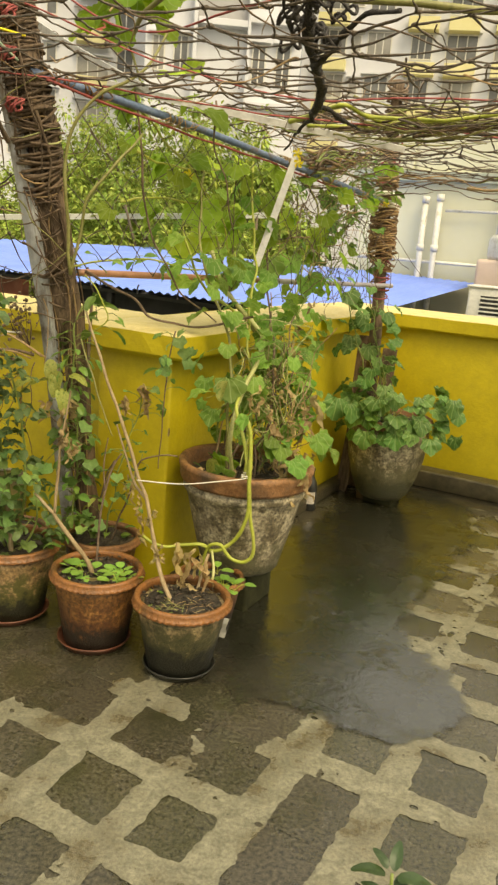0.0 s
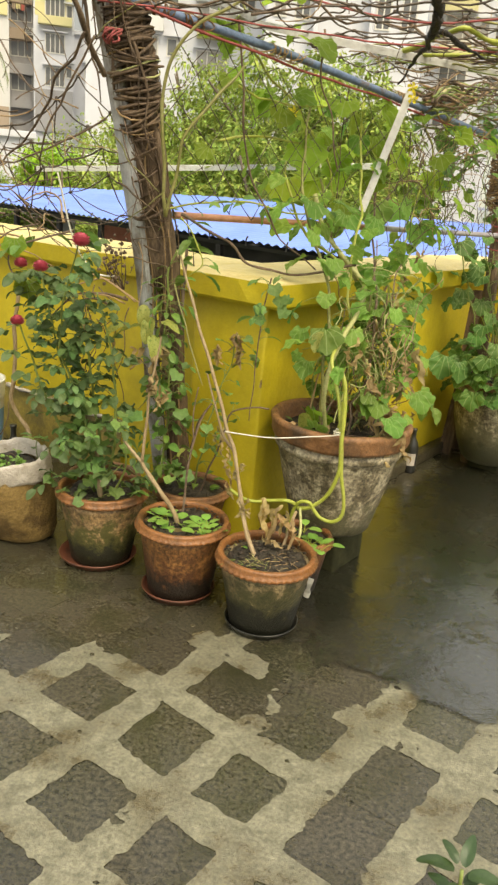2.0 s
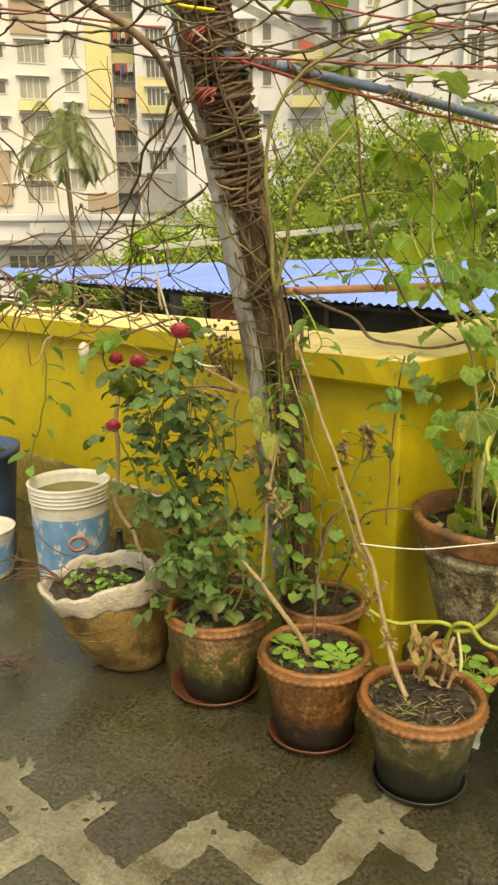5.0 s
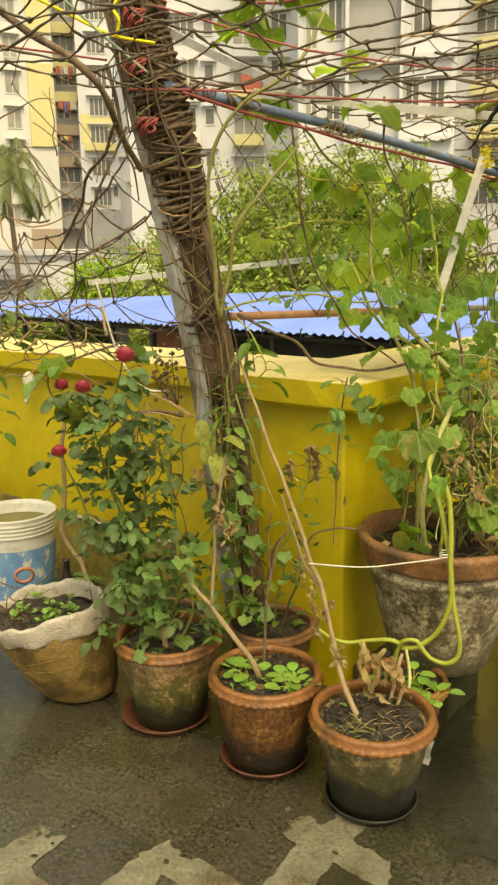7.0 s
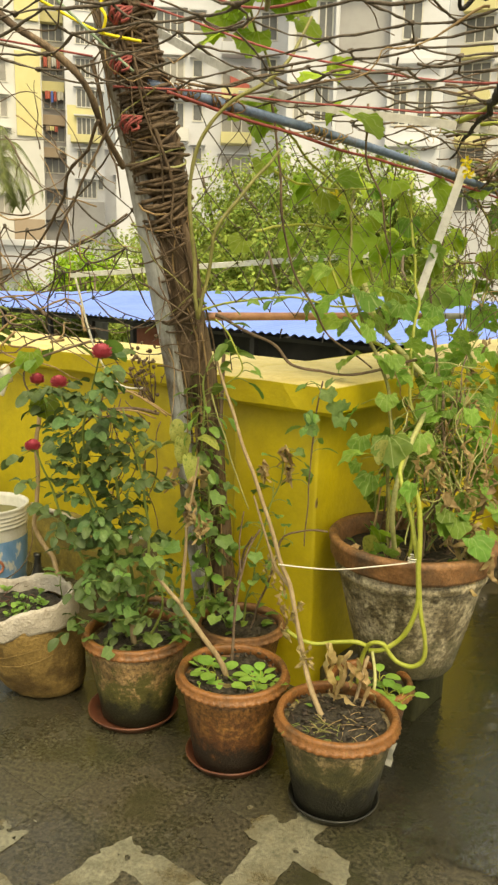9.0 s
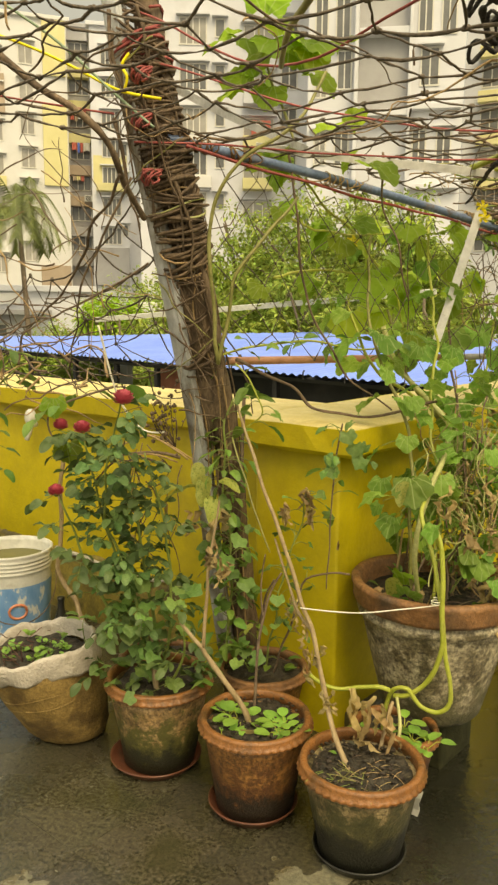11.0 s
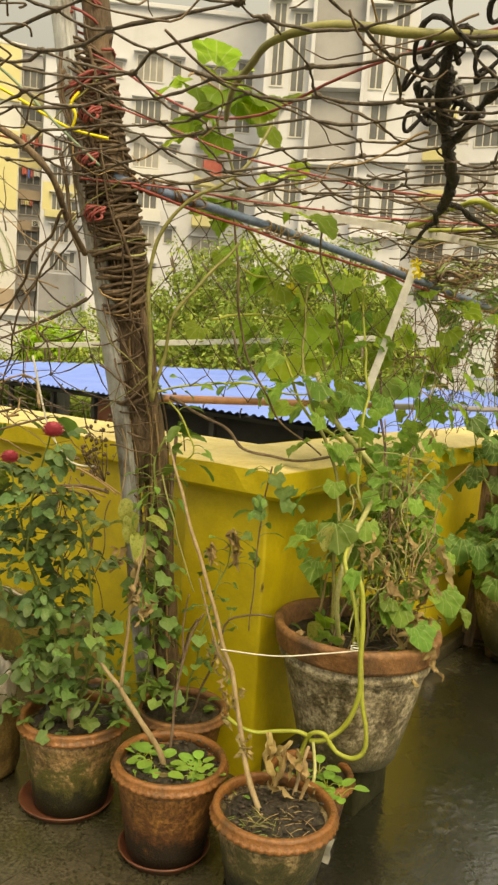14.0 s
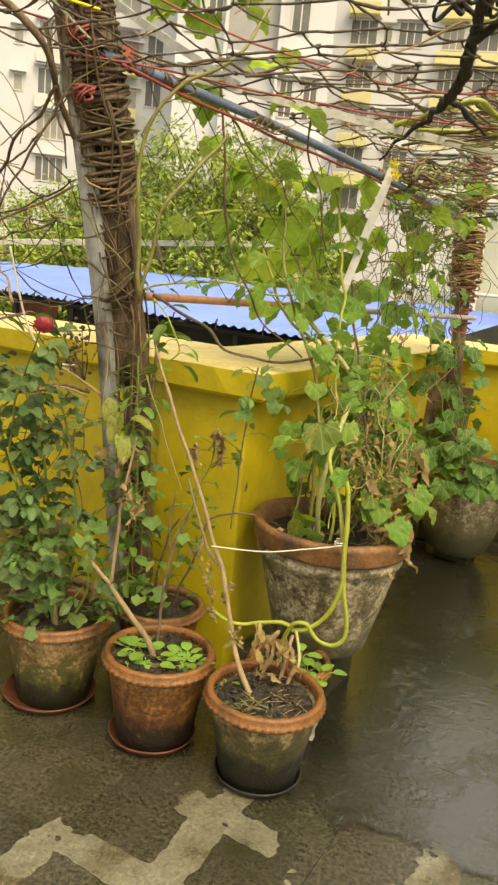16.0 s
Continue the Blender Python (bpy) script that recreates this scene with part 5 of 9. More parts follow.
def palm(az, d, top):
    q = random.Random(5)
    tip = bearing(az, top, d)
    foot = Vector((tip.x + 0.5, tip.y, -13))
    e = tagged(empty("palm_tree", foot), "slim coconut palm with drooping fronds", "palm tree")
    part("trunk", tube([p - foot for p in spline([foot, foot.lerp(tip, 0.5) + Vector((0.25, 0, 0)), tip], 8)], 0.2, 0.11, 8, 0.1), "bark", e)
    for k in range(22):
        a = 2 * math.pi * k / 22 + q.uniform(-0.2, 0.2)
        L, lift = q.uniform(1.7, 2.6), q.choice((q.uniform(-0.5, 0.6), q.uniform(1.0, 2.3)))
        h = Vector((math.cos(a), math.sin(a), 0))
        line = spline([tip, tip + h * L * 0.45 + Vector((0, 0, lift * 0.75)), tip + h * L * 0.85 + Vector((0, 0, lift * 0.5 - 0.9)), tip + h * L + Vector((0, 0, lift * 0.2 - 1.7))], 7)
        V, F = tube(line, 0.03, 0.008, 4)
        s = h.cross(Vector((0, 0, 1)))
        for i in range(2, len(line)):
            for sg in (-1, 1):
                for t in (0, 0.33, 0.67):
                    p = line[i - 1].lerp(line[i], t)
                    d2 = (s * sg * 0.8 + (line[i] - line[i - 1]).normalized() * 0.5 + Vector((0, 0, -0.55))).normalized()
                    w = (line[i] - line[i - 1]).normalized() * 0.026
                    b = len(V)
                    V += [p - w, p + w, p + d2 * q.uniform(0.55, 0.85)]
                    F.append((b, b + 1, b + 2))
        part("frond", ([v - foot for v in V], F), "palm_leaf", e, smooth=False)


palm(35.9, 42, 7.7)


# ---- pots ----
def pot(name, at, r_base, r_rim, h, clay, rim_mat, label, soil_z, lip=0.035, teeth=46, tilt=0.0, lean=0.0, group="clay pots", seed=0.0):
    e = tagged(empty(name, at, rng.uniform(0, 6)), label, "plant pot", group)
    if tilt:
        e.matrix_basis = e.matrix_basis @ Matrix.Rotation(tilt, 4, "X")
    hb = h - lip
    rb = r_rim - 0.016
    wall = [(0.012, 0.0), (r_base - 0.008, 0.0), (r_base, 0.008)]
    wall += [(r_base + (rb - r_base) * t, 0.008 + (hb - 0.008) * t) for t in (0.15, 0.3, 0.45, 0.6, 0.75, 0.9, 1.0)]
    wall += [(rb - 0.020, hb + 0.004), (rb - 0.024, soil_z - 0.03), (rb * 0.35, soil_z - 0.035)]
    part("body", lathe(wall, 64, 0.012, seed), clay, e)
    prof = [(r_rim - 0.020, h - lip), (r_rim - 0.003, h - lip), (r_rim + 0.001, h - lip * 0.86), (r_rim - 0.001, h - lip * 0.66), (r_rim - 0.006, h - lip * 0.55), (r_rim - 0.005, h - lip * 0.25),
            (r_rim - 0.007, h - lip * 0.07), (r_rim - 0.012, h), (r_rim - 0.021, h - 0.001), (r_rim - 0.025, h - 0.006), (r_rim - 0.026, h - lip), (r_rim - 0.020, h - lip)]
    q = 2 * math.pi / max(teeth, 1)

    def crimp(a, i):
        return 0.0024 * math.cos(a / q * 2 * math.pi) if i in (1, 2, 3) else 0.0

    part("rim", lathe(prof, teeth * 4, 0.008, seed, crimp if teeth else None, closed=True), rim_mat, e)
    soil_geo = soil(rb - 0.009, soil_z + 0.008, seed)
    part("soil", soil_geo, "soil", e)
    return e


def soil(r, z, seed):
    V, F = [Vector((0, 0, z + 0.012))], []
    rings, n = 16, 56
    for i in range(1, rings + 1):
        for k in range(n):
            a = 2 * math.pi * k / n
            x, y = r * i / rings * math.cos(a), r * i / rings * math.sin(a)
            V.append(Vector((x, y, z + 0.012 * (1 - (i / rings) ** 2) + 0.013 * noise.noise((x * 24 + seed, y * 24, seed)) + 0.011 * noise.noise((x * 62, y * 62, seed)) + 0.007 * noise.noise((x * 130, y * 130, seed)))))
    for k in range(n):
        F.append((0, 1 + k, 1 + (k + 1) % n))
    for i in range(rings - 1):
        for k in range(n):
            a, b = 1 + i * n + k, 1 + i * n + (k + 1) % n
            F.append((a, a + n, b + n, b))
    return V, F


def crumbs(at, r, z, count, seed, mat="crumb", size=0.0048, name="litter", label="dry crumbs and plant litter on the soil"):
    q = random.Random(seed)
    gs = []
    for i in range(count):
        a, d = q.uniform(0, 6.28), r * math.sqrt(q.random())
        p = Vector(at) + Vector((d * math.cos(a), d * math.sin(a), z + 0.014 + q.uniform(0, 0.006)))
        s = size * q.uniform(0.4, 1.7)
        gs.append(ball(p, s, 3, (q.uniform(0.6, 1.5), q.uniform(0.5, 1.2), 0.5), 0.3))
    return thing(name, *merge(*gs), mat, label, "litter", kind="stuff")


def straws(at, r, z, count, seed, mat="straw", L=0.05):
    q = random.Random(seed)
    gs = []
    for i in range(count):
        a, d, b = q.uniform(0, 6.28), r * math.sqrt(q.random()), q.uniform(0, 6.28)
        p = Vector(at) + Vector((d * math.cos(a), d * math.sin(a), z + 0.016 + q.uniform(0, 0.008)))
        h = Vector((math.cos(b), math.sin(b), q.uniform(-0.05, 0.12))) * L * q.uniform(0.4, 1.3)
        gs.append(tube(spline([p - h, p + Vector((0, 0, 0.004)), p + h], 3), 0.0013, 0.0008, 4))
    return thing("dry_straw", *merge(*gs), mat, "dry straw and grass clippings on potting soil", "straw", kind="stuff")


def saucer(at, r, mat, label, h=0.028):
    prof = [(0.01, 0), (r * 0.84, 0), (r * 0.97, h * 0.8), (r, h), (r * 0.975, h + 0.003), (r * 0.94, h * 0.75), (r * 0.82, 0.009), (0.01, 0.008)]
    V, F = lathe(prof, 56, 0.006, r)
    ob = thing("saucer", V, F, mat, label, "saucer", "pot saucers")
    ob.location = at
    return ob


P1, P2, P3, P4, P5, P6 = (Vector(p) for p in ((0.062, 2.600, 0.010), (-0.274, 2.700, 0.010), (-0.648, 2.825, 0.010), (-0.375, 3.075, 0.0), (-0.735, 3.02, 0.0), (0.105, 2.905, 0.0)))
saucer((P1.x, P1.y, 0.001), 0.128, "saucer_black", "black plastic saucer under a mossy clay pot")
saucer((P2.x - 0.005, P2.y, 0.001), 0.135, "saucer_red", "red-brown plastic saucer under an orange pot")
saucer((P3.x - 0.012, P3.y - 0.003, 0.001), 0.150, "saucer_red", "red-brown plastic saucer under an algae-green pot")
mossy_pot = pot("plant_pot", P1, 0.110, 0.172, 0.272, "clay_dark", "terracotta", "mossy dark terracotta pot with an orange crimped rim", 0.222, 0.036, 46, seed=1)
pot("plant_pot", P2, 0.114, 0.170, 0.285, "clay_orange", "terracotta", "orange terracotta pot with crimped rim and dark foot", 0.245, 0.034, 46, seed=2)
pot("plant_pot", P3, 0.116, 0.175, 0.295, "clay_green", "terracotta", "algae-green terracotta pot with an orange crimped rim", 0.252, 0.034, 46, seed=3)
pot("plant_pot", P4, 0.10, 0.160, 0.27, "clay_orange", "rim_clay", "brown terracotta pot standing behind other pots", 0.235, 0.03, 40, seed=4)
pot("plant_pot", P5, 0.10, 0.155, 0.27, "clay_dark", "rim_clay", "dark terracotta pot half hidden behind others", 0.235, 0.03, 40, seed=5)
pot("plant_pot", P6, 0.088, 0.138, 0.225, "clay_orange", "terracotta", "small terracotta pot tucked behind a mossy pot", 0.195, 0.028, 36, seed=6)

# a torn white tag stuck to the mossy pot
tag = []
for i in range(5):
    z = 0.085 + 0.075 * i / 4
    w = 0.010 + 0.003 * math.sin(i * 2.1)
    c = P1 + Vector((0.137 + 0.010 * i / 4, 0.070 + 0.003 * math.sin(i * 1.7), z))
    tag += [mossy_pot.matrix_basis.inverted() @ p for p in (c + Vector((-w, 0.006, 0)), c + Vector((w, -0.006, 0.004)), c + Vector((w, -0.003, 0.004)), c + Vector((-w, 0.009, 0)))]
part("tag", (tag, [(4 * i + k, 4 * i + (k + 1) % 4, 4 * i + 4 + (k + 1) % 4, 4 * i + 4 + k) for i in range(4) for k in range(4)] + [(3, 2, 1, 0), (16, 17, 18, 19)]), "white_plastic", mossy_pot, "torn white plastic tag", False)

# the big cement pot and its stand
BIG = Vector((0.185, 3.155, 0.185))
stand = thing("pot_stand", *turned(box((-0.15, -0.07, 0), (0.075, 0.16, 0.185), 0.012), Matrix.Translation((0.19, 3.16, 0.0)) @ Matrix.Rotation(TH, 4, "Z")), "stone", "dark wet stone block under a big pot", "stand")
be2 = tagged(empty("plant_pot", BIG), "big weathered cement pot with a clay-red rim", "plant pot", "clay pots")
big_prof = [(0.01, 0), (0.150, 0), (0.160, 0.012), (0.181, 0.09), (0.206, 0.19), (0.228, 0.285), (0.236, 0.315), (0.245, 0.322), (0.249, 0.332), (0.249, 0.345), (0.244, 0.352), (0.252, 0.385), (0.256, 0.396), (0.250, 0.396), (0.240, 0.34), (0.20, 0.30)]
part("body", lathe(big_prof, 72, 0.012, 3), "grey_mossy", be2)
part("rim", lathe([(0.245, 0.362), (0.260, 0.364), (0.266, 0.376), (0.266, 0.405), (0.272, 0.418), (0.273, 0.430), (0.266, 0.438), (0.250, 0.438), (0.241, 0.428), (0.236, 0.35), (0.20, 0.30)], 96, 0.022, 6), "rim_clay", be2)
part("soil", soil(0.238, 0.372, 9), "soil", be2)

FAR = Vector((0.84, 4.74, 0.05))
thing("pot_stand", *turned(box((-0.09, -0.06, 0), (0.09, 0.12, 0.05), 0.012), Matrix.Translation((FAR.x, FAR.y, 0.0)) @ Matrix.Rotation(TH, 4, "Z")), "stone", "dark wet stone block under a round pot", "stand")
fp = tagged(empty("plant_pot", FAR), "round grey-brown cement pot hung over with leaves", "plant pot", "clay pots")
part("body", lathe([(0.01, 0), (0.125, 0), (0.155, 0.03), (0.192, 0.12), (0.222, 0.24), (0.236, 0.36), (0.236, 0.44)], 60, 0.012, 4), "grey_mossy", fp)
part("rim", lathe([(0.232, 0.435), (0.246, 0.44), (0.254, 0.465), (0.250, 0.485), (0.236, 0.492), (0.224, 0.48), (0.220, 0.44), (0.12, 0.43)], 60, 0.012, 8), "rim_clay", fp)
part("soil", soil(0.226, 0.455, 4), "soil", fp)

# ---- grow bag, bucket, tubs ----
BAG = Vector((-1.022, 2.885, 0.0))


def sack():
    e = tagged(empty("grow_bag", BAG), "stained yellow-brown sack of soil with white folded cuff", "grow bag")
    lean = Vector((-0.068, -0.093, 0))

    def wrap(profile, n=72, wr=0.02, seed=0.0, wave=0.0):
        V, F = [], []
        for i, (r, z) in enumerate(profile):
            for k in range(n):
                a = 2 * math.pi * k / n
                w = 1 + 0.035 * noise.noise((math.cos(a) * 2 + seed, math.sin(a) * 2, z * 9)) + wr * (noise.noise((math.cos(a) * 7, math.sin(a) * 7 + seed, z * 26)) + 0.6 * abs(noise.noise((math.cos(a) * 13, math.sin(a) * 13 + seed, z * 40)))) + 0.02 * math.sin(a * 2 + 1)
                zz = z + wave * noise.noise((math.cos(a) * 2.2, math.sin(a) * 2.2, seed)) * min(1, i) + (z / 0.35) ** 2 * r * 0.15 * (math.cos(a) + 0.4 * math.sin(a)) + 0.3 * wave * noise.noise((math.cos(a) * 6, math.sin(a) * 6, seed + z * 20))
                V.append(Vector((r * w * math.cos(a), r * w * math.sin(a) * 0.93, zz)) + lean * (z / 0.35))
            if i:
                b = (i - 1) * n
                F += [(b + k, b + (k + 1) % n, b + n + (k + 1) % n, b + n + k) for k in range(n)]
        return V, F

    part("bag_body", wrap([(0.02, 0.0), (0.098, 0.0), (0.124, 0.016), (0.142, 0.05), (0.158, 0.10), (0.170, 0.15), (0.179, 0.20), (0.185, 0.25), (0.187, 0.30), (0.178, 0.33)], 96, 0.045, 2), "sack", e)
    part("cuff", wrap([(0.188, 0.280), (0.195, 0.282), (0.200, 0.292), (0.199, 0.300), (0.203, 0.318), (0.200, 0.335), (0.203, 0.352), (0.196, 0.362), (0.187, 0.360), (0.180, 0.345), (0.174, 0.318), (0.168, 0.305)], 110, 0.028, 5, 0.03), "cuff", e, "crumpled white folded plastic cuff")
    g = soil(0.172, 0.312, 12)
    part("soil", ([v + lean * 0.93 for v in g[0]], g[1]), "soil", e)
    for k in range(2):
        z0 = 0.13 + 0.045 * k
        pts = []
        for i in range(9):
            a = -2.3 + 0.22 * i + 0.1 * k
            zz = z0 + 0.010 * i
            rr = np.interp(zz, (0.07, 0.13, 0.19, 0.25, 0.30), (0.148, 0.165, 0.178, 0.186, 0.188)) * 1.02
            pts.append(Vector((rr * math.cos(a), rr * math.sin(a) * 0.93, zz)) + lean * (zz / 0.35))
        part("crease", tube(wavy(pts, 0.006, 3, 9), 0.0022, 0.0010, 5, 0.3), "sack", e)


sack()

BUCKET = Vector((-1.615, 3.378, 0.0))


def bucket(name, at, r0, r1, h, label, water=True, logo=True):
    e = tagged(empty(name, at, 0.4), label, "bucket")
    prof = [(0.01, 0), (r0, 0), (r0 + 0.004, 0.006)]
    prof += [(r0 + (r1 - r0) * t, h * t) for t in (0.2, 0.5, 0.80)]
    for k in range(4):
        z = h * (0.83 + 0.035 * k)
        r = r0 + (r1 - r0) * z / h
        prof += [(r + 0.002, z), (r + 0.0045, z + 0.002), (r + 0.0045, z + 0.005), (r + 0.002, z + 0.008)]
    prof += [(r1 + 0.004, h - 0.008), (r1 + 0.007, h), (r1 - 0.003, h + 0.002), (r1 - 0.006, h - 0.02), (r1 - 0.012, h - 0.14), (0.02, h - 0.14)]
    part("shell", lathe(prof, 64), "white_plastic", e)
    lab = [(r0 + (r1 - r0) * t + 0.0022, h * t) for t in (0.10, 0.3, 0.5, 0.72)]
    V, F = lathe(lab, 64)
    part("printed_band", (V, F[:-2]), "blue_label", e, "worn blue printed band")
    if logo:
        ring = []
        for i in range(25):
            a, z = math.radians(314) - 0.4, h * 0.50
            t = 2 * math.pi * i / 24
            zz = z + 0.030 * math.sin(t)
            aa = a + 0.038 / r1 * math.cos(t)
            rr = r0 + (r1 - r0) * zz / h + 0.004
            ring.append(Vector((rr * math.cos(aa), rr * math.sin(aa), zz)))
        part("print_ring", tube(ring, 0.006, 0.006, 5), "orange_print", e, "faded orange printed ring")
    if water:
        part("water", ([Vector((0, 0, h - 0.055))] + [Vector(((r1 - 0.009) * math.cos(6.2832 * k / 48), (r1 - 0.009) * math.sin(6.2832 * k / 48), h - 0.055)) for k in range(48)], [(0, 1 + k, 1 + (k + 1) % 48) for k in range(48)]), "scum", e, "murky olive rain water")
    wire = [Vector(((r1 + 0.016) * math.cos(a), (r1 + 0.016) * math.sin(a), h * 0.74 - 0.16 * math.sin((a + 2.6) / 2.9 * math.pi))) for a in [-2.6 + 2.9 * i / 16 for i in range(17)]]
    part("handle", tube(wire, 0.0025, 0.0025, 5), "wood_dark", e, "thin dark wire handle")
    return e


bucket("bucket", BUCKET, 0.148, 0.171, 0.47, "white plastic paint bucket with worn blue print, full of water")
bucket("bucket", Vector((-2.06, 3.30, 0.0)), 0.125, 0.148, 0.22, "white and blue plastic paint tub on the floor", False, False)
tub = tagged(empty("barrel", (-2.47, 3.70, 0.0)), "dark blue plastic tub planted with a creeper", "tub")
part("shell", lathe([(0.01, 0), (0.20, 0), (0.205, 0.01), (0.225, 0.2), (0.245, 0.42), (0.262, 0.43), (0.265, 0.46), (0.25, 0.462), (0.236, 0.42), (0.15, 0.40)], 56), "blue_tub", tub)
part("soil", soil(0.238, 0.41, 8), "soil", tub)
crumbs(tub.matrix_basis.translation, 0.2, 0.41, 30, 3)

# small dark bottle with a pale label, beside the big pot
bot = tagged(empty("bottle", (0.425, 4.45, 0.0)), "small black bottle with a torn pale label", "bottle")
part("glass", lathe([(0.005, 0), (0.034, 0), (0.037, 0.006), (0.037, 0.14), (0.030, 0.17), (0.014, 0.20), (0.013, 0.235), (0.016, 0.237), (0.016, 0.25), (0.005, 0.252)], 24), "saucer_black", bot)
_v, _f = lathe([(0.0378, 0.045), (0.0378, 0.115)], 24)
part("label", (_v, [f for i, f in enumerate(_f[:-2]) if i in range(12, 21)]), "cuff", bot, "torn pale paper label")
bot2 = tagged(empty("bottle", (-1.36, 3.36, 0.0)), "black glass bottle with an orange-brown stem beside it", "bottle")
part("glass", lathe([(0.005, 0), (0.034, 0), (0.037, 0.006), (0.037, 0.15), (0.030, 0.19), (0.014, 0.23), (0.013, 0.27), (0.016, 0.272), (0.016, 0.285), (0.005, 0.287)], 24), "saucer_black", bot2)

# dark planks leaning in the corner, widened to stand in for its dark brown patch
for k, (u, s) in enumerate(((-1.17, 0.0), (-1.07, 0.06), (-1.19, -0.14))):
    g = box((-0.055 + 0.01 * k, -0.009, 0), (0.055 - 0.01 * k, 0.009, 0.96 - 0.07 * k), 0.003)
    m = Matrix.Translation(W(u, 4.92 + s, 0.0)) @ Matrix.Rotation(TH, 4, "Z") @ Matrix.Rotation(radians(-5), 4, "X") @ Matrix.Rotation(radians(3 * k - 3), 4, "Y")
    thing("plank", *turned(g, m), "wood_dark", "dark wet plank leaning in the wall corner", "plank", "corner planks", smooth=False)


# ---- posts, pipes and cords of the trellis ----
POST = [Vector(p) for p in ((-0.535, 3.37, 0.0), (-0.545, 3.22, 0.5), (-0.55, 3.07, 1.05), (-0.555, 2.93, 1.4), (-0.58, 2.82, 1.75), (-0.625, 2.73, 2.12), (-0.645, 2.69, 2.34), (-0.69, 2.61, 2.8))]


def left_post():
    e = tagged(empty("trellis_post", POST[0]), "leaning wooden trellis post wrapped in dead vines and rope", "post", "trellis posts")
    o = POST[0]

    def add(name, geo, mat, label=""):
        return part(name, ([Vector(v) - o for v in geo[0]], geo[1]), mat, e, label)

    ax = spline(POST, 8)
    add("pole", strip([p + Vector((-0.036, -0.048, 0)) for p in ax], 0.027, 0.018), "zinc", "pale grey galvanised square pole")
    add("pole_edge", tube([p + Vector((-0.022, -0.066, 0)) for p in ax], 0.005, 0.005, 6), "zinc")
    add("pole", tube([p + Vector((0.034, 0.005, 0)) for p in wavy(POST, 0.012, 8, 5, 3)], 0.050, 0.038, 10, 0.3), "wood_dark", "dark bark-covered pole")
    add("pole", tube([p + Vector((0.055, -0.03, 0)) for p in wavy(POST[:5], 0.03, 8, 4, 8)], 0.018, 0.012, 8, 0.3), "wood_dark")
    add("stake", tube([Vector((-0.43, 3.02, 1.2)), Vector((-0.47, 3.08, 0.55))], 0.006, 0.006, 6), "drystem")
    lo = spline(POST, 10)
    n = len(lo)
    for k, (a, b, r, t, w, mt) in enumerate(((0.55, 0.68, 0.070, 6, 0.0045, "wood_dark"), (0.63, 0.73, 0.072, 5, 0.004, "drystem"), (0.47, 0.57, 0.066, 2, 0.003, "drystem"),
                                             (0.69, 0.77, 0.072, 6, 0.0045, "wood_dark"), (0.78, 0.81, 0.060, 6, 0.004, "drystem"), (0.735, 0.75, 0.072, 4, 0.004, "red_cord"), (0.835, 0.842, 0.060, 3, 0.004, "red_cord"),
                                             (0.33, 0.40, 0.064, 2, 0.0035, "wood_dark"), (0.12, 0.32, 0.060, 8, 0.004, "wood_dark"), (0.515, 0.53, 0.075, 2, 0.003, "straw"), (0.58, 0.60, 0.078, 2, 0.003, "straw"), (0.40, 0.43, 0.070, 2, 0.005, "drystem"))):
        add("binding", coil(lo[int(a * n):max(int(b * n), int(a * n) + 2) + 1], r, t, w, seed=k), mt)
    for k in range(22):
        t = rng.uniform(0.12, 0.80)
        p = lo[min(n - 3, int(t * n))]
        side = rng.choice((-1, 1))
        q0 = p + Vector((-0.078 * side, -0.072, rng.uniform(-0.02, 0.02)))
        q1 = p + Vector((0.092 * side, -0.052, rng.uniform(-0.16, 0.06)))
        add("creeper", tube(wavy([q0, q0.lerp(q1, 0.5) + Vector((0, -0.018, 0)) + jit(0.01), q1], 0.015, 6, 14), rng.uniform(0.0018, 0.0042), 0.0016, 5, 0.3), rng.choice(("wood_dark", "drystem", "wood_dark", "stem_olive")))
    for a, b, r, t, w, mt, sd in ((0.52, 0.625, 0.076, 34, 0.0050, "wood_dark", 11), (0.525, 0.62, 0.080, 7, 0.0036, "drystem", 12), (0.655, 0.70, 0.066, 16, 0.0050, "wood_dark", 13), (0.71, 0.73, 0.062, 4, 0.0042, "red_cord", 14), (0.55, 0.565, 0.082, 2, 0.0030, "stem_pale", 15)):
        add("lashing", coil([p + Vector((0.010, 0.0, 0)) for p in lo[int(a * n):int(b * n) + 2]], r, t, w, seed=sd, tilt=0.15), mt)
    for k in range(14):
        t0 = rng.uniform(0.60, 0.80)
        t1 = t0 - rng.uniform(0.06, 0.2)
        off = Vector((rng.uniform(-0.085, 0.06), -0.07 + rng.uniform(-0.012, 0.012), 0))
        pts = [lo[min(n - 1, int((t0 + (t1 - t0) * i / 4) * n))] + off * (1 + 0.1 * i / 4) + jit(0.014) for i in range(5)]
        add("creeper", tube(spline(pts, 4), rng.uniform(0.003, 0.007), 0.002, 5, 0.35), rng.choice(("wood_dark", "wood_dark", "drystem")))
    shag = spline(POST[2:6], 8)
    add("fibre_wrap", tube([p + Vector((0.014, -0.004, 0)) + jit(0.003) for p in shag], 0.050, 0.046, 14, 0.4), "wood_dark", "shaggy dark fibre wrapping")
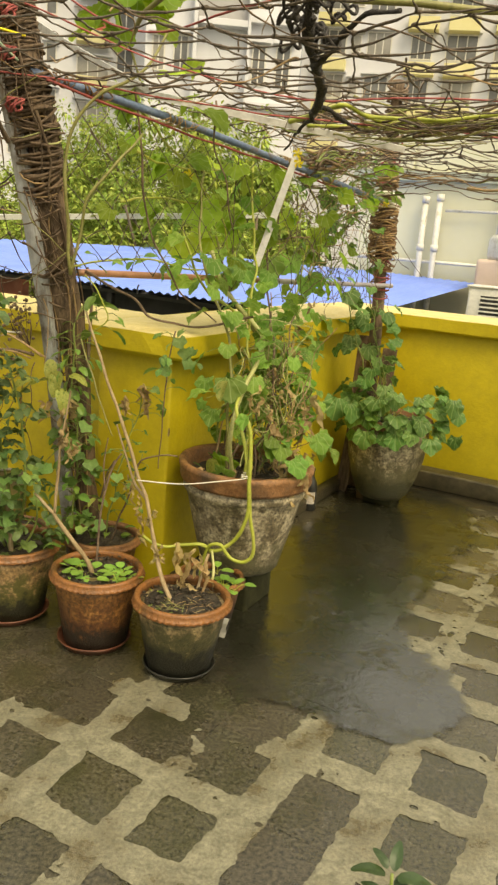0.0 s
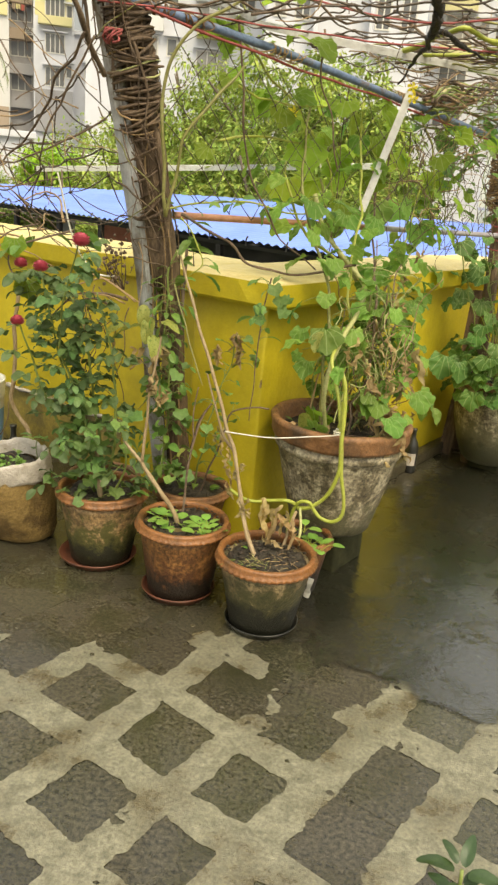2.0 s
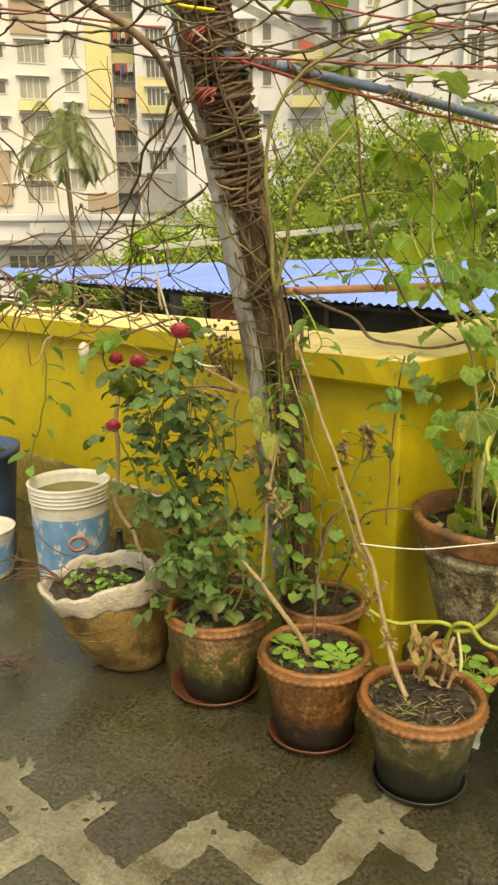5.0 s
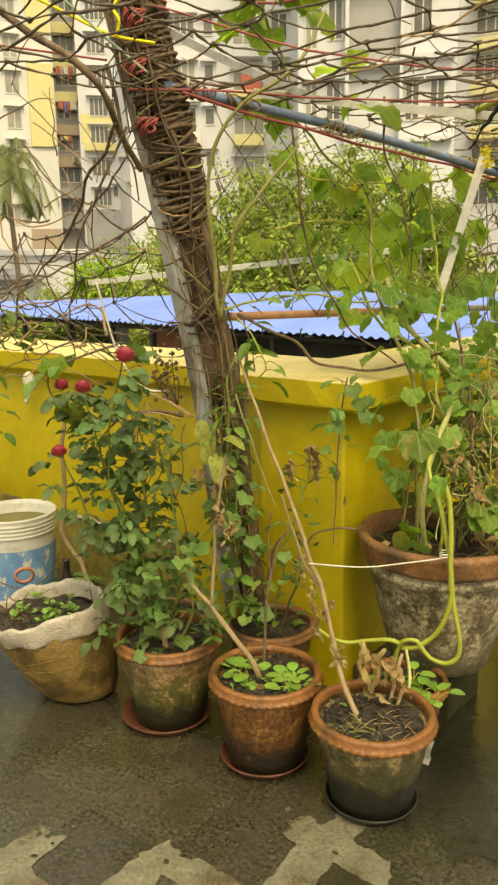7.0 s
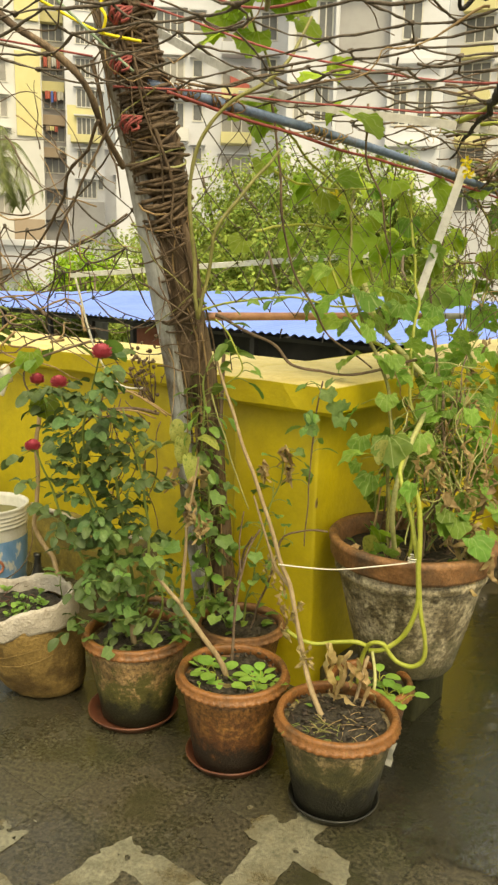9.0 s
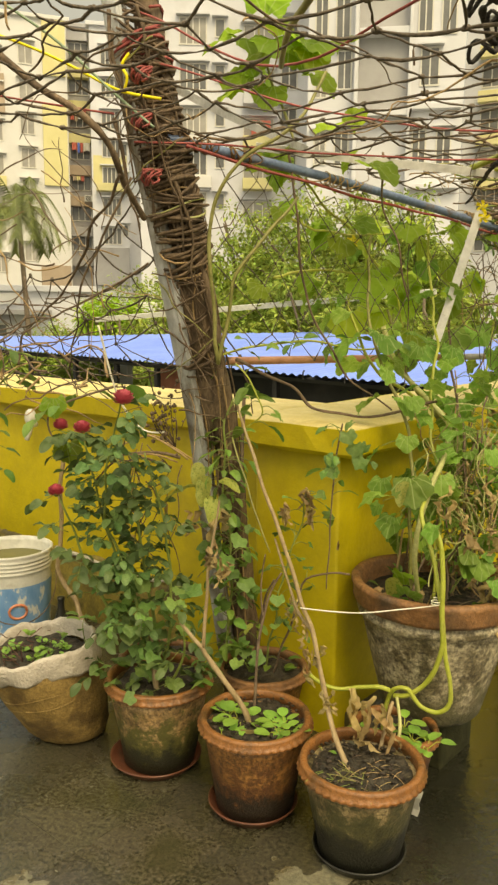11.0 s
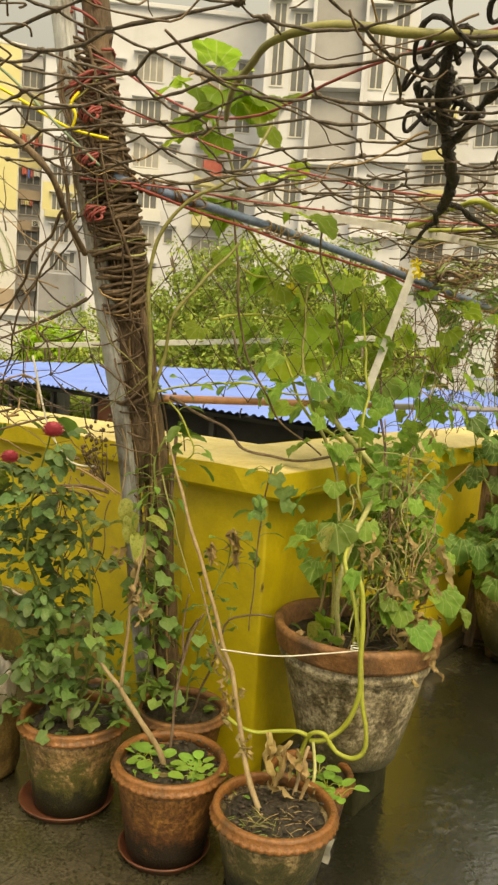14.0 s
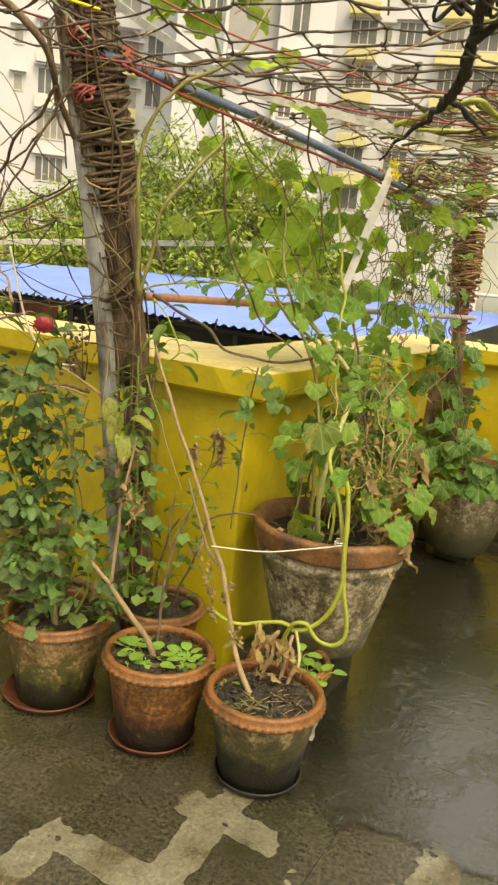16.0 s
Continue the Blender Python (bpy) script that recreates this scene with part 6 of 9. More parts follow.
    for a0, b0, r0, t0, mt in ((0.40, 0.60, 0.061, 11, "wood_dark"), (0.45, 0.65, 0.064, 5, "drystem"), (0.56, 0.76, 0.064, 15, "wood_dark"), (0.20, 0.40, 0.060, 4, "drystem")):
        add("binding", coil([p + Vector((0.008, 0, 0)) for p in lo[int(a0 * n):int(b0 * n) + 1]], r0, t0, 0.0032, seed=int(t0)), mt)
    for k in range(44):
        t = rng.uniform(0.30, 0.83)
        p = lo[min(n - 2, int(t * n))]
        a = rng.uniform(0, 6.28)
        q0 = p + Vector((math.cos(a), math.sin(a), 0)) * 0.07
        q1 = p + Vector((math.cos(a + 1.4), math.sin(a + 1.4), 0)) * 0.085 + Vector((0, 0, rng.uniform(-0.30, -0.05)))
        add("creeper", tube(wavy([q0, q0.lerp(q1, 0.5) + jit(0.03), q1], 0.02, 6, 12), rng.uniform(0.0016, 0.004), 0.0012, 5, 0.3), rng.choice(("drystem", "wood_dark", "straw", "drystem")))
    for k in range(46):
        t0 = rng.uniform(0.02, 0.62)
        t1 = min(0.84, t0 + rng.uniform(0.12, 0.4))
        a = rng.uniform(2.6, 6.6)
        off = Vector((0.066 * math.cos(a), 0.062 * math.sin(a), 0))
        pts = [lo[min(n - 1, int((t0 + (t1 - t0) * i / 5) * n))] + off + jit(0.018) for i in range(6)]
        add("creeper", tube(spline(pts, 4), rng.uniform(0.002, 0.0055), 0.0015, 5, 0.35), rng.choice(("drystem", "wood_dark", "drystem", "wood_dark", "straw")))
    for k in range(3):
        c = POST[5] + Vector((0.03, -0.06, -0.02 - 0.13 * k)) + jit(0.02)
        ring = [c + Vector((0.022 * math.cos(i) * (1 + 0.4 * math.sin(3.1 * i)), 0.014 * math.sin(2.3 * i), 0.02 * math.sin(i * 1.3))) for i in np.linspace(0, 22, 70)]
        add("tie_knot", tube(ring, 0.0035, 0.0035, 5, 0.1), "red_cord", "red cord knot")


left_post()

RP = [Vector(p) for p in ((0.735, 4.80, 0.0), (0.71, 4.78, 0.6), (0.69, 4.76, 1.2), (0.665, 4.74, 1.7), (0.66, 4.73, 2.35))]


def right_post():
    e = tagged(empty("trellis_post", RP[0]), "dark trellis post bound with straw, white band and red wire", "post", "trellis posts")
    o = RP[0]

    def add(name, geo, mat, label=""):
        return part(name, ([Vector(v) - o for v in geo[0]], geo[1]), mat, e, label)

    ax = spline(RP, 10)
    n = len(ax)
    add("pole", tube(ax, 0.040, 0.034, 10, 0.1), "wood_dark")
    for k, (a, b, r, t, w, mt) in enumerate(((0.64, 0.74, 0.070, 30, 0.0050, "rope_tan"), (0.62, 0.73, 0.074, 17, 0.0035, "straw"), (0.585, 0.66, 0.060, 16, 0.0045, "rope_tan"), (0.505, 0.565, 0.052, 7, 0.004, "red_cord"), (0.60, 0.70, 0.078, 9, 0.0035, "rope_tan"), (0.765, 0.80, 0.060, 6, 0.006, "straw"), (0.80, 0.84, 0.060, 5, 0.0045, "red_cord"), (0.84, 0.98, 0.055, 16, 0.006, "drystem"))):
        add("binding", coil(ax[int(a * n):int(b * n) + 2], r, t, w, seed=20 + k, tilt=0.35), mt)
    i = int(0.735 * n)
    add("band", coil(ax[i:i + 2], 0.074, 3, 0.013, 6, 0.0, 3, 0.2), "white_cord", "wide white cloth band")


right_post()

CLAMP, JOINT, RBAR, BLUEL = Vector((-0.535, 2.975, 1.308)), Vector((0.22, 3.69, 1.795)), Vector((0.72, 4.72, 1.285)), Vector((-0.56, 2.73, 1.935))
mid = CLAMP.lerp(RBAR, 0.55)
thing("trellis_pipe", *tube(spline([CLAMP + (CLAMP - RBAR).normalized() * 0.05, CLAMP.lerp(mid, 0.5), mid], 5), 0.0135, 0.0135, 10, 0.04), "pink_pipe", "worn red-brown trellis pipe between two posts", "pipe", "trellis pipes")
thing("trellis_pipe", *tube([mid - (RBAR - CLAMP).normalized() * 0.02, mid.lerp(RBAR, 0.5), RBAR + (RBAR - CLAMP).normalized() * 0.06], 0.0125, 0.0125, 10, 0.04), "grey_pipe", "violet-grey trellis pipe tied to a post", "pipe", "trellis pipes")
thing("pipe_clip", *merge(coil([CLAMP + Vector((-0.03, -0.02, -0.004)), CLAMP + Vector((0.03, 0.03, 0.004))], 0.02, 4, 0.004), tube([CLAMP + Vector((-0.09, -0.035, 0.005)), CLAMP + Vector((-0.02, -0.01, 0))], 0.010, 0.010, 8)), "blue_pipe", "blue plastic tie at a pipe joint", "tie")
thing("trellis_pipe", *tube(spline([BLUEL, BLUEL.lerp(JOINT, 0.5) + Vector((0, 0, 0.012)), JOINT, Vector((0.66, 4.66, 1.73))], 8), 0.0145, 0.0125, 10, 0.08), "blue_pipe", "blue painted bamboo pipe sloping between posts", "pipe", "trellis pipes")
thing("trellis_pipe", *tube(wavy([BLUEL + Vector((0.05, 0.03, -0.02)), BLUEL.lerp(JOINT, 0.5) + Vector((0, 0, -0.02)), JOINT + Vector((0, 0, -0.02)), Vector((0.65, 4.62, 1.71))], 0.008, 10, 5), 0.005, 0.004, 6, 0.2), "red_cord", "reddish cord bound along a blue pipe", "cord", "trellis cords")


for k, (a, b) in enumerate(((0.05, 0.13), (0.16, 0.22), (0.42, 0.55), (0.95, 1.0))):
    seg = [BLUEL.lerp(JOINT, a + (b - a) * i / 4) + Vector((0, 0, 0.006)) for i in range(5)]
    thing("pipe_binding", *merge(coil(seg, 0.0175, 6 + k, 0.0022, seed=80 + k, tilt=0.8), coil(seg, 0.020, 3, 0.0018, seed=90 + k)), "rope_tan" if k < 2 else "straw", "brown dry fibre bound round a blue pipe", "binding", "pipe bindings")
thing("trellis_strut", *strip(spline([JOINT + Vector((0.015, -0.06, 0.03)), Vector((0.112, 3.55, 1.37))], 6), 0.0145, 0.004), "white_bar", "straight white plastic strut tied under a blue pipe", "strut", smooth=False)
WL, WR = Vector((-0.305, 3.06, 1.945)), Vector((0.345, 3.36, 1.895))
thing("trellis_bar", *strip(spline([Vector((-0.40, 3.03, 1.962)), WL.lerp(WR, 0.4), WR, WR + (WR - WL) * 0.5 + Vector((0, 0, 0.0))], 6), 0.012, 0.009), "white_bar", "thin white plastic bar under the vine canopy", "bar", "trellis bars", smooth=False)
thing("trellis_bar", *strip(spline([POST[5] + Vector((-0.05, -0.02, 0.02)), Vector((-0.45, 2.90, 2.03)), WL + Vector((0.05, 0.02, 0.01))], 5), 0.011, 0.006), "zinc", "thin grey bar tied to a trellis post", "bar", "trellis bars", smooth=False)

# tap on the wall
TAP = W(-3.09, 2.97, 0.925)
te = tagged(empty("wall_tap", TAP, TH), "white plastic bulb and spout fixed to a wall", "tap")
part("bulb", ball((0, -0.02, 0.035), 0.034, 10, (0.85, 0.85, 1.25)), "white_plastic", te)
part("spout", tube(spline([(0, -0.02, 0.0), (-0.005, -0.025, -0.03), (-0.022, -0.03, -0.075)], 5), 0.015, 0.012, 10), "white_plastic", te)
part("collar", tube([Vector((0, 0.01, 0.0)), Vector((0, -0.03, 0.0))], 0.016, 0.016, 10), "white_plastic", te)


# ---- rope net and dead creepers overhead ----
def canopy_z(u, v):
    return 1.935 + 0.035 * nz2(u, v, 1.4, 6) - 0.05 * max(0.0, v - 3.2) + 0.02 * nz2(u, v, 5, 2)


def in_canopy(u, v):
    left = -1.62 + 0.22 * (v - 2.35) if v > 2.35 else -1.62 - 0.75 * (2.35 - v)
    return u > left and 0.3 < v < 4.72


net = tagged(empty("rope_net", W(0, 2.5, 1.93)), "dark knotted rope net stretched overhead between posts", "net")
NO = net.matrix_basis.translation.copy()


# every rope runs from knot to knot, pulled out of line where two of them cross
NET_U, NET_V = [-2.7 + 0.15 * i for i in range(33)], [0.6 + 0.118 * j for j in range(36)]
CROSS = {}
for i, u in enumerate(NET_U):
    for j, v in enumerate(NET_V):
        a, b = u + 0.06 * nz2(u, v, 2.1, 31) + rng.uniform(-0.042, 0.042), v + 0.06 * nz2(u, v, 2.1, 57) + rng.uniform(-0.042, 0.042)
        CROSS[i, j] = W(a, b, canopy_z(a, b) + rng.uniform(-0.010, 0.010)) - NO if in_canopy(a, b) else None


def net_rope(nodes, r):
    """A rope through the knots that lie in the canopy, a little slack between them."""
    run = []
    for q in list(nodes) + [None]:
        if q is not None:
            if run:
                sag = Vector((rng.uniform(-0.006, 0.006), rng.uniform(-0.006, 0.006), -rng.uniform(0.0, 0.010)))
                run += [run[-1].lerp(q, t) + sag * (4 * t * (1 - t)) + jit(0.0016) for t in (0.17, 0.33, 0.5, 0.67, 0.83)]
            run.append(q)
        else:
            if len(run) > 6:
                part("rope", tube(run, r, r, 5, 0.8), "rope", net)
            run = []


for j in range(len(NET_V)):
    net_rope([CROSS[i, j] for i in range(len(NET_U))], 0.0028)
for i in range(len(NET_U)):
    net_rope([CROSS[i, j] for j in range(len(NET_V))], 0.0026)
part("knot", merge(*[ball(q, rng.uniform(0.0048, 0.0078), 5, (1.4, 1, 0.8), 0.6) for q in CROSS.values() if q is not None]), "rope", net, kind="stuff")

# the net's skirt beside the left post, hanging down to the parapet
skirt = tagged(empty("side_net", W(-2.2, 2.72, 1.4)), "dark rope net hanging beside a trellis post", "net")
SO = skirt.matrix_basis.translation.copy()


def sk(s, t):
    """s: from the post outwards, t: from the top edge to the foot."""
    top = W(-1.66 - 1.55 * s, 2.45 + 0.2 * s, 1.86 - 0.56 * max(s, 0.0) ** 0.8)
    foot = W(-1.66 - 1.75 * s, 2.95, 1.13 - 0.02 * s)
    p = top.lerp(foot, t)
    return p + 0.05 * Vector((noise.noise(p * 3), noise.noise(p * 3 + Vector((9, 0, 0))), noise.noise(p * 3 + Vector((0, 7, 0))))) - SO


SKIRT = {(i, j): sk(i / 10 + rng.uniform(-0.03, 0.03), j / 6 * 1.12 + rng.uniform(-0.05, 0.05)) for i in range(12) for j in range(7)}


def kinked(run):
    return [a.lerp(b, t) + Vector((0, 0, -0.012 * 4 * t * (1 - t))) + jit(0.003) for a, b in zip(run, run[1:]) for t in (0, 0.25, 0.5, 0.75)] + [run[-1]]


for i in range(12):
    part("rope", tube(kinked([SKIRT[i, j] for j in range(7)]), 0.0026, 0.0024, 5, 0.7), "rope", skirt)
for j in range(6):
    part("rope", tube(kinked([SKIRT[i, j] for i in range(12)]), 0.0034 if j < 3 else 0.0024, 0.0024, 5, 0.7), "rope", skirt)
for i in range(2, 10, 2):
    part("rope", tube(kinked([SKIRT[i + (j % 2), j] for j in range(5)]), 0.0024, 0.0024, 5, 0.7), "rope", skirt)
part("knot", merge(*[ball(q, rng.uniform(0.0045, 0.0075), 5, (1, 1, 1.2), 0.6) for q in SKIRT.values()]), "rope", skirt, kind="stuff")

# a thin twine net with slanting meshes hangs from the blue pipe down to the parapet
twine = tagged(empty("hanging_net", (0.05, 3.4, 1.5)), "thin brown twine net hanging under a blue pipe", "net")
TO = twine.matrix_basis.translation.copy()


def hang(s, t):
    """s: metres along the pipe from the post, t: metres below it."""
    a = Vector((-0.50, 2.83, 1.92)).lerp(Vector((0.22, 3.69, 1.79)), s / 1.12) if s < 1.12 else Vector((0.22, 3.69, 1.79)).lerp(Vector((0.66, 4.66, 1.73)), (s - 1.12) / 1.07)
    p = a - Vector((0, -0.10 * t, t))
    return p + 0.035 * Vector((noise.noise(p * 4), noise.noise(p * 4 + Vector((9, 0, 0))), noise.noise(p * 4 + Vector((0, 7, 0))))) - TO


HANG = {(i, j): hang(0.04 + 0.055 * i + rng.uniform(-0.014, 0.014), 0.01 + 0.068 * j + rng.uniform(-0.016, 0.016)) for i in range(39) for j in range(9)}
for i0 in range(-8, 39):
    for sg in (1, -1):
        run = [HANG[i0 + j if sg > 0 else i0 + 8 - j, j] for j in range(9) if 0 <= (i0 + j if sg > 0 else i0 + 8 - j) < 39]
        if i0 % 2 == 0 and len(run) > 2:
            part("twine", tube([a.lerp(b, t) + jit(0.0015) for a, b in zip(run, run[1:]) for t in (0, 0.33, 0.67)] + [run[-1]], 0.0015, 0.0015, 4, 0.6), "rope", twine)
part("knot", merge(*[ball(q, rng.uniform(0.0026, 0.0042), 4) for (i, j), q in HANG.items() if (i + j) % 2 == 0]), "rope", twine, kind="stuff")

creep = tagged(empty("dead_creeper", W(0, 2.5, 1.95)), "tangle of dead brown creeper stems over the net", "creeper")
CO = creep.matrix_basis.translation.copy()


def strand(pts, r0, r1, mat="drystem", amp=0.03, f=6):
    line = wavy(pts, amp, 7, f)
    return part("stem", tube([p - CO for p in line], r0, r1, 6, 0.25), mat, creep)


def cp(u, v, dz=0.0):
    return W(u, v, canopy_z(u, v) + dz)


for k in range(64):
    u0, v0 = rng.uniform(-1.5, 1.6), rng.uniform(1.0, 4.5)
    a = rng.gauss(0.0, 0.55) if rng.random() < 0.7 else rng.uniform(0, 3.14)
    L = rng.uniform(0.4, 1.3)
    pts = []
    for i in range(5):
        u, v = u0 + L * (i / 4 - 0.5) * math.cos(a), v0 + L * (i / 4 - 0.5) * math.sin(a)
        if in_canopy(u, v):
            pts.append(cp(u, v, rng.uniform(-0.02, 0.03)))
    if len(pts) > 2:
        strand(pts, rng.uniform(0.0016, 0.004), 0.0012, rng.choice(("drystem", "wood_dark", "rope", "rope", "drystem")), 0.05, 5)
# fine dead twigs caught in the net
for k in range(120):
    u0, v0, a = rng.uniform(-1.5, 1.3), rng.uniform(1.3, 4.5), rng.uniform(0, 6.28)
    p = cp(u0, v0, rng.uniform(-0.03, 0.02))
    q = p + Vector((math.cos(a), math.sin(a), rng.uniform(-0.5, 0.3))) * rng.uniform(0.10, 0.32)
    if in_canopy(u0, v0):
        strand([p, p.lerp(q, 0.5) + jit(0.05), q], rng.uniform(0.0014, 0.0028), 0.0009, rng.choice(("drystem", "drystem", "wood_dark", "straw")), 0.05, 9)
# dense fringe along the canopy's far edge
for k in range(46):
    u0 = rng.uniform(-1.15, 1.6)
    L = rng.uniform(0.3, 0.8)
    v0 = 4.45 + rng.uniform(-0.25, 0.2) - 0.10 * max(0, u0)
    z = 1.82 + rng.uniform(-0.05, 0.06)
    strand([W(u0 - L / 2, v0, z), W(u0, v0 + rng.uniform(-0.1, 0.1), z + rng.uniform(-0.03, 0.03)), W(u0 + L / 2, v0 + rng.uniform(-0.1, 0.1), z)], rng.uniform(0.003, 0.008), 0.002,
           rng.choice(("drystem", "straw", "stem_thin", "wood_dark", "drystem")), 0.05, 6)
# thick dead vines
OLIVE = [Vector(p) for p in ((-0.12, 2.36, 1.97), (0.02, 2.03, 1.965), (0.15, 1.885, 1.962), (0.40, 1.925, 1.962), (1.1, 2.02, 1.97))]
strand([Vector(p) for p in ((-0.97, 2.31, 2.19), (-0.80, 2.38, 2.049), (-0.732, 2.40, 1.987), (-0.656, 2.43, 1.934), (-0.606, 2.47, 1.88), (-0.600, 2.55, 1.80), (-0.60, 2.66, 1.71))], 0.0105, 0.008, "wood_dark", 0.012)
strand([Vector(p) for p in ((-0.60, 2.53, 1.80), (-0.766, 2.66, 1.66), (-0.955, 2.8, 1.517), (-1.165, 2.95, 1.423), (-1.393, 3.1, 1.384), (-1.75, 3.2, 1.25))], 0.0045, 0.0025, "wood_dark", 0.014, 12)
strand([Vector(p) for p in ((-0.58, 2.55, 1.80), (-0.75, 2.6, 1.55), (-0.86, 2.72, 1.40), (-1.0, 2.9, 1.25))], 0.0035, 0.002, "wood_dark", 0.014, 12)
strand([Vector(p) for p in ((-0.60, 2.70, 1.60), (-0.9, 2.75, 1.45), (-1.25, 2.95, 1.42), (-1.7, 3.15, 1.30), (-2.1, 3.4, 1.2))], 0.0035, 0.002, "drystem", 0.03)
strand([Vector(p) for p in ((-0.45, 3.0, 1.31), (-0.3, 3.1, 1.24), (-0.22, 3.15, 1.15), (-0.05, 3.2, 1.14), (0.15, 3.3, 1.17))], 0.006, 0.0045, "drystem", 0.03)
strand([Vector(p) for p in ((-0.3, 3.05, 1.95), (-0.28, 3.06, 1.75), (-0.25, 3.08, 1.55), (-0.2, 3.1, 1.4), (-0.12, 3.15, 1.25), (0.02, 3.2, 1.15))], 0.0042, 0.003, "wood_dark", 0.02)
strand([Vector(p) for p in ((-0.05, 3.2, 1.95), (-0.03, 3.2, 1.8), (0.02, 3.2, 1.65), (0.05, 3.22, 1.5))], 0.0038, 0.0025, "wood_dark", 0.02)
strand([Vector(p) for p in ((-0.46, 2.8, 1.92), (-0.2, 2.9, 1.95), (0.1, 3.0, 1.97), (0.5, 3.2, 1.96), (0.9, 3.2, 1.95))], 0.0045, 0.003, "wood_dark", 0.08)
strand([OLIVE[0], OLIVE[1], OLIVE[2], OLIVE[3], OLIVE[4]], 0.006, 0.008, "stem_olive", 0.012)

# thin dead stems beside the post, between the joint and the far post, and a dry bundle leading to it
for k in range(54):
    p = Vector((rng.uniform(-1.45, -0.62), rng.uniform(2.5, 2.95), rng.uniform(1.25, 1.85)))
    q = p + Vector((rng.uniform(-0.35, 0.35), rng.uniform(-0.1, 0.15), rng.uniform(-0.35, 0.3)))
    strand([p, p.lerp(q, 0.5) + jit(0.06), q], rng.uniform(0.0014, 0.0032), 0.001, rng.choice(("drystem", "wood_dark", "drystem", "straw")), 0.03, 9)
for k in range(64):
    p = Vector((0.22, 3.7, 1.35)).lerp(Vector((0.66, 4.66, 1.35)), rng.random()) + Vector((0, 0, rng.uniform(-0.05, 0.5)))
    q = p + Vector((rng.uniform(-0.18, 0.22), rng.uniform(-0.1, 0.2), rng.uniform(-0.32, 0.32)))
    strand([p, p.lerp(q, 0.5) + jit(0.05), q], rng.uniform(0.0014, 0.003), 0.001, rng.choice(("drystem", "wood_dark", "straw", "wood_dark")), 0.06, 9)
for k in range(30):
    a, b = Vector((0.27, 3.78, 1.80)) + jit(0.05), Vector((0.64, 4.6, 1.97)) + jit(0.07)
    t = rng.uniform(0.55, 1.0)
    strand([a, a.lerp(b, 0.3 * t) + jit(0.04), a.lerp(b, 0.7 * t) + jit(0.05), a.lerp(b, t) + jit(0.06)], rng.uniform(0.0025, 0.007), 0.002, rng.choice(("straw", "drystem", "rope_tan", "wood_dark", "stem_thin")), 0.05, 7)

# living and dead runners massed along the far side of the net
for k in range(26):
    a = Vector((rng.uniform(0.3, 0.95), rng.uniform(3.1, 3.9), rng.uniform(1.90, 1.97)))
    L = rng.uniform(0.3, 0.8)
    d = Vector((L, rng.uniform(-0.1, 0.25), rng.uniform(-0.03, 0.03)))
    strand([a - d * 0.5, a + jit(0.04), a + d * 0.5], rng.uniform(0.002, 0.0055), 0.0015, rng.choice(("stem_olive", "stem_thin", "drystem", "wood_dark", "stem_olive", "rope_tan")), 0.05, 6)

# yellow-green runners and a dense dark mat of dead stems along the net
for pts, r0 in ((((0.22, 3.30, 1.915), (0.29, 3.22, 1.92), (0.42, 2.95, 1.925), (0.52, 3.06, 1.92), (0.66, 3.11, 1.92), (0.83, 3.02, 1.92), (1.15, 2.86, 1.93)), 0.0085),
                (((0.26, 3.34, 1.91), (0.36, 3.30, 1.915), (0.47, 3.33, 1.915), (0.63, 3.36, 1.915), (0.86, 3.22, 1.92), (1.2, 3.05, 1.93)), 0.0065),
                (((0.44, 3.02, 1.93), (0.60, 3.20, 1.92), (0.80, 3.18, 1.925), (1.05, 3.02, 1.93)), 0.0055)):
    strand([Vector(p) for p in pts], r0, r0 * 0.7, "stem_green", 0.015)
for k in range(58):
    t = rng.random()
    a = Vector((0.38, 3.36, 1.915)).lerp(Vector((1.25, 2.86, 1.93)), t) + Vector((0, rng.gauss(0.03, 0.09), rng.uniform(-0.03, 0.025)))
    d = Vector((0.87, -0.5 + rng.uniform(-0.5, 0.5), rng.uniform(-0.06, 0.06))) * rng.uniform(0.12, 0.34)
    strand([a - d, a + jit(0.025), a + d], rng.uniform(0.002, 0.0062), 0.0015, rng.choice(("wood_dark", "rope", "drystem", "wood_dark", "stem_olive")), 0.03, 7)

# black knotted trunk of rope and vine
kn = tagged(empty("rope_bundle", (0.35, 2.6, 1.94)), "thick black bundle of knotted rope and vine", "rope bundle")
KO = kn.matrix_basis.translation.copy()
part("trunk", tube([p - KO for p in wavy([(0.385, 1.93, 1.968), (0.365, 2.05, 1.96), (0.352, 2.2, 1.95), (0.36, 2.38, 1.945), (0.362, 2.55, 1.94), (0.366, 2.75, 1.92), (0.34, 2.95, 1.91)], 0.015, 8, 9)], 0.009, 0.012, 11, 0.6), "rope_black", kn)
BUNDLE = [Vector(p) - KO for p in ((0.385, 1.93, 1.968), (0.365, 2.05, 1.96), (0.352, 2.2, 1.95), (0.36, 2.38, 1.945), (0.362, 2.55, 1.94), (0.366, 2.75, 1.92), (0.34, 2.95, 1.91))]
for k, (rr, tt, ww) in enumerate(((0.011, 9, 0.0044), (0.013, 7, 0.0036), (0.012, 12, 0.0030))):
    part("winding", coil(spline(BUNDLE, 4), rr, tt, ww, 6, 0.6, 60 + k), "rope_black", kn)
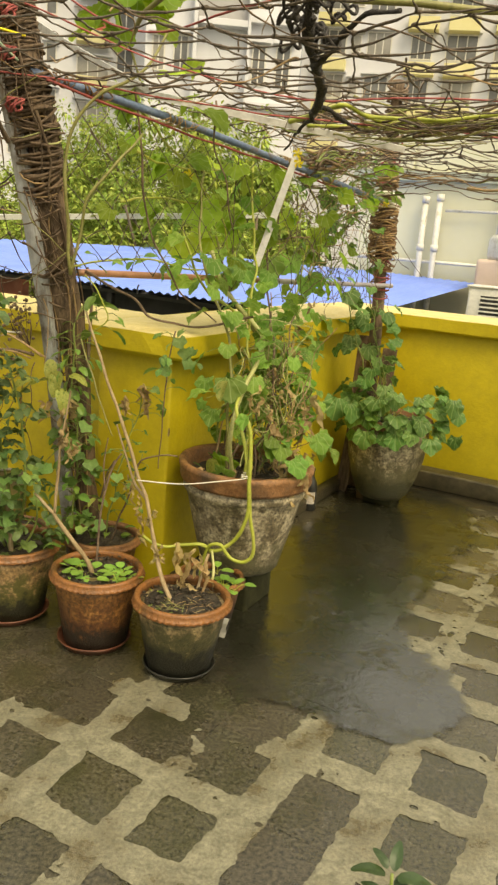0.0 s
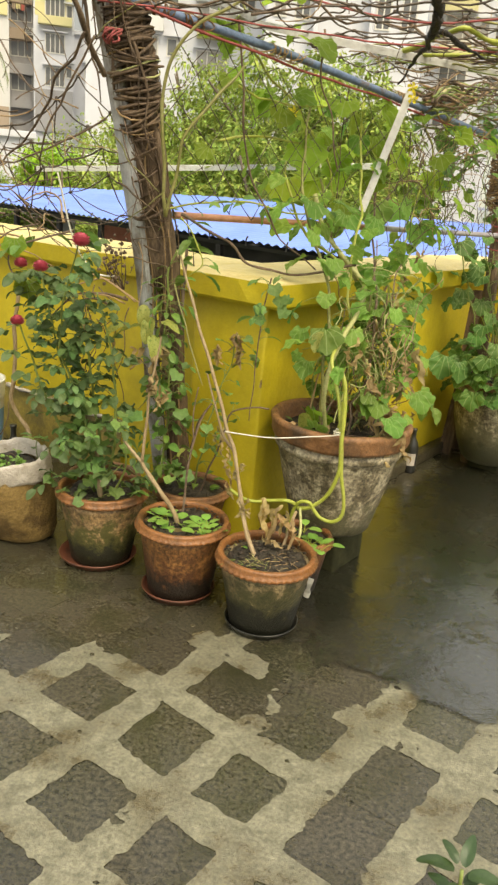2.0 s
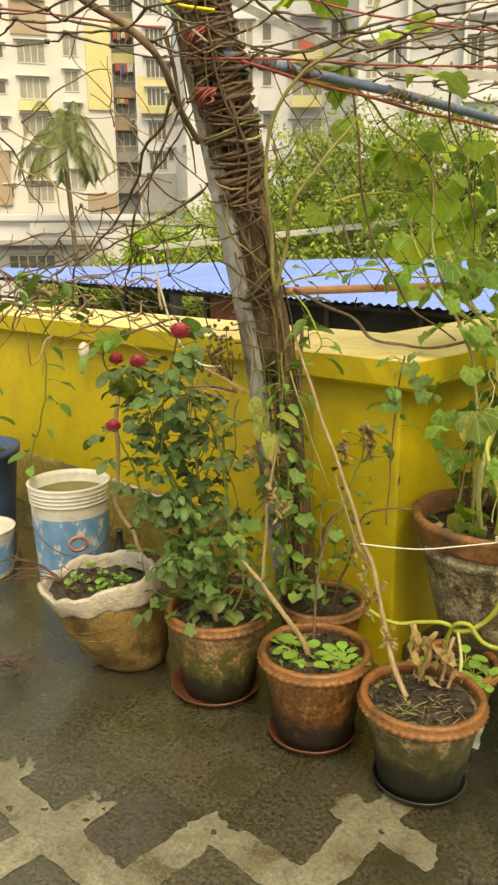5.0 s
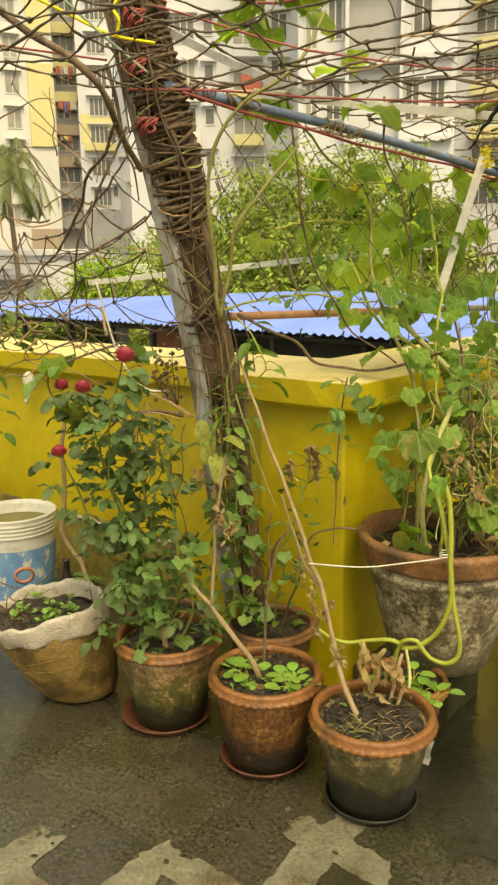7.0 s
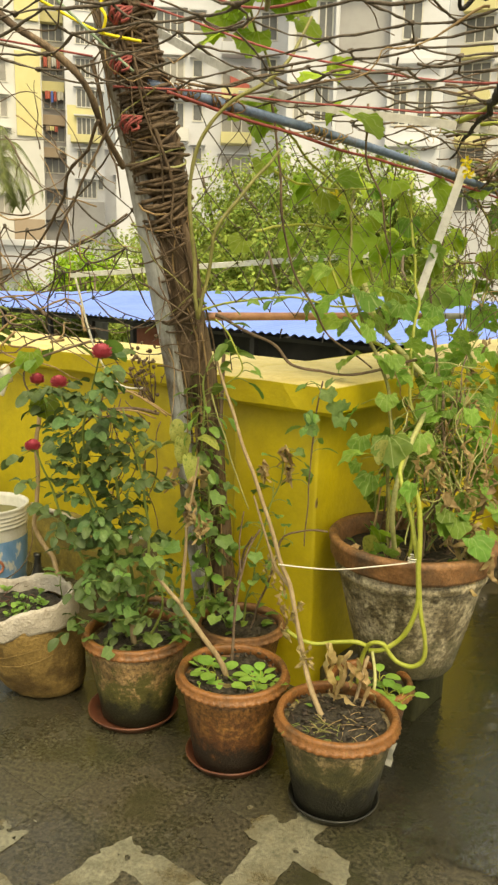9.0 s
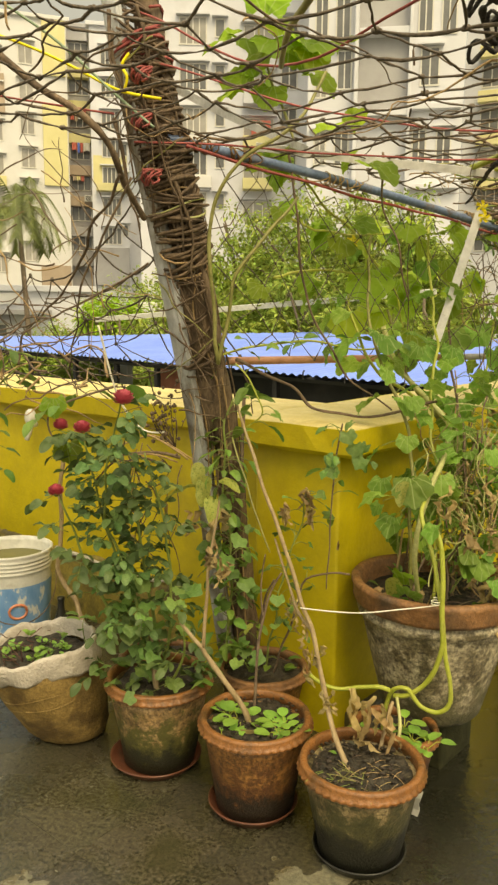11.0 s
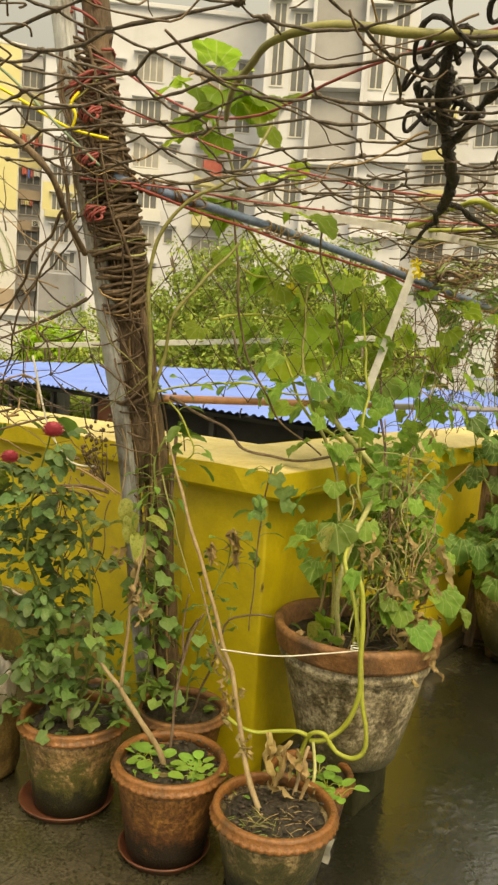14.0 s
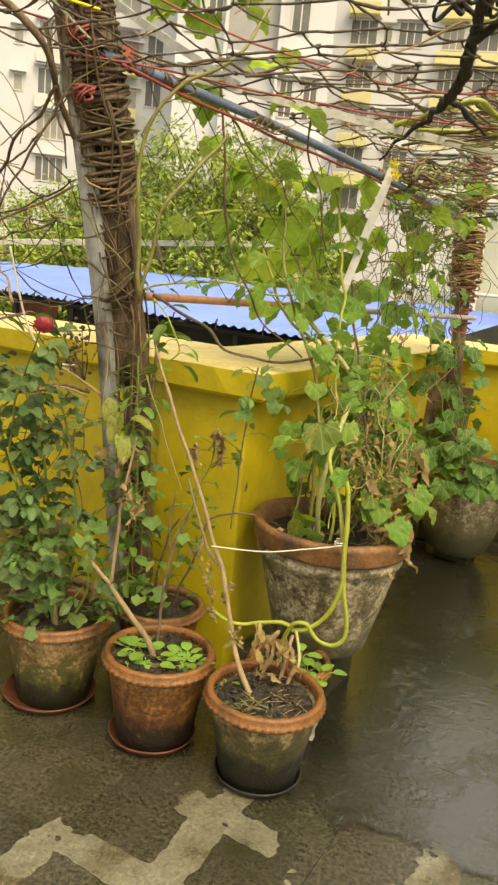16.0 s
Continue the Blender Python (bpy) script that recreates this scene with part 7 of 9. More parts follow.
for pts in (((0.35, 2.9, 1.91), (0.294, 3.2, 1.90), (0.232, 3.52, 1.89), (0.18, 3.6, 1.84)), ((0.35, 2.88, 1.91), (0.428, 3.02, 1.90), (0.50, 3.2, 1.89)), ((0.365, 2.43, 1.945), (0.415, 2.27, 1.955), (0.445, 2.15, 1.965), (0.56, 2.05, 1.98)), ((0.36, 2.38, 1.95), (0.31, 2.34, 1.97), (0.295, 2.2, 1.975), (0.33, 2.1, 1.975))):
    part("branch", tube([p - KO for p in wavy(pts, 0.02, 8, 9)], 0.009, 0.005, 7, 0.8), "rope_black", kn)
LOOPS = Vector((0.385, 1.93, 1.975)), Vector((0.33, 2.36, 1.965))
for k in range(13):
    t = k / 12
    c = LOOPS[0].lerp(LOOPS[1], t) + Vector((rng.uniform(-0.07, 0.07), rng.uniform(-0.05, 0.05), rng.uniform(-0.02, 0.02)))
    r = rng.uniform(0.018, 0.05) * (1.15 - 0.6 * t)
    th = rng.uniform(0, 3)
    loop = [c + Vector((r * math.cos(a + th), r * 1.2 * math.sin(a) * 0.9, 0.5 * r * math.sin(a * 2 + th))) - KO for a in np.linspace(0, 6.6, 22)]
    part("loop", tube(loop, 0.0046, 0.004, 6, 0.5), "rope_black", kn)


# cords
def cord(mat, pts, r=0.0026, amp=0.01, label="", name="cord"):
    return thing(name, *tube(wavy(pts, amp, 8, 4), r, r, 5, 0.1), mat, label, "cord", "trellis cords")


PT = POST[5]
cord("red_cord", (PT + Vector((0.05, -0.05, 0.0)), cp(-0.9, 2.7), cp(-0.2, 2.9), cp(0.5, 3.1), cp(1.3, 3.2)), 0.003, 0.01, "red cord stretched across the net")
cord("red_cord", (PT + Vector((0, -0.07, -0.2)), cp(-1.0, 2.95, -0.03), cp(-0.3, 3.4, -0.02), cp(0.3, 3.7, 0), cp(1.2, 3.9, 0)), 0.003, 0.01, "red cord stretched across the net")
cord("red_cord", (PT + Vector((0.02, -0.07, 0.12)), cp(-1.0, 2.2, 0.06), cp(-0.4, 2.0, 0.04), cp(0.5, 1.9, 0.03)), 0.003, 0.01, "red cord stretched across the net")
cord("red_cord", (PT + Vector((-0.05, -0.08, -0.13)), Vector((-0.9, 2.55, 2.02)), Vector((-1.4, 2.6, 2.12))), 0.003, 0.005, "red cord running off a post")
cord("yellow_cord", (PT + Vector((0.08, -0.06, -0.10)), PT + Vector((0.0, -0.09, -0.085)), PT + Vector((-0.06, -0.09, -0.06)), PT + Vector((-0.25, -0.15, 0.03)), PT + Vector((-0.6, -0.3, 0.15))), 0.0042, 0.006, "bright yellow cord tied round a post")
cord("yellow_cord", (PT + Vector((-0.01, -0.1, -0.085)), PT + Vector((0.005, -0.11, -0.05)), PT + Vector((-0.01, -0.11, -0.02)), PT + Vector((0.01, -0.105, 0.01))), 0.0042, 0.006, "bright yellow cord tied round a post")
cord("green_cord", (PT + Vector((0.06, -0.07, -0.17)), PT + Vector((-0.05, -0.09, -0.08)), PT + Vector((-0.22, -0.12, 0.07)), PT + Vector((-0.5, -0.2, 0.26))), 0.004, 0.006, "grey-green cord tied to a post")
KNOT = Vector((0.217, 2.86, 0.637))
cord("white_cord", (Vector((-0.15, 2.72, 0.632)), Vector((0.0, 2.76, 0.622)), Vector((0.12, 2.81, 0.630)), KNOT), 0.0022, 0.002, "white string tying a stem to a stick", "string")
cord("white_cord", [KNOT + Vector((0.016 * math.cos(a), 0.016 * math.sin(a), 0.0012 * a)) for a in np.linspace(0, 15, 14)], 0.0022, 0.001, "white string loop round green stems", "string")
cord("white_cord", (Vector((-0.84, 2.82, 1.42)), Vector((-0.80, 2.86, 1.2)), Vector((-0.74, 2.9, 1.09)), Vector((-0.66, 2.92, 1.08))), 0.0035, 0.006, "pale hanging cord beside the post", "string")
cord("wood_dark", (Vector((0.01, 3.5, 1.82)), Vector((0.015, 3.48, 1.6)), Vector((0.02, 3.45, 1.35)), Vector((0.02, 3.4, 1.2))), 0.002, 0.02, "thin dark cord hanging from a pipe", "string")


# ---- plants ----
def plant(name, at, label, category="plant", group=""):
    return tagged(empty(name, at), label, category, group)


def stem(e, pts, r0, r1, mat, amp=0.01, f=8, lump=0.15, name="stem", n=6, label=""):
    line = wavy(pts, amp, n, f)
    o = e.matrix_basis.translation
    part(name, tube([p - o for p in line], r0, r1, 7, lump), mat, e, label)
    return line


def stalks(e, geo, mat="stem_thin"):
    if geo[0]:
        o = e.matrix_basis.translation
        part("leaf_stalk", ([v - o for v in geo[0]], geo[1]), mat, e, kind="stuff")


def dried(e, p, count, size, spread=0.03):
    for i in range(count):
        leaf("dried", e, Vector(p) + jit(spread) + Vector((0, 0, rng.uniform(-spread, spread))), (rng.uniform(-0.25, 0.25), rng.uniform(-0.25, 0.25), -1), size * rng.uniform(0.6, 1.2), rng.uniform(-3, 3))


def withered(e, p, q, w, seed):
    """A dead leaf hanging from p to q: folded along its rib, twisted and frilled at the edge."""
    r = random.Random(seed)
    o = e.matrix_basis.translation
    p, q = Vector(p), Vector(q)
    d = q - p
    side = d.cross(Vector((r.uniform(-0.5, 0.5), -1, 0.2))).normalized()
    V, F = [], []
    for i in range(13):
        t = i / 12
        turn = Matrix.Rotation(r.uniform(0.6, 1.6) * (0.4 + t * 1.2) * (1 if seed % 2 else -1), 3, d)
        s2, n2 = turn @ side, turn @ side.cross(d).normalized()
        mid = p + d * t + side * 0.012 * math.sin(t * 5 + seed) + n2 * 0.008 * math.sin(t * 9 + seed)
        ww = w * (0.12 + math.sin(math.pi * min(1, 0.05 + t * 0.95)) ** 0.7) * r.uniform(0.75, 1.25)
        for x in (-1, -0.5, 0, 0.5, 1):
            V.append(mid + s2 * x * ww + n2 * (abs(x) * ww * 0.9 + r.uniform(-0.2, 0.2) * ww) + d * 0.04 * r.uniform(-1, 1) * abs(x) - o)
    F = [(i * 5 + k, i * 5 + k + 1, i * 5 + k + 6, i * 5 + k + 5) for i in range(12) for k in range(4)]
    part("withered_leaf", (V, F), "driedleaf", e)


def tendrils(e, p, count, size, mat="stem_thin"):
    o = e.matrix_basis.translation
    for i in range(count):
        c = Vector(p) + jit(0.10)
        d = jit(1.0).normalized()
        s = d.cross(Vector((0, 0, 1))).normalized()
        t = s.cross(d)
        part("tendril", tube([c + d * size * x * 1.2 + (s * math.cos(x * 16) + t * math.sin(x * 16)) * 0.006 * x * 3 - o for x in np.linspace(0, 1, 22)], 0.0011, 0.0008, 4), mat, e)


# gourd vine: from the small pot, looping up to the trellis
g = plant("gourd_vine", P6 + Vector((0, 0, 0.2)), "gourd vine with thick yellow-green stems looping up", "vine")
stem(g, ((-0.143, 2.82, 0.385), (-0.10, 2.83, 0.355), (-0.056, 2.84, 0.342), (0.0, 2.85, 0.355), (0.063, 2.85, 0.366), (0.10, 2.86, 0.350)), 0.006, 0.007, "stem_green", 0.006)
stem(g, ((0.075, 2.88, 0.205), (0.08, 2.87, 0.28), (0.095, 2.86, 0.345), (0.115, 2.85, 0.372), (0.145, 2.85, 0.372), (0.165, 2.85, 0.345), (0.19, 2.85, 0.324), (0.235, 2.85, 0.318), (0.266, 2.85, 0.35), (0.262, 2.85, 0.42), (0.245, 2.85, 0.50), (0.228, 2.86, 0.64), (0.205, 2.88, 0.74), (0.185, 2.90, 0.80), (0.158, 2.925, 0.862), (0.152, 2.955, 0.895), (0.165, 3.015, 0.93)), 0.0072, 0.0065, "stem_green", 0.006)
up = stem(g, ((0.10, 2.86, 0.34), (0.15, 2.85, 0.358), (0.208, 2.85, 0.418), (0.236, 2.85, 0.517), (0.234, 2.85, 0.643), (0.222, 2.86, 0.798), (0.20, 2.88, 0.86)), 0.0075, 0.0075, "stem_green", 0.006)
stem(g, ((0.15, 3.06, 0.57), (0.135, 2.99, 0.70), (0.145, 2.96, 0.83), (0.165, 3.02, 0.93), (0.185, 3.18, 1.00), (0.190, 3.34, 1.06), (0.165, 3.42, 1.11), (0.10, 3.42, 1.17), (0.00, 3.40, 1.28), (-0.06, 3.42, 1.42)), 0.008, 0.0095, "stem_pale", 0.006)
leaf("cucumber", g, (0.205, 2.868, 0.885), (-0.25, -0.5, -0.7), 0.07, 0.3)
VINES = [stem(g, pts, r0, r0 * 0.75, mt, 0.02, n=8) for pts, r0, mt in (
    (((0.12, 3.10, 0.55), (0.10, 3.08, 0.85), (0.08, 3.20, 1.05), (0.02, 3.24, 1.20), (-0.06, 3.24, 1.36), (-0.10, 3.36, 1.55), (-0.12, 3.45, 1.75)), 0.0065, "stem_olive"),
    (((0.18, 3.12, 0.55), (0.19, 3.14, 0.8), (0.16, 3.24, 1.0), (0.12, 3.36, 1.2), (0.12, 3.5, 1.4), (0.08, 3.6, 1.6), (0.05, 3.65, 1.8)), 0.006, "stem_green"),
    (((0.24, 3.15, 0.55), (0.26, 3.22, 0.85), (0.22, 3.40, 1.08), (0.17, 3.60, 1.24), (0.14, 3.74, 1.42), (0.18, 3.76, 1.62)), 0.0055, "drystem"),
    (((0.28, 3.20, 0.55), (0.30, 3.30, 0.80), (0.28, 3.55, 0.98), (0.24, 3.75, 1.12), (0.28, 3.98, 1.30), (0.30, 4.05, 1.5)), 0.005, "stem_green"),
    (((0.30, 3.16, 0.55), (0.36, 3.30, 0.74), (0.36, 3.50, 0.88), (0.30, 3.85, 0.98), (0.36, 4.2, 1.08)), 0.0045, "stem_thin"),
    (((0.06, 3.42, 1.17), (0.02, 3.36, 1.22), (-0.05, 3.3, 1.26), (-0.13, 3.28, 1.40), (-0.17, 3.36, 1.52)), 0.0065, "stem_green"),
    (((0.14, 3.44, 1.10), (0.05, 3.44, 1.22), (-0.02, 3.5, 1.33), (-0.06, 3.55, 1.48)), 0.007, "stem_olive"))]
for ln, n, sz, t0 in zip(VINES, (16, 16, 17, 18, 18, 5, 4), (0.09, 0.095, 0.10, 0.105, 0.10, 0.10, 0.10), (0.3, 0.25, 0.2, 0.2, 0.15, 0.5, 0.4)):
    stalks(g, leafy("cucumber", g, ln, n, sz, 0.09, 0.7, 0.8, t0, 0.98))
# the broad leaves
for p, d, sz in (((-0.11, 3.22, 1.40), (-0.4, -0.6, -0.6), 0.13), ((-0.05, 3.22, 1.41), (0.5, -0.6, -0.4), 0.12), ((-0.03, 3.21, 1.20), (-0.6, -0.6, -0.4), 0.10), ((0.03, 3.20, 1.20), (0.6, -0.5, -0.5), 0.10),
                 ((0.06, 2.96, 0.93), (-0.9, -0.3, -0.2), 0.105), ((0.10, 3.02, 0.99), (0.3, -0.7, -0.7), 0.12), ((0.03, 3.02, 0.98), (-0.2, -0.7, -0.8), 0.08), ((0.07, 2.99, 0.87), (-0.3, -0.6, -0.8), 0.085),
                 ((0.14, 3.44, 1.06), (0.9, -0.4, -0.3), 0.12), ((0.12, 3.79, 1.43), (0.3, -0.6, -0.8), 0.15), ((0.18, 3.72, 1.17), (0.2, -0.5, -0.9), 0.12), ((0.27, 3.87, 1.02), (0.3, -0.6, -0.7), 0.13), ((0.27, 4.03, 1.35), (0.4, -0.5, -0.8), 0.14),
                 ((0.36, 4.36, 1.13), (0.8, -0.3, -0.6), 0.14), ((0.33, 3.43, 0.86), (0.6, -0.5, -0.5), 0.09)):
    leaf("cucumber", g, p, d, sz, rng.uniform(-0.4, 0.4))
leaf("yellowed", g, (0.10, 2.98, 0.97), (-0.2, -0.7, -0.7), 0.085, 0.2)
leaf("yellowed", g, (0.075, 3.03, 0.575), (-0.1, -0.3, 0.9), 0.105, 0.4)
leaf("cucumber", g, (0.11, 3.02, 0.58), (0.2, -0.5, 0.8), 0.085, -0.5)
leaf("gourd", g, (0.09, 3.12, 0.58), (0.3, -0.5, 0.8), 0.11, -0.5)
tendrils(g, (0.25, 3.15, 0.9), 9, 0.05)

# bushy cucumber in the big pot
c = plant("cucumber_plant", BIG + Vector((0, 0, 0.385)), "dense cucumber vine climbing out of a big pot", "vine")
for k in range(12):
    a = rng.uniform(0, 6.28)
    b = BIG + Vector((0.13 * math.cos(a), 0.11 * math.sin(a), 0.385))
    tp = Vector((rng.uniform(0.16, 0.40), rng.uniform(3.10, 3.75), rng.uniform(0.85, 1.30)))
    ln = stem(c, (b, b.lerp(tp, 0.3) + jit(0.04) + Vector((0, 0, 0.10)), b.lerp(tp, 0.7) + jit(0.05), tp), 0.004, 0.0025, rng.choice(("stem_green", "drystem", "stem_thin", "straw")), 0.03)
    stalks(c, leafy("cucumber", c, ln, 8, 0.08, 0.09, 0.7, 0.8, 0.2, 1.0))
    if k % 2:
        for q in range(2):
            i = rng.randrange(3, len(ln))
            dried(c, ln[i] + Vector((0.02, -0.04, 0)), 2, 0.055)
for p, d, s in (((0.255, 3.03, 0.75), (0.5, -0.5, -0.6), 0.095), ((0.315, 3.03, 0.755), (0.3, -0.7, -0.8), 0.085), ((0.355, 3.01, 0.700), (0.8, -0.4, -0.65), 0.10), ((0.45, 3.38, 0.71), (0.8, -0.4, -0.5), 0.09), ((0.50, 3.36, 0.66), (0.7, -0.3, -0.8), 0.08)):
    leaf("cucumber", c, p, d, s, rng.uniform(-0.4, 0.4))
for k in range(26):
    a = rng.uniform(0, 6.28)
    leaf("small", c, BIG + Vector((0.18 * math.cos(a), 0.18 * math.sin(a), 0.40)), (math.cos(a), math.sin(a), 1), rng.uniform(0.025, 0.05), rng.uniform(-1, 1))
dried(c, BIG + Vector((0.20, -0.12, 0.45)), 7, 0.07, 0.04)
dried(c, BIG + Vector((0.17, -0.12, 0.62)), 9, 0.07, 0.07)
dried(c, BIG + Vector((0.215, -0.13, 0.50)), 4, 0.07, 0.025)
for k in range(24):
    p = Vector((rng.uniform(0.20, 0.44), rng.uniform(3.05, 3.5), rng.uniform(0.62, 1.10)))
    leaf("cucumber", c, p, (rng.uniform(-0.4, 1.0), -0.5, rng.uniform(-0.9, 0.0)), rng.uniform(0.04, 0.07), rng.uniform(-0.6, 0.6))
for k in range(9):
    dried(c, (rng.uniform(0.22, 0.42), rng.uniform(3.05, 3.3), rng.uniform(0.62, 0.95)), 3, 0.055, 0.04)
for k in range(34):
    p = Vector((rng.uniform(0.14, 0.40), rng.uniform(3.02, 3.26), rng.uniform(0.57, 0.85)))
    stem(c, (p, p + jit(0.07) + Vector((0, 0.03, 0.10)), p + jit(0.12) + Vector((0, 0.06, 0.20)), p + jit(0.16) + Vector((0, 0.08, 0.24))), 0.0024, 0.0014, rng.choice(("straw", "drystem", "stem_thin", "stick", "stem_pale")), 0.03, name="dry_stem")
for k in range(16):
    p = Vector((rng.uniform(0.20, 0.43), rng.uniform(3.02, 3.16), rng.uniform(0.66, 1.0)))
    withered(c, p, p + Vector((rng.uniform(-0.03, 0.03), 0, -rng.uniform(0.05, 0.09))), rng.uniform(0.008, 0.014), 30 + k)
for k in range(9):
    p = BIG + Vector((-0.17 + 0.028 * k, rng.uniform(-0.15, -0.02), 0.405))
    withered(c, p, p + Vector((rng.uniform(-0.05, 0.05), rng.uniform(-0.03, 0.03), rng.uniform(-0.004, 0.012))), rng.uniform(0.006, 0.010), 70 + k)
withered(c, (0.43, 3.02, 0.62), (0.45, 3.0, 0.53), 0.012, 50)
withered(c, (0.45, 3.10, 0.93), (0.47, 3.08, 0.80), 0.020, 51)
tendrils(c, (0.3, 3.15, 0.8), 12, 0.06)
straws(BIG, 0.2, 0.385, 44, 4, "drystem", 0.05)

# large translucent gourd leaves under the blue pipe and above the net
TOP_LEAVES = (((-0.485, 3.130, 2.320), (-0.7, -0.5, -0.3), 0.13), ((-0.411, 3.130, 2.348), (0.3, -0.8, 0.5), 0.13), ((-0.316, 3.130, 2.292), (0.8, -0.5, -0.4), 0.15), ((-0.453, 3.130, 2.233), (-0.4, -0.6, -0.8), 0.12), ((-0.376, 3.130, 2.178), (-0.1, -0.6, -0.9), 0.10), ((-0.302, 3.130, 1.980), (-0.5, -0.6, -0.5), 0.13), ((-0.100, 3.130, 1.925), (0.9, -0.3, -0.45), 0.135), ((-0.221, 3.130, 2.003), (0.6, -0.5, 0.2), 0.11))
h = plant("gourd_vine", JOINT + Vector((0, 0, -0.2)), "climbing gourd vine with broad translucent leaves", "vine")
for pts in (((-0.46, 2.86, 1.31), (-0.43, 2.86, 1.442), (-0.395, 2.86, 1.567), (-0.317, 2.9, 1.70), (-0.25, 3.0, 1.8)), ((-0.45, 2.84, 1.31), (-0.455, 2.8, 1.566), (-0.458, 2.8, 1.702), (-0.43, 2.8, 1.804), (-0.354, 2.8, 1.885), (-0.274, 2.82, 1.94), (-0.2, 2.85, 2.0), (-0.15, 2.9, 2.12))):
    stem(h, pts, 0.0062, 0.0045, "stem_olive", 0.012)
vl = [stem(h, pts, 0.0045, 0.003, "stem_green", 0.02) for pts in (
    ((-0.30, 3.1, 1.9), (-0.2, 3.3, 1.78), (-0.1, 3.42, 1.66), (-0.02, 3.5, 1.5), (0.03, 3.5, 1.35)),
    ((-0.36, 3.05, 1.78), (-0.2, 3.3, 1.72), (-0.05, 3.5, 1.74), (0.05, 3.6, 1.76)),
    ((-0.35, 3.05, 1.58), (-0.2, 3.3, 1.6), (-0.05, 3.5, 1.6), (0.0, 3.65, 1.58), (-0.02, 3.7, 1.46)),
    ((0.28, 3.9, 1.76), (0.33, 4.0, 1.62), (0.35, 4.05, 1.45), (0.30, 4.0, 1.25)),
    ((0.02, 3.62, 1.76), (0.05, 3.75, 1.68), (0.10, 3.75, 1.60), (0.18, 3.76, 1.55)))]
for ln, n in zip(vl, (7, 7, 7, 9, 8)):
    stalks(h, leafy("gourd", h, ln, n, 0.115, 0.09, 0.9, 0.8))
for p, d, s in (((-0.38, 3.16, 1.99), (0.3, -0.4, -0.6), 0.18), ((-0.32, 3.14, 1.95), (-0.4, -0.3, -0.8), 0.16), ((-0.1, 3.2, 1.98), (-0.5, 0.1, -0.4), 0.14), ((-0.16, 3.2, 2.02), (0.3, 0, 0.4), 0.12), ((-0.45, 3.2, 2.26), (0.2, 0, -0.5), 0.17), ((-0.30, 3.2, 2.22), (0.6, 0, -0.4), 0.17),
                ((-0.22, 3.2, 2.25), (0.5, 0.1, 0.4), 0.17), ((-0.26, 3.35, 1.78), (-0.4, -0.2, -0.8), 0.19), ((-0.17, 3.42, 1.72), (0.5, -0.2, -0.8), 0.20), ((-0.12, 3.42, 1.64), (0.2, -0.4, -0.9), 0.20), ((-0.26, 3.40, 1.58), (-0.6, -0.2, -0.6), 0.19), ((0.0, 3.55, 1.78), (0.4, -0.2, -0.8), 0.18), ((-0.20, 3.46, 1.50), (0.1, -0.3, -0.9), 0.18), ((0.05, 3.85, 1.66), (0.6, -0.2, -0.6), 0.17)):
    leaf("gourd", h, p, d, s * 0.78, rng.uniform(-0.5, 0.5))
for p, d, s in TOP_LEAVES:
    leaf("gourd", h, p, d, s * 1.12, rng.uniform(-0.3, 0.3))
for k in range(9):
    p = Vector((-0.50 + 0.028 * k, rng.uniform(3.10, 3.18), rng.uniform(2.15, 2.37)))
    leaf("gourd", h, p, (rng.uniform(-0.8, 0.8), -0.5, rng.uniform(-0.9, 0.2)), rng.uniform(0.11, 0.16), rng.uniform(-0.4, 0.4))
stem(h, ((-0.30, 3.12, 1.95), (-0.34, 3.14, 2.08), (-0.40, 3.16, 2.2), (-0.44, 3.16, 2.34), (-0.36, 3.18, 2.42)), 0.005, 0.003, "stem_olive", 0.015)
tendrils(h, (-0.1, 3.2, 1.7), 10, 0.06)
for p in ((0.24, 3.62, 1.84), (0.25, 3.60, 1.80), (0.66, 4.6, 1.72), (-0.15, 3.3, 1.70)):
    for k in range(5):
        a = 6.28 * k / 5
        o = h.matrix_basis.translation
    part("blossom", merge(*[([Vector(p) - o + Vector(v) for v in ((0, 0, 0), (0.013 * math.cos(a - 0.5), 0.010, 0.013 * math.sin(a - 0.5)), (0.021 * math.cos(a), -0.004, 0.021 * math.sin(a)), (0.022 * math.cos(a + 0.5), 0.010, 0.022 * math.sin(a + 0.5)))], [(0, 1, 2, 3)]) for a in (0, 1.26, 2.51, 3.77, 5.03)]), "blossom", h, "small yellow blossom", False)

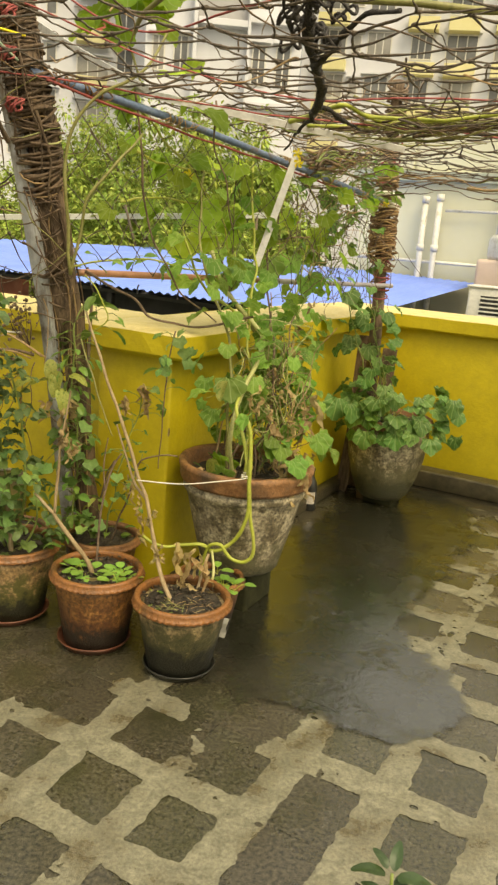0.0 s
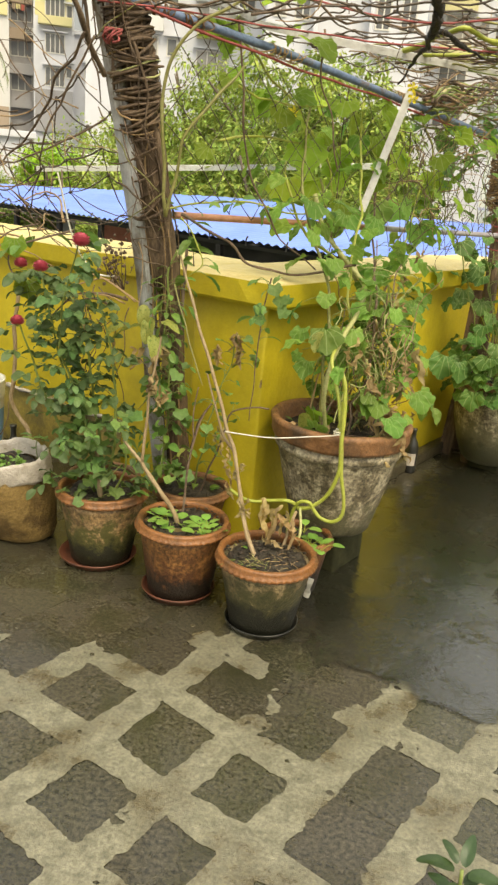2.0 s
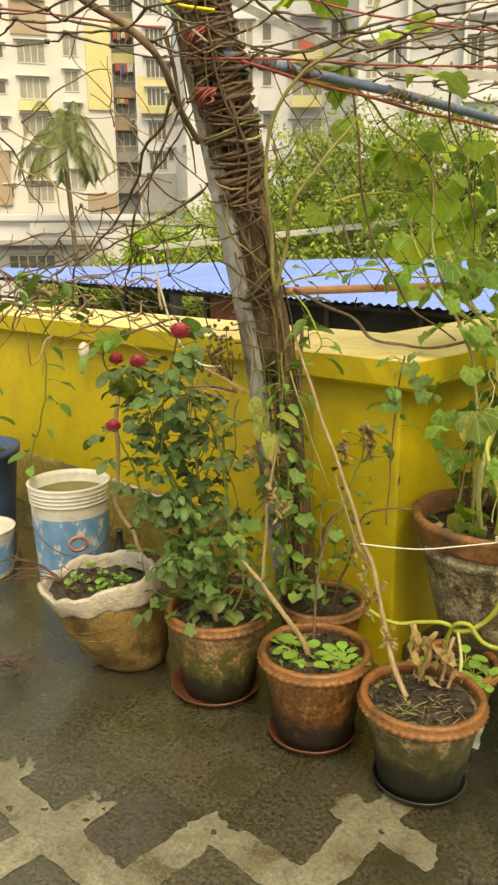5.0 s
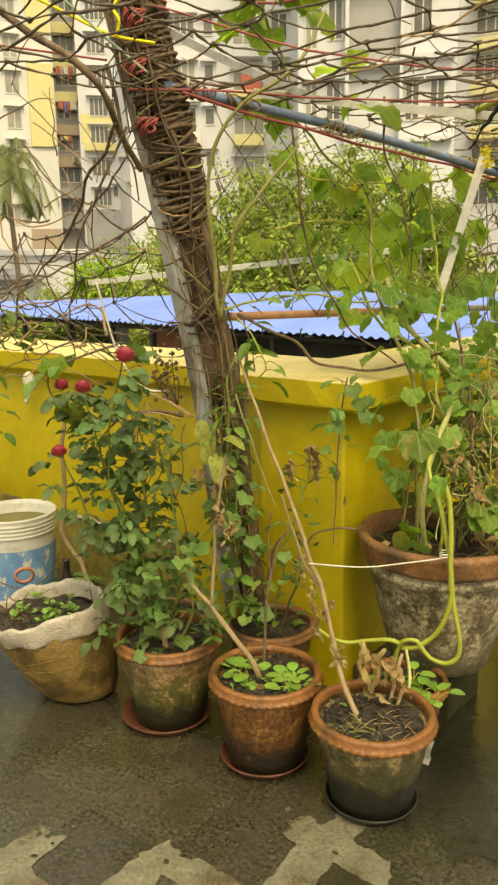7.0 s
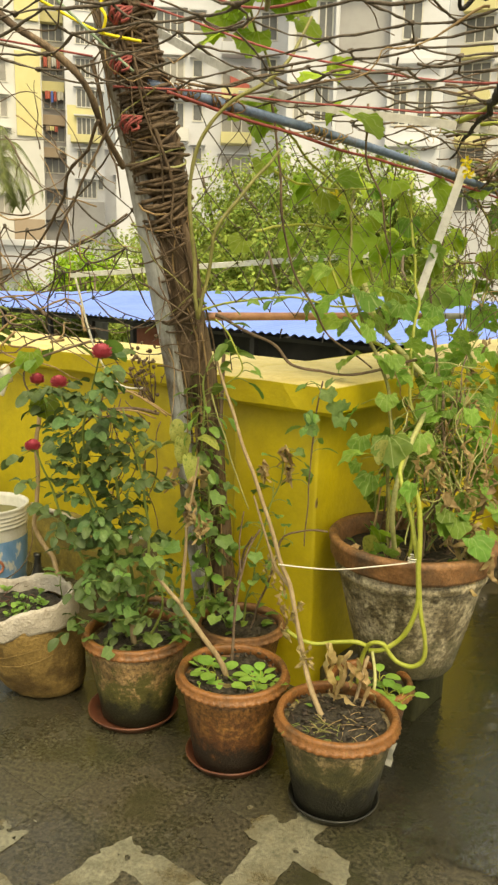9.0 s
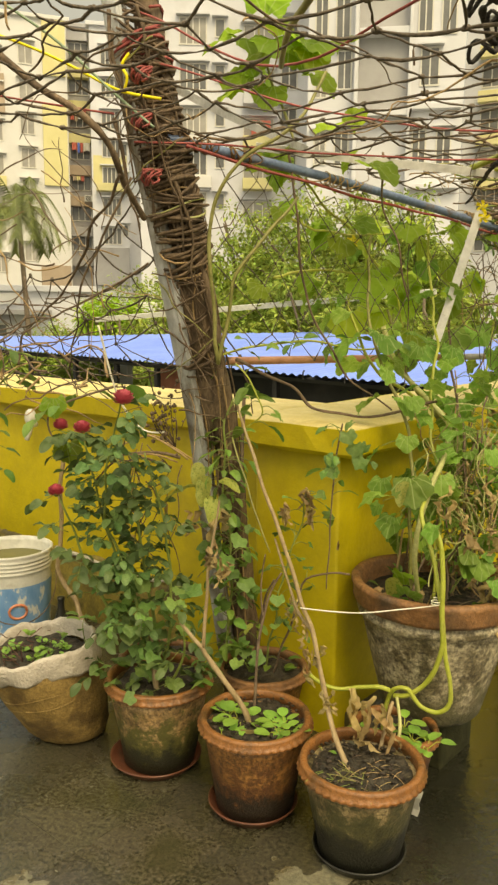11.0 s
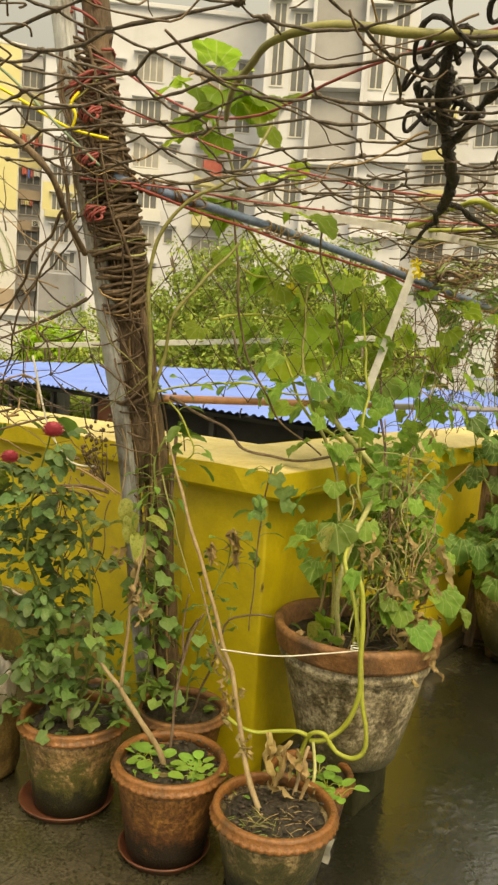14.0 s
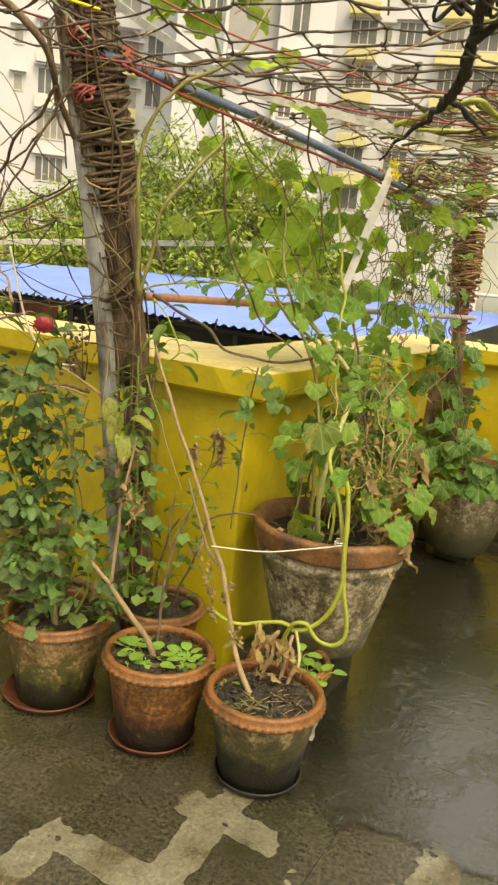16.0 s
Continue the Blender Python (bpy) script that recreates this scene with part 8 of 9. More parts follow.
# creeper on the right-hand post and over the round pot
r = plant("ivy_gourd", FAR + Vector((0, 0, 0.46)), "ivy gourd with lobed green leaves climbing a post", "vine")
crown = []
for x, yy, z, dx, sz in ((0.72, 4.52, 0.57, -0.2, 0.15), (0.83, 4.55, 0.69, 0.1, 0.15), (0.73, 4.55, 0.65, 0.0, 0.14), (0.84, 4.50, 0.57, 0.1, 0.16), (0.98, 4.52, 0.56, 0.3, 0.15),
                         (0.70, 4.48, 0.48, -0.1, 0.17), (0.86, 4.47, 0.48, 0.0, 0.15), (0.97, 4.60, 0.63, 0.4, 0.12), (1.05, 4.52, 0.46, 0.2, 0.15), (0.63, 4.55, 0.63, -0.3, 0.15),
                         (0.56, 4.60, 0.61, -0.5, 0.15), (0.77, 4.60, 0.72, 0.2, 0.14), (0.66, 4.62, 0.76, 0.1, 0.13), (0.93, 4.48, 0.50, 0.2, 0.14), (0.66, 4.65, 0.93, 0.1, 0.13), (0.55, 4.66, 0.98, 0.2, 0.14), (0.70, 4.63, 0.87, 0.3, 0.12)):
    q = Vector((x, yy, z))
    leaf("ivy", r, q + Vector((0, 0, 0.035)), (dx, -0.55, -0.75), sz * 0.78, rng.uniform(-0.4, 0.4))
    crown.append(tube(spline([FAR + Vector((0.0, 0.0, 0.46)), (FAR + Vector((0, 0, 0.50))).lerp(q, 0.55) + Vector((0, 0, 0.06)), q], 4), 0.003, 0.002, 4))
stalks(r, merge(*crown), "stem_green")
for pts in (((0.80, 4.68, 0.5), (0.76, 4.66, 0.8), (0.68, 4.62, 1.05), (0.62, 4.6, 1.3), (0.58, 4.6, 1.6), (0.6, 4.6, 1.8)), ((0.84, 4.66, 0.5), (0.70, 4.6, 0.72), (0.60, 4.55, 0.95), (0.52, 4.5, 1.15), (0.42, 4.4, 1.35), (0.38, 4.3, 1.6), (0.45, 4.4, 1.78)), ((0.8, 4.66, 0.5), (0.72, 4.62, 0.9), (0.66, 4.62, 1.2))):
    ln = stem(r, pts, 0.004, 0.0025, "stem_thin", 0.03)
    stalks(r, leafy("ivy", r, ln, 20, 0.10, 0.09, 0.7, 0.8))
for k in range(48):
    a = rng.uniform(3.0, 6.6)
    q = FAR + Vector((0.25 * math.cos(a), 0.23 * math.sin(a), rng.uniform(0.40, 0.70)))
    leaf("ivy", r, q, (math.cos(a), math.sin(a), rng.uniform(-1.2, 0.2)), rng.uniform(0.08, 0.125), rng.uniform(-0.6, 0.6))
for p, s in (((1.16, 4.6, 0.72), 0.13), ((1.2, 4.62, 0.63), 0.09), ((1.22, 4.62, 0.50), 0.10), ((0.52, 4.55, 0.68), 0.16), ((0.58, 4.5, 0.66), 0.14)):
    leaf("ivy", r, p, (rng.uniform(-0.3, 0.5), -0.5, -0.8), s, rng.uniform(-0.4, 0.4))
sm = plant("bitter_gourd", (0.5, 4.3, 1.3), "thin creeper with small dark leaves on the trellis", "vine")
for pts in (((0.40, 4.2, 1.3), (0.45, 4.25, 1.5), (0.5, 4.3, 1.7), (0.6, 4.45, 1.78)), ((0.3, 4.0, 1.3), (0.36, 4.1, 1.5), (0.44, 4.2, 1.62)), ((0.62, 4.55, 1.95), (0.55, 4.4, 1.85), (0.45, 4.2, 1.75)), ((0.2, 3.8, 1.75), (0.4, 4.1, 1.7), (0.6, 4.5, 1.72))):
    ln = stem(sm, pts, 0.003, 0.002, "stem_thin", 0.04)
    stalks(sm, leafy("small", sm, ln, 26, 0.06, 0.09, 0.4))
    stalks(sm, leafy("gourd", sm, ln, 3, 0.10, 0.09, 0.6))
for k in range(26):
    a = Vector((rng.uniform(0.15, 0.7), rng.uniform(3.9, 4.6), rng.uniform(1.25, 1.85)))
    stem(sm, (a, a + jit(0.12), a + jit(0.22)), 0.002, 0.0014, rng.choice(("drystem", "wood_dark", "straw")), 0.03, name="dry_tendril")

# rose bush
rb = plant("rose_bush", P3 + Vector((0, 0, 0.25)), "tall dark-leaved rose bush with small red roses", "rose bush")
RO = rb.matrix_basis.translation
lines = []
for pts in (((-0.65, 2.80, 0.25), (-0.67, 2.78, 0.45), (-0.72, 2.76, 0.65), (-0.78, 2.74, 0.85), (-0.74, 2.68, 1.02), (-0.64, 2.58, 1.215)),
            ((-0.66, 2.82, 0.25), (-0.72, 2.82, 0.5), (-0.80, 2.80, 0.72), (-0.86, 2.80, 0.95), (-0.888, 2.80, 1.09)),
            ((-0.64, 2.82, 0.25), (-0.60, 2.82, 0.5), (-0.60, 2.80, 0.72), (-0.62, 2.78, 0.9), (-0.66, 2.76, 1.03)),
            ((-0.66, 2.80, 0.25), (-0.78, 2.76, 0.5), (-0.86, 2.70, 0.75), (-0.884, 2.64, 0.925)),
            ((-0.65, 2.82, 0.25), (-0.68, 2.82, 0.6), (-0.72, 2.8, 0.85), (-0.78, 2.8, 1.02), (-0.96, 2.83, 1.09)),
            ((-0.63, 2.80, 0.25), (-0.55, 2.78, 0.38), (-0.53, 2.76, 0.5))):
    lines.append(stem(rb, pts, 0.006, 0.0025, "stem_thin", 0.015))


def rose_spray(p, d):
    """A rose leaf: three or five leaflets on one stalk."""
    d = Vector(d).normalized()
    s = d.cross(Vector((0, 0, 1))).normalized()
    L = rng.uniform(0.05, 0.085)
    for t, side in ((1.0, 0), (0.62, 1), (0.62, -1), (0.25, 1), (0.25, -1))[:rng.choice((3, 3, 5))]:
        q = p + d * L * t
        leaf("rose", rb, q, (d + s * side * 1.1 + Vector((0, 0, -0.2))), rng.uniform(0.028, 0.050), rng.uniform(-0.9, 0.9))
    return tube([p, p + d * L], 0.0013, 0.001, 4)


sp = []
for ln, cnt, a0 in zip(lines, (50, 34, 26, 22, 46, 16), (0.22, 0.25, 0.2, 0.3, 0.3, 0.2)):
    for i in range(cnt):
        k = min(len(ln) - 1, int((a0 + (0.97 - a0) * (i + rng.random()) / cnt) * len(ln)))
        a = rng.uniform(0, 6.28)
        dd = Vector((math.cos(a), math.sin(a) - 0.25, rng.uniform(-0.6, 0.4)))
        sp.append(rose_spray(ln[k] + dd * 0.02, dd))
for i in range(64):
    q = Vector((rng.gauss(-0.65, 0.085), rng.gauss(2.76, 0.06), rng.uniform(0.30, 0.66)))
    a = rng.uniform(0, 6.28)
    leaf("broad", rb, q, (math.cos(a), math.sin(a) - 0.4, rng.uniform(-0.8, 0.2)), rng.uniform(0.035, 0.068), rng.uniform(-0.8, 0.8))
    if i % 3 == 0:
        sp.append(rose_spray(q, (math.cos(a), math.sin(a), rng.uniform(-0.8, 0.2))))
stalks(rb, merge(*sp))
for k in range(10):
    a = rng.uniform(-0.3, 3.4)
    leaf("small", rb, P3 + Vector((0.12 * math.cos(a), 0.12 * math.sin(a), 0.29)), (math.cos(a), math.sin(a), 0.3), rng.uniform(0.05, 0.085), rng.uniform(-0.6, 0.6))
stem(rb, ((-0.63, 2.78, 0.24), (-0.64, 2.78, 0.34), (-0.66, 2.79, 0.46)), 0.011, 0.008, "stick", 0.004, name="old_stem")


def rose_head(p, s):
    """A full round bloom: rows of small cupped petals laid over a ball, closer together towards the middle."""
    V, F = [], []
    for ring, (n, el, w) in enumerate(((3, 78, 0.5), (5, 58, 0.6), (7, 36, 0.72), (9, 12, 0.8), (9, -14, 0.8), (7, -40, 0.7))):
        for k in range(n):
            a, e = 6.283 * k / n + ring * 0.7 + rng.uniform(-0.2, 0.2), radians(el + rng.uniform(-6, 6))
            out = Vector((math.cos(a) * math.cos(e), math.sin(a) * math.cos(e), math.sin(e) * 0.8))
            side = Vector((-math.sin(a), math.cos(a), 0))
            up3 = out.cross(side).normalized()
            b = len(V)
            for i in range(3):
                for j in range(4):
                    t, x = i / 2, j / 3 - 0.5
                    q = out * (0.62 + 0.42 * t - 0.5 * x * x + rng.uniform(-0.06, 0.06)) + up3 * (t - 0.4) * 0.5 + side * x * w * (0.7 + 0.5 * t)
                    V.append(Vector(p) + q * s)
            F += [(b + i * 4 + j, b + i * 4 + j + 1, b + i * 4 + j + 5, b + i * 4 + j + 4) for i in range(2) for j in range(3)]
    return V, F


for p, s in (((-0.62, 2.567, 1.225), 0.029), ((-0.888, 2.79, 1.10), 0.027), ((-0.884, 2.628, 0.932), 0.023), ((-0.985, 2.82, 1.10), 0.024)):
    V, F = rose_head(p, s)
    fl = part("rose_flower", ([v - RO for v in V], F), "rose", rb, "small crimson rose")
    cal = ball(Vector(p) - RO - Vector((0, 0, 0.010)), 0.008, 6)
    part("calyx", cal, "stem_thin", fl)

# dead stick and withered plant in the mossy pot
d1 = plant("withered_plant", P1 + Vector((0, 0, 0.22)), "withered plant with a long dry stick", "dead plant")
s1 = stem(d1, ((0.045, 2.585, 0.22), (-0.02, 2.64, 0.30), (-0.065, 2.69, 0.40), (-0.11, 2.72, 0.56), (-0.15, 2.735, 0.64), (-0.215, 2.77, 0.80), (-0.30, 2.83, 0.95), (-0.345, 2.87, 1.03), (-0.382, 2.89, 1.11), (-0.41, 2.90, 1.18)), 0.0085, 0.004, "stick", 0.004)
stem(d1, ((-0.11, 2.72, 0.56), (-0.16, 2.75, 0.60), (-0.19, 2.76, 0.66), (-0.25, 2.8, 0.80)), 0.006, 0.003, "stick", 0.006)
dried(d1, (-0.045, 2.66, 0.40), 6, 0.05, 0.02)
dried(d1, (-0.10, 2.72, 0.52), 5, 0.05, 0.02)
for k, (p, q, w) in enumerate((((0.014, 2.69, 0.431), (0.014, 2.685, 0.275), 0.020), ((0.087, 2.69, 0.399), (0.033, 2.68, 0.262), 0.017), ((0.072, 2.69, 0.386), (0.127, 2.685, 0.258), 0.020), ((0.097, 2.70, 0.394), (0.086, 2.69, 0.297), 0.015),
                           ((-0.003, 2.70, 0.418), (0.040, 2.70, 0.312), 0.015), ((0.060, 2.72, 0.40), (0.052, 2.73, 0.30), 0.018), ((0.11, 2.71, 0.36), (0.135, 2.69, 0.27), 0.014), ((0.030, 2.69, 0.30), (0.10, 2.66, 0.262), 0.014))):
    withered(d1, p, q, w * 0.72, k)
stem(d1, ((0.09, 2.70, 0.22), (0.10, 2.74, 0.30), (0.11, 2.80, 0.35)), 0.006, 0.005, "stick", 0.005)
stem(d1, ((0.13, 2.72, 0.22), (0.14, 2.76, 0.30), (0.12, 2.82, 0.36)), 0.005, 0.005, "stem_pale", 0.005)
crumbs(P1, 0.15, 0.230, 200, 1)
straws(P1 + Vector((0.01, -0.085, 0)), 0.07, 0.224, 16, 2, "stem_olive", 0.036)
straws(P1 + Vector((-0.05, -0.06, 0)), 0.07, 0.224, 12, 3, "stem_thin", 0.03)
straws(P1, 0.13, 0.226, 20, 7, "drystem", 0.022)
straws(P1 + Vector((0.03, -0.06, 0)), 0.10, 0.226, 16, 8, "straw", 0.028)

# forked dry branch in the orange pot, and its seedlings
d2 = plant("dry_branch", P2 + Vector((0, 0, 0.245)), "bare forked dry branch stuck in a pot", "branch")
stem(d2, ((-0.285, 2.69, 0.25), (-0.30, 2.68, 0.31), (-0.35, 2.67, 0.385), (-0.42, 2.67, 0.468), (-0.435, 2.67, 0.50)), 0.0095, 0.007, "stick", 0.004)
stem(d2, ((-0.43, 2.67, 0.49), (-0.46, 2.665, 0.52), (-0.497, 2.66, 0.562)), 0.007, 0.005, "stick", 0.003)
stem(d2, ((-0.43, 2.67, 0.49), (-0.425, 2.68, 0.60), (-0.415, 2.68, 0.72), (-0.40, 2.69, 0.84), (-0.39, 2.7, 0.93)), 0.006, 0.003, "stick", 0.006)
dried(d2, (-0.395, 2.67, 0.80), 9, 0.05, 0.022)
dried(d2, (-0.37, 2.68, 0.74), 6, 0.045, 0.02)
stem(d2, ((-0.30, 2.76, 0.25), (-0.295, 2.78, 0.45), (-0.28, 2.82, 0.60), (-0.24, 2.85, 0.68)), 0.005, 0.003, "drystem", 0.008)
stem(d2, ((-0.285, 2.80, 0.55), (-0.30, 2.82, 0.65), (-0.29, 2.83, 0.74)), 0.003, 0.002, "drystem", 0.008)


def seedlings(at, spots, label, size=0.044):
    e = plant("seedling", at, label, "seedling")
    st = []
    for x, y, z, n in spots:
        b = Vector((x, y, z))
        for k in range(n):
            a = 6.283 * k / n + rng.uniform(-0.4, 0.4)
            r = rng.uniform(0.010, 0.042)
            q = b + Vector((r * math.cos(a), r * math.sin(a), rng.uniform(0.014, 0.034)))
            leaf("seedling", e, q, (math.cos(a), math.sin(a), rng.uniform(-0.1, 0.35)), size * rng.uniform(0.75, 1.25), rng.uniform(-0.3, 0.3))
            st.append(tube(spline([b, b.lerp(q, 0.6) + Vector((0, 0, 0.008)), q], 3), 0.0016, 0.0012, 4))
    stalks(e, merge(*st), "stem_green")


seedlings((P2.x - 0.07, P2.y - 0.02, 0.25), ((P2.x - 0.09, P2.y + 0.005, 0.26, 6), (P2.x - 0.045, P2.y - 0.01, 0.26, 7)), "cluster of round-leaved green seedlings in soil", 0.047)
seedlings((P2.x + 0.10, P2.y - 0.01, 0.25), ((P2.x + 0.085, P2.y + 0.005, 0.26, 7), (P2.x + 0.085, P2.y - 0.045, 0.26, 6)), "cluster of round-leaved green seedlings in soil", 0.047)
seedlings((P2.x - 0.05, P2.y - 0.11, 0.25), ((P2.x - 0.06, P2.y - 0.115, 0.245, 3),), "tiny green seedling at a pot's rim", 0.018)
seedlings((P6.x + 0.09, P6.y - 0.05, 0.2), ((P6.x + 0.06, P6.y - 0.05, 0.205, 5), (P6.x + 0.105, P6.y - 0.075, 0.205, 6), (P6.x + 0.04, P6.y - 0.09, 0.27, 3)), "green seedlings leaning over a small pot")
seedlings((P6.x - 0.10, P6.y - 0.06, 0.2), ((P6.x - 0.09, P6.y - 0.06, 0.205, 4),), "green seedlings in a small pot", 0.026)
seedlings((P1.x - 0.10, P1.y + 0.06, 0.22), ((P1.x - 0.11, P1.y + 0.05, 0.225, 2),), "tiny green seedling at a pot's rim", 0.02)
crumbs(P2, 0.15, 0.254, 160, 5)
crumbs(P3, 0.14, 0.252, 50, 6)
crumbs(P4, 0.12, 0.235, 50, 8)
thing("leaf_litter", *strip([P2 + Vector((-0.02, -0.07, 0.262)), P2 + Vector((0.02, -0.072, 0.268)), P2 + Vector((0.065, -0.07, 0.262))], 0.007, 0.001), "driedleaf", "dry brown leaf lying on the soil", "leaf", smooth=False)

# young leggy plant in the brown pot
y = plant("tomato_plant", P4 + Vector((0, 0, 0.235)), "leggy half-dry tomato plant before a yellow wall", "plant")
ln1 = stem(y, ((-0.36, 3.05, 0.24), (-0.33, 3.03, 0.4), (-0.29, 3.0, 0.58), (-0.24, 2.98, 0.75), (-0.20, 2.97, 0.93)), 0.004, 0.002, "stem_thin", 0.015)
ln2 = stem(y, ((-0.34, 3.05, 0.24), (-0.26, 3.02, 0.45), (-0.20, 3.0, 0.62), (-0.06, 2.98, 0.66)), 0.004, 0.003, "drystem", 0.015)
ln3 = stem(y, ((-0.40, 3.05, 0.24), (-0.38, 3.02, 0.42), (-0.33, 2.98, 0.55), (-0.30, 2.96, 0.62)), 0.005, 0.003, "drystem", 0.015)
stalks(y, leafy("broad", y, ln1, 26, 0.048, 0.06, 0.4, 0.7, 0.3, 1.0))
stalks(y, leafy("broad", y, ln2, 12, 0.042, 0.05, 0.4, 0.7, 0.1, 0.7))
stalks(y, leafy("yellowed", y, ln3, 4, 0.05, 0.04, 0.6, 0.7, 0.0, 0.5))
for k in range(12):
    a = rng.uniform(0, 6.28)
    leaf("small", y, P4 + Vector((0.04 + 0.06 * math.cos(a), -0.04 + 0.05 * math.sin(a), rng.uniform(0.25, 0.33))), (math.cos(a), math.sin(a), 0.2), rng.uniform(0.03, 0.05), 0)
for p in ((-0.20, 2.96, 0.92), (-0.27, 2.97, 0.86), (-0.19, 2.96, 0.86)):
    dried(y, p, 5, 0.06, 0.012)
for p, n in (((-0.20, 2.90, 0.52), 5), ((-0.17, 2.88, 0.45), 5), ((-0.23, 2.92, 0.58), 4), ((-0.155, 2.82, 0.42), 5)):
    dried(y, p, n, 0.045, 0.025)
ww = plant("wall_creeper", W(-1.23, 2.84, 0.9), "thin creeper hanging on the pier corner", "vine")
lw = stem(ww, ((-0.10, 2.98, 1.13), (-0.115, 2.96, 1.0), (-0.12, 2.97, 0.85), (-0.135, 2.98, 0.7), (-0.14, 2.99, 0.6)), 0.0028, 0.002, "drystem", 0.012)
stalks(ww, leafy("small", ww, lw, 9, 0.05, 0.05, 0.6, 0.7, 0.0, 0.6))
for p in ((-0.09, 2.97, 1.10), (-0.06, 2.96, 1.13), (-0.03, 2.95, 1.08), (0.0, 2.94, 1.04), (-0.11, 2.94, 1.05), (-0.13, 2.95, 1.01)):
    for k in range(2):
        leaf("broad", ww, Vector(p) + jit(0.02), (rng.uniform(-0.8, 0.8), -0.4, -0.6), rng.uniform(0.035, 0.06), rng.uniform(-0.8, 0.8))
dried(ww, (-0.10, 2.96, 0.79), 1, 0.05)

# creepers on the left post
pc = plant("post_creeper", POST[2], "pale and yellowing creeper leaves on a post", "vine")
pl = stem(pc, ((-0.50, 3.0, 0.3), (-0.47, 2.99, 0.5), (-0.46, 2.97, 0.7), (-0.47, 2.94, 0.9), (-0.46, 2.93, 1.08), (-0.44, 2.95, 1.2)), 0.004, 0.003, "stem_thin", 0.02)
stalks(pc, leafy("small", pc, pl, 90, 0.05, 0.075, 0.8, 0.7, 0.0, 0.75))
stalks(pc, leafy("small", pc, pl, 10, 0.06, 0.08, 0.3, 0.7, 0.7, 1.0))
for p, d, s in (((-0.50, 2.88, 0.96), (-0.1, -0.4, -0.9), 0.10), ((-0.53, 2.88, 1.0), (0.1, -0.3, -0.9), 0.09), ((-0.53, 2.87, 0.93), (-0.9, -0.3, -0.3), 0.12), ((-0.60, 2.87, 0.92), (-0.9, -0.2, -0.5), 0.10), ((-0.49, 2.87, 0.90), (0.3, -0.3, -0.8), 0.10), ((-0.46, 2.88, 0.95), (0.8, -0.2, -0.2), 0.08)):
    leaf("yellowed", pc, p, d, s, rng.uniform(-0.6, 0.6))
for k in range(60):
    q = Vector((rng.uniform(-0.53, -0.36), rng.uniform(2.88, 3.02), rng.uniform(0.30, 0.80)))
    a = rng.uniform(0, 6.28)
    leaf("broad" if k % 3 else "small", pc, q, (math.cos(a), math.sin(a) - 0.5, rng.uniform(-0.9, 0.2)), rng.uniform(0.035, 0.065), rng.uniform(-0.7, 0.7))
dried(pc, (-0.45, 2.87, 0.86), 3, 0.08, 0.02)
dried(pc, (-0.55, 2.88, 0.86), 2, 0.08, 0.02)
stem(pc, ((-0.44, 2.93, 1.08), (-0.37, 2.86, 0.96), (-0.33, 2.83, 0.88), (-0.27, 2.8, 0.76)), 0.003, 0.002, "stem_olive", 0.012)
bb = plant("dried_seed_head", (-0.66, 2.93, 1.13), "dark dried seed cluster beside the post", "seed head")
o = bb.matrix_basis.translation
gs = [tube([p - o for p in spline([Vector((-0.64, 2.95, 1.03)), Vector((-0.66, 2.93, 1.1)) + jit(0.03), Vector((-0.675, 2.92, 1.15)) + jit(0.06)], 4)], 0.0018, 0.0012, 4) for k in range(12)]
gs += [ball(Vector((-0.67, 2.92, 1.13)) + Vector((rng.gauss(0, 0.03), rng.gauss(0, 0.02), rng.gauss(0, 0.05))) - o, rng.uniform(0.004, 0.008), 4) for k in range(60)]
part("seed_head", merge(*gs), "wood_dark", bb, kind="stuff")
for k in range(5):
    a = Vector((-0.62, 2.95, 1.0)) + jit(0.05)
    stem(bb, (a, a + Vector((-0.12, -0.03, 0.05)) + jit(0.05), a + Vector((-0.26, -0.05, 0.0)) + jit(0.08)), 0.006 if k < 2 else 0.003, 0.002, rng.choice(("drystem", "straw")), 0.03, name="dry_stem")
for k in range(10):
    a = Vector((-0.72, 2.92, 0.95)) + jit(0.12)
    stem(bb, (a, a + Vector((0.0, 0, -0.12)) + jit(0.06), a + Vector((0.0, 0, -0.25)) + jit(0.06)), 0.0022, 0.0015, "drystem", 0.03, name="dry_stem")
    if k % 2:
        dried(bb, a + Vector((0, 0, -0.1)), 2, 0.05, 0.03)
tp = plant("trellis_creeper", CLAMP + Vector((0.2, 0.2, 0)), "young green creeper along a trellis pipe", "vine")
lt = stem(tp, ((-0.50, 2.95, 1.33), (-0.38, 3.02, 1.36), (-0.25, 3.12, 1.37), (-0.12, 3.25, 1.35), (0.0, 3.35, 1.36)), 0.004, 0.003, "stem_green", 0.012)
stalks(tp, leafy("small", tp, lt, 18, 0.055, 0.05, 0.2))
lt = stem(tp, ((-0.44, 2.95, 1.30), (-0.38, 2.94, 1.24), (-0.34, 2.94, 1.16), (-0.40, 2.94, 1.10)), 0.003, 0.002, "stem_green", 0.012)
stalks(tp, leafy("small", tp, lt, 10, 0.07, 0.05, 0.5))

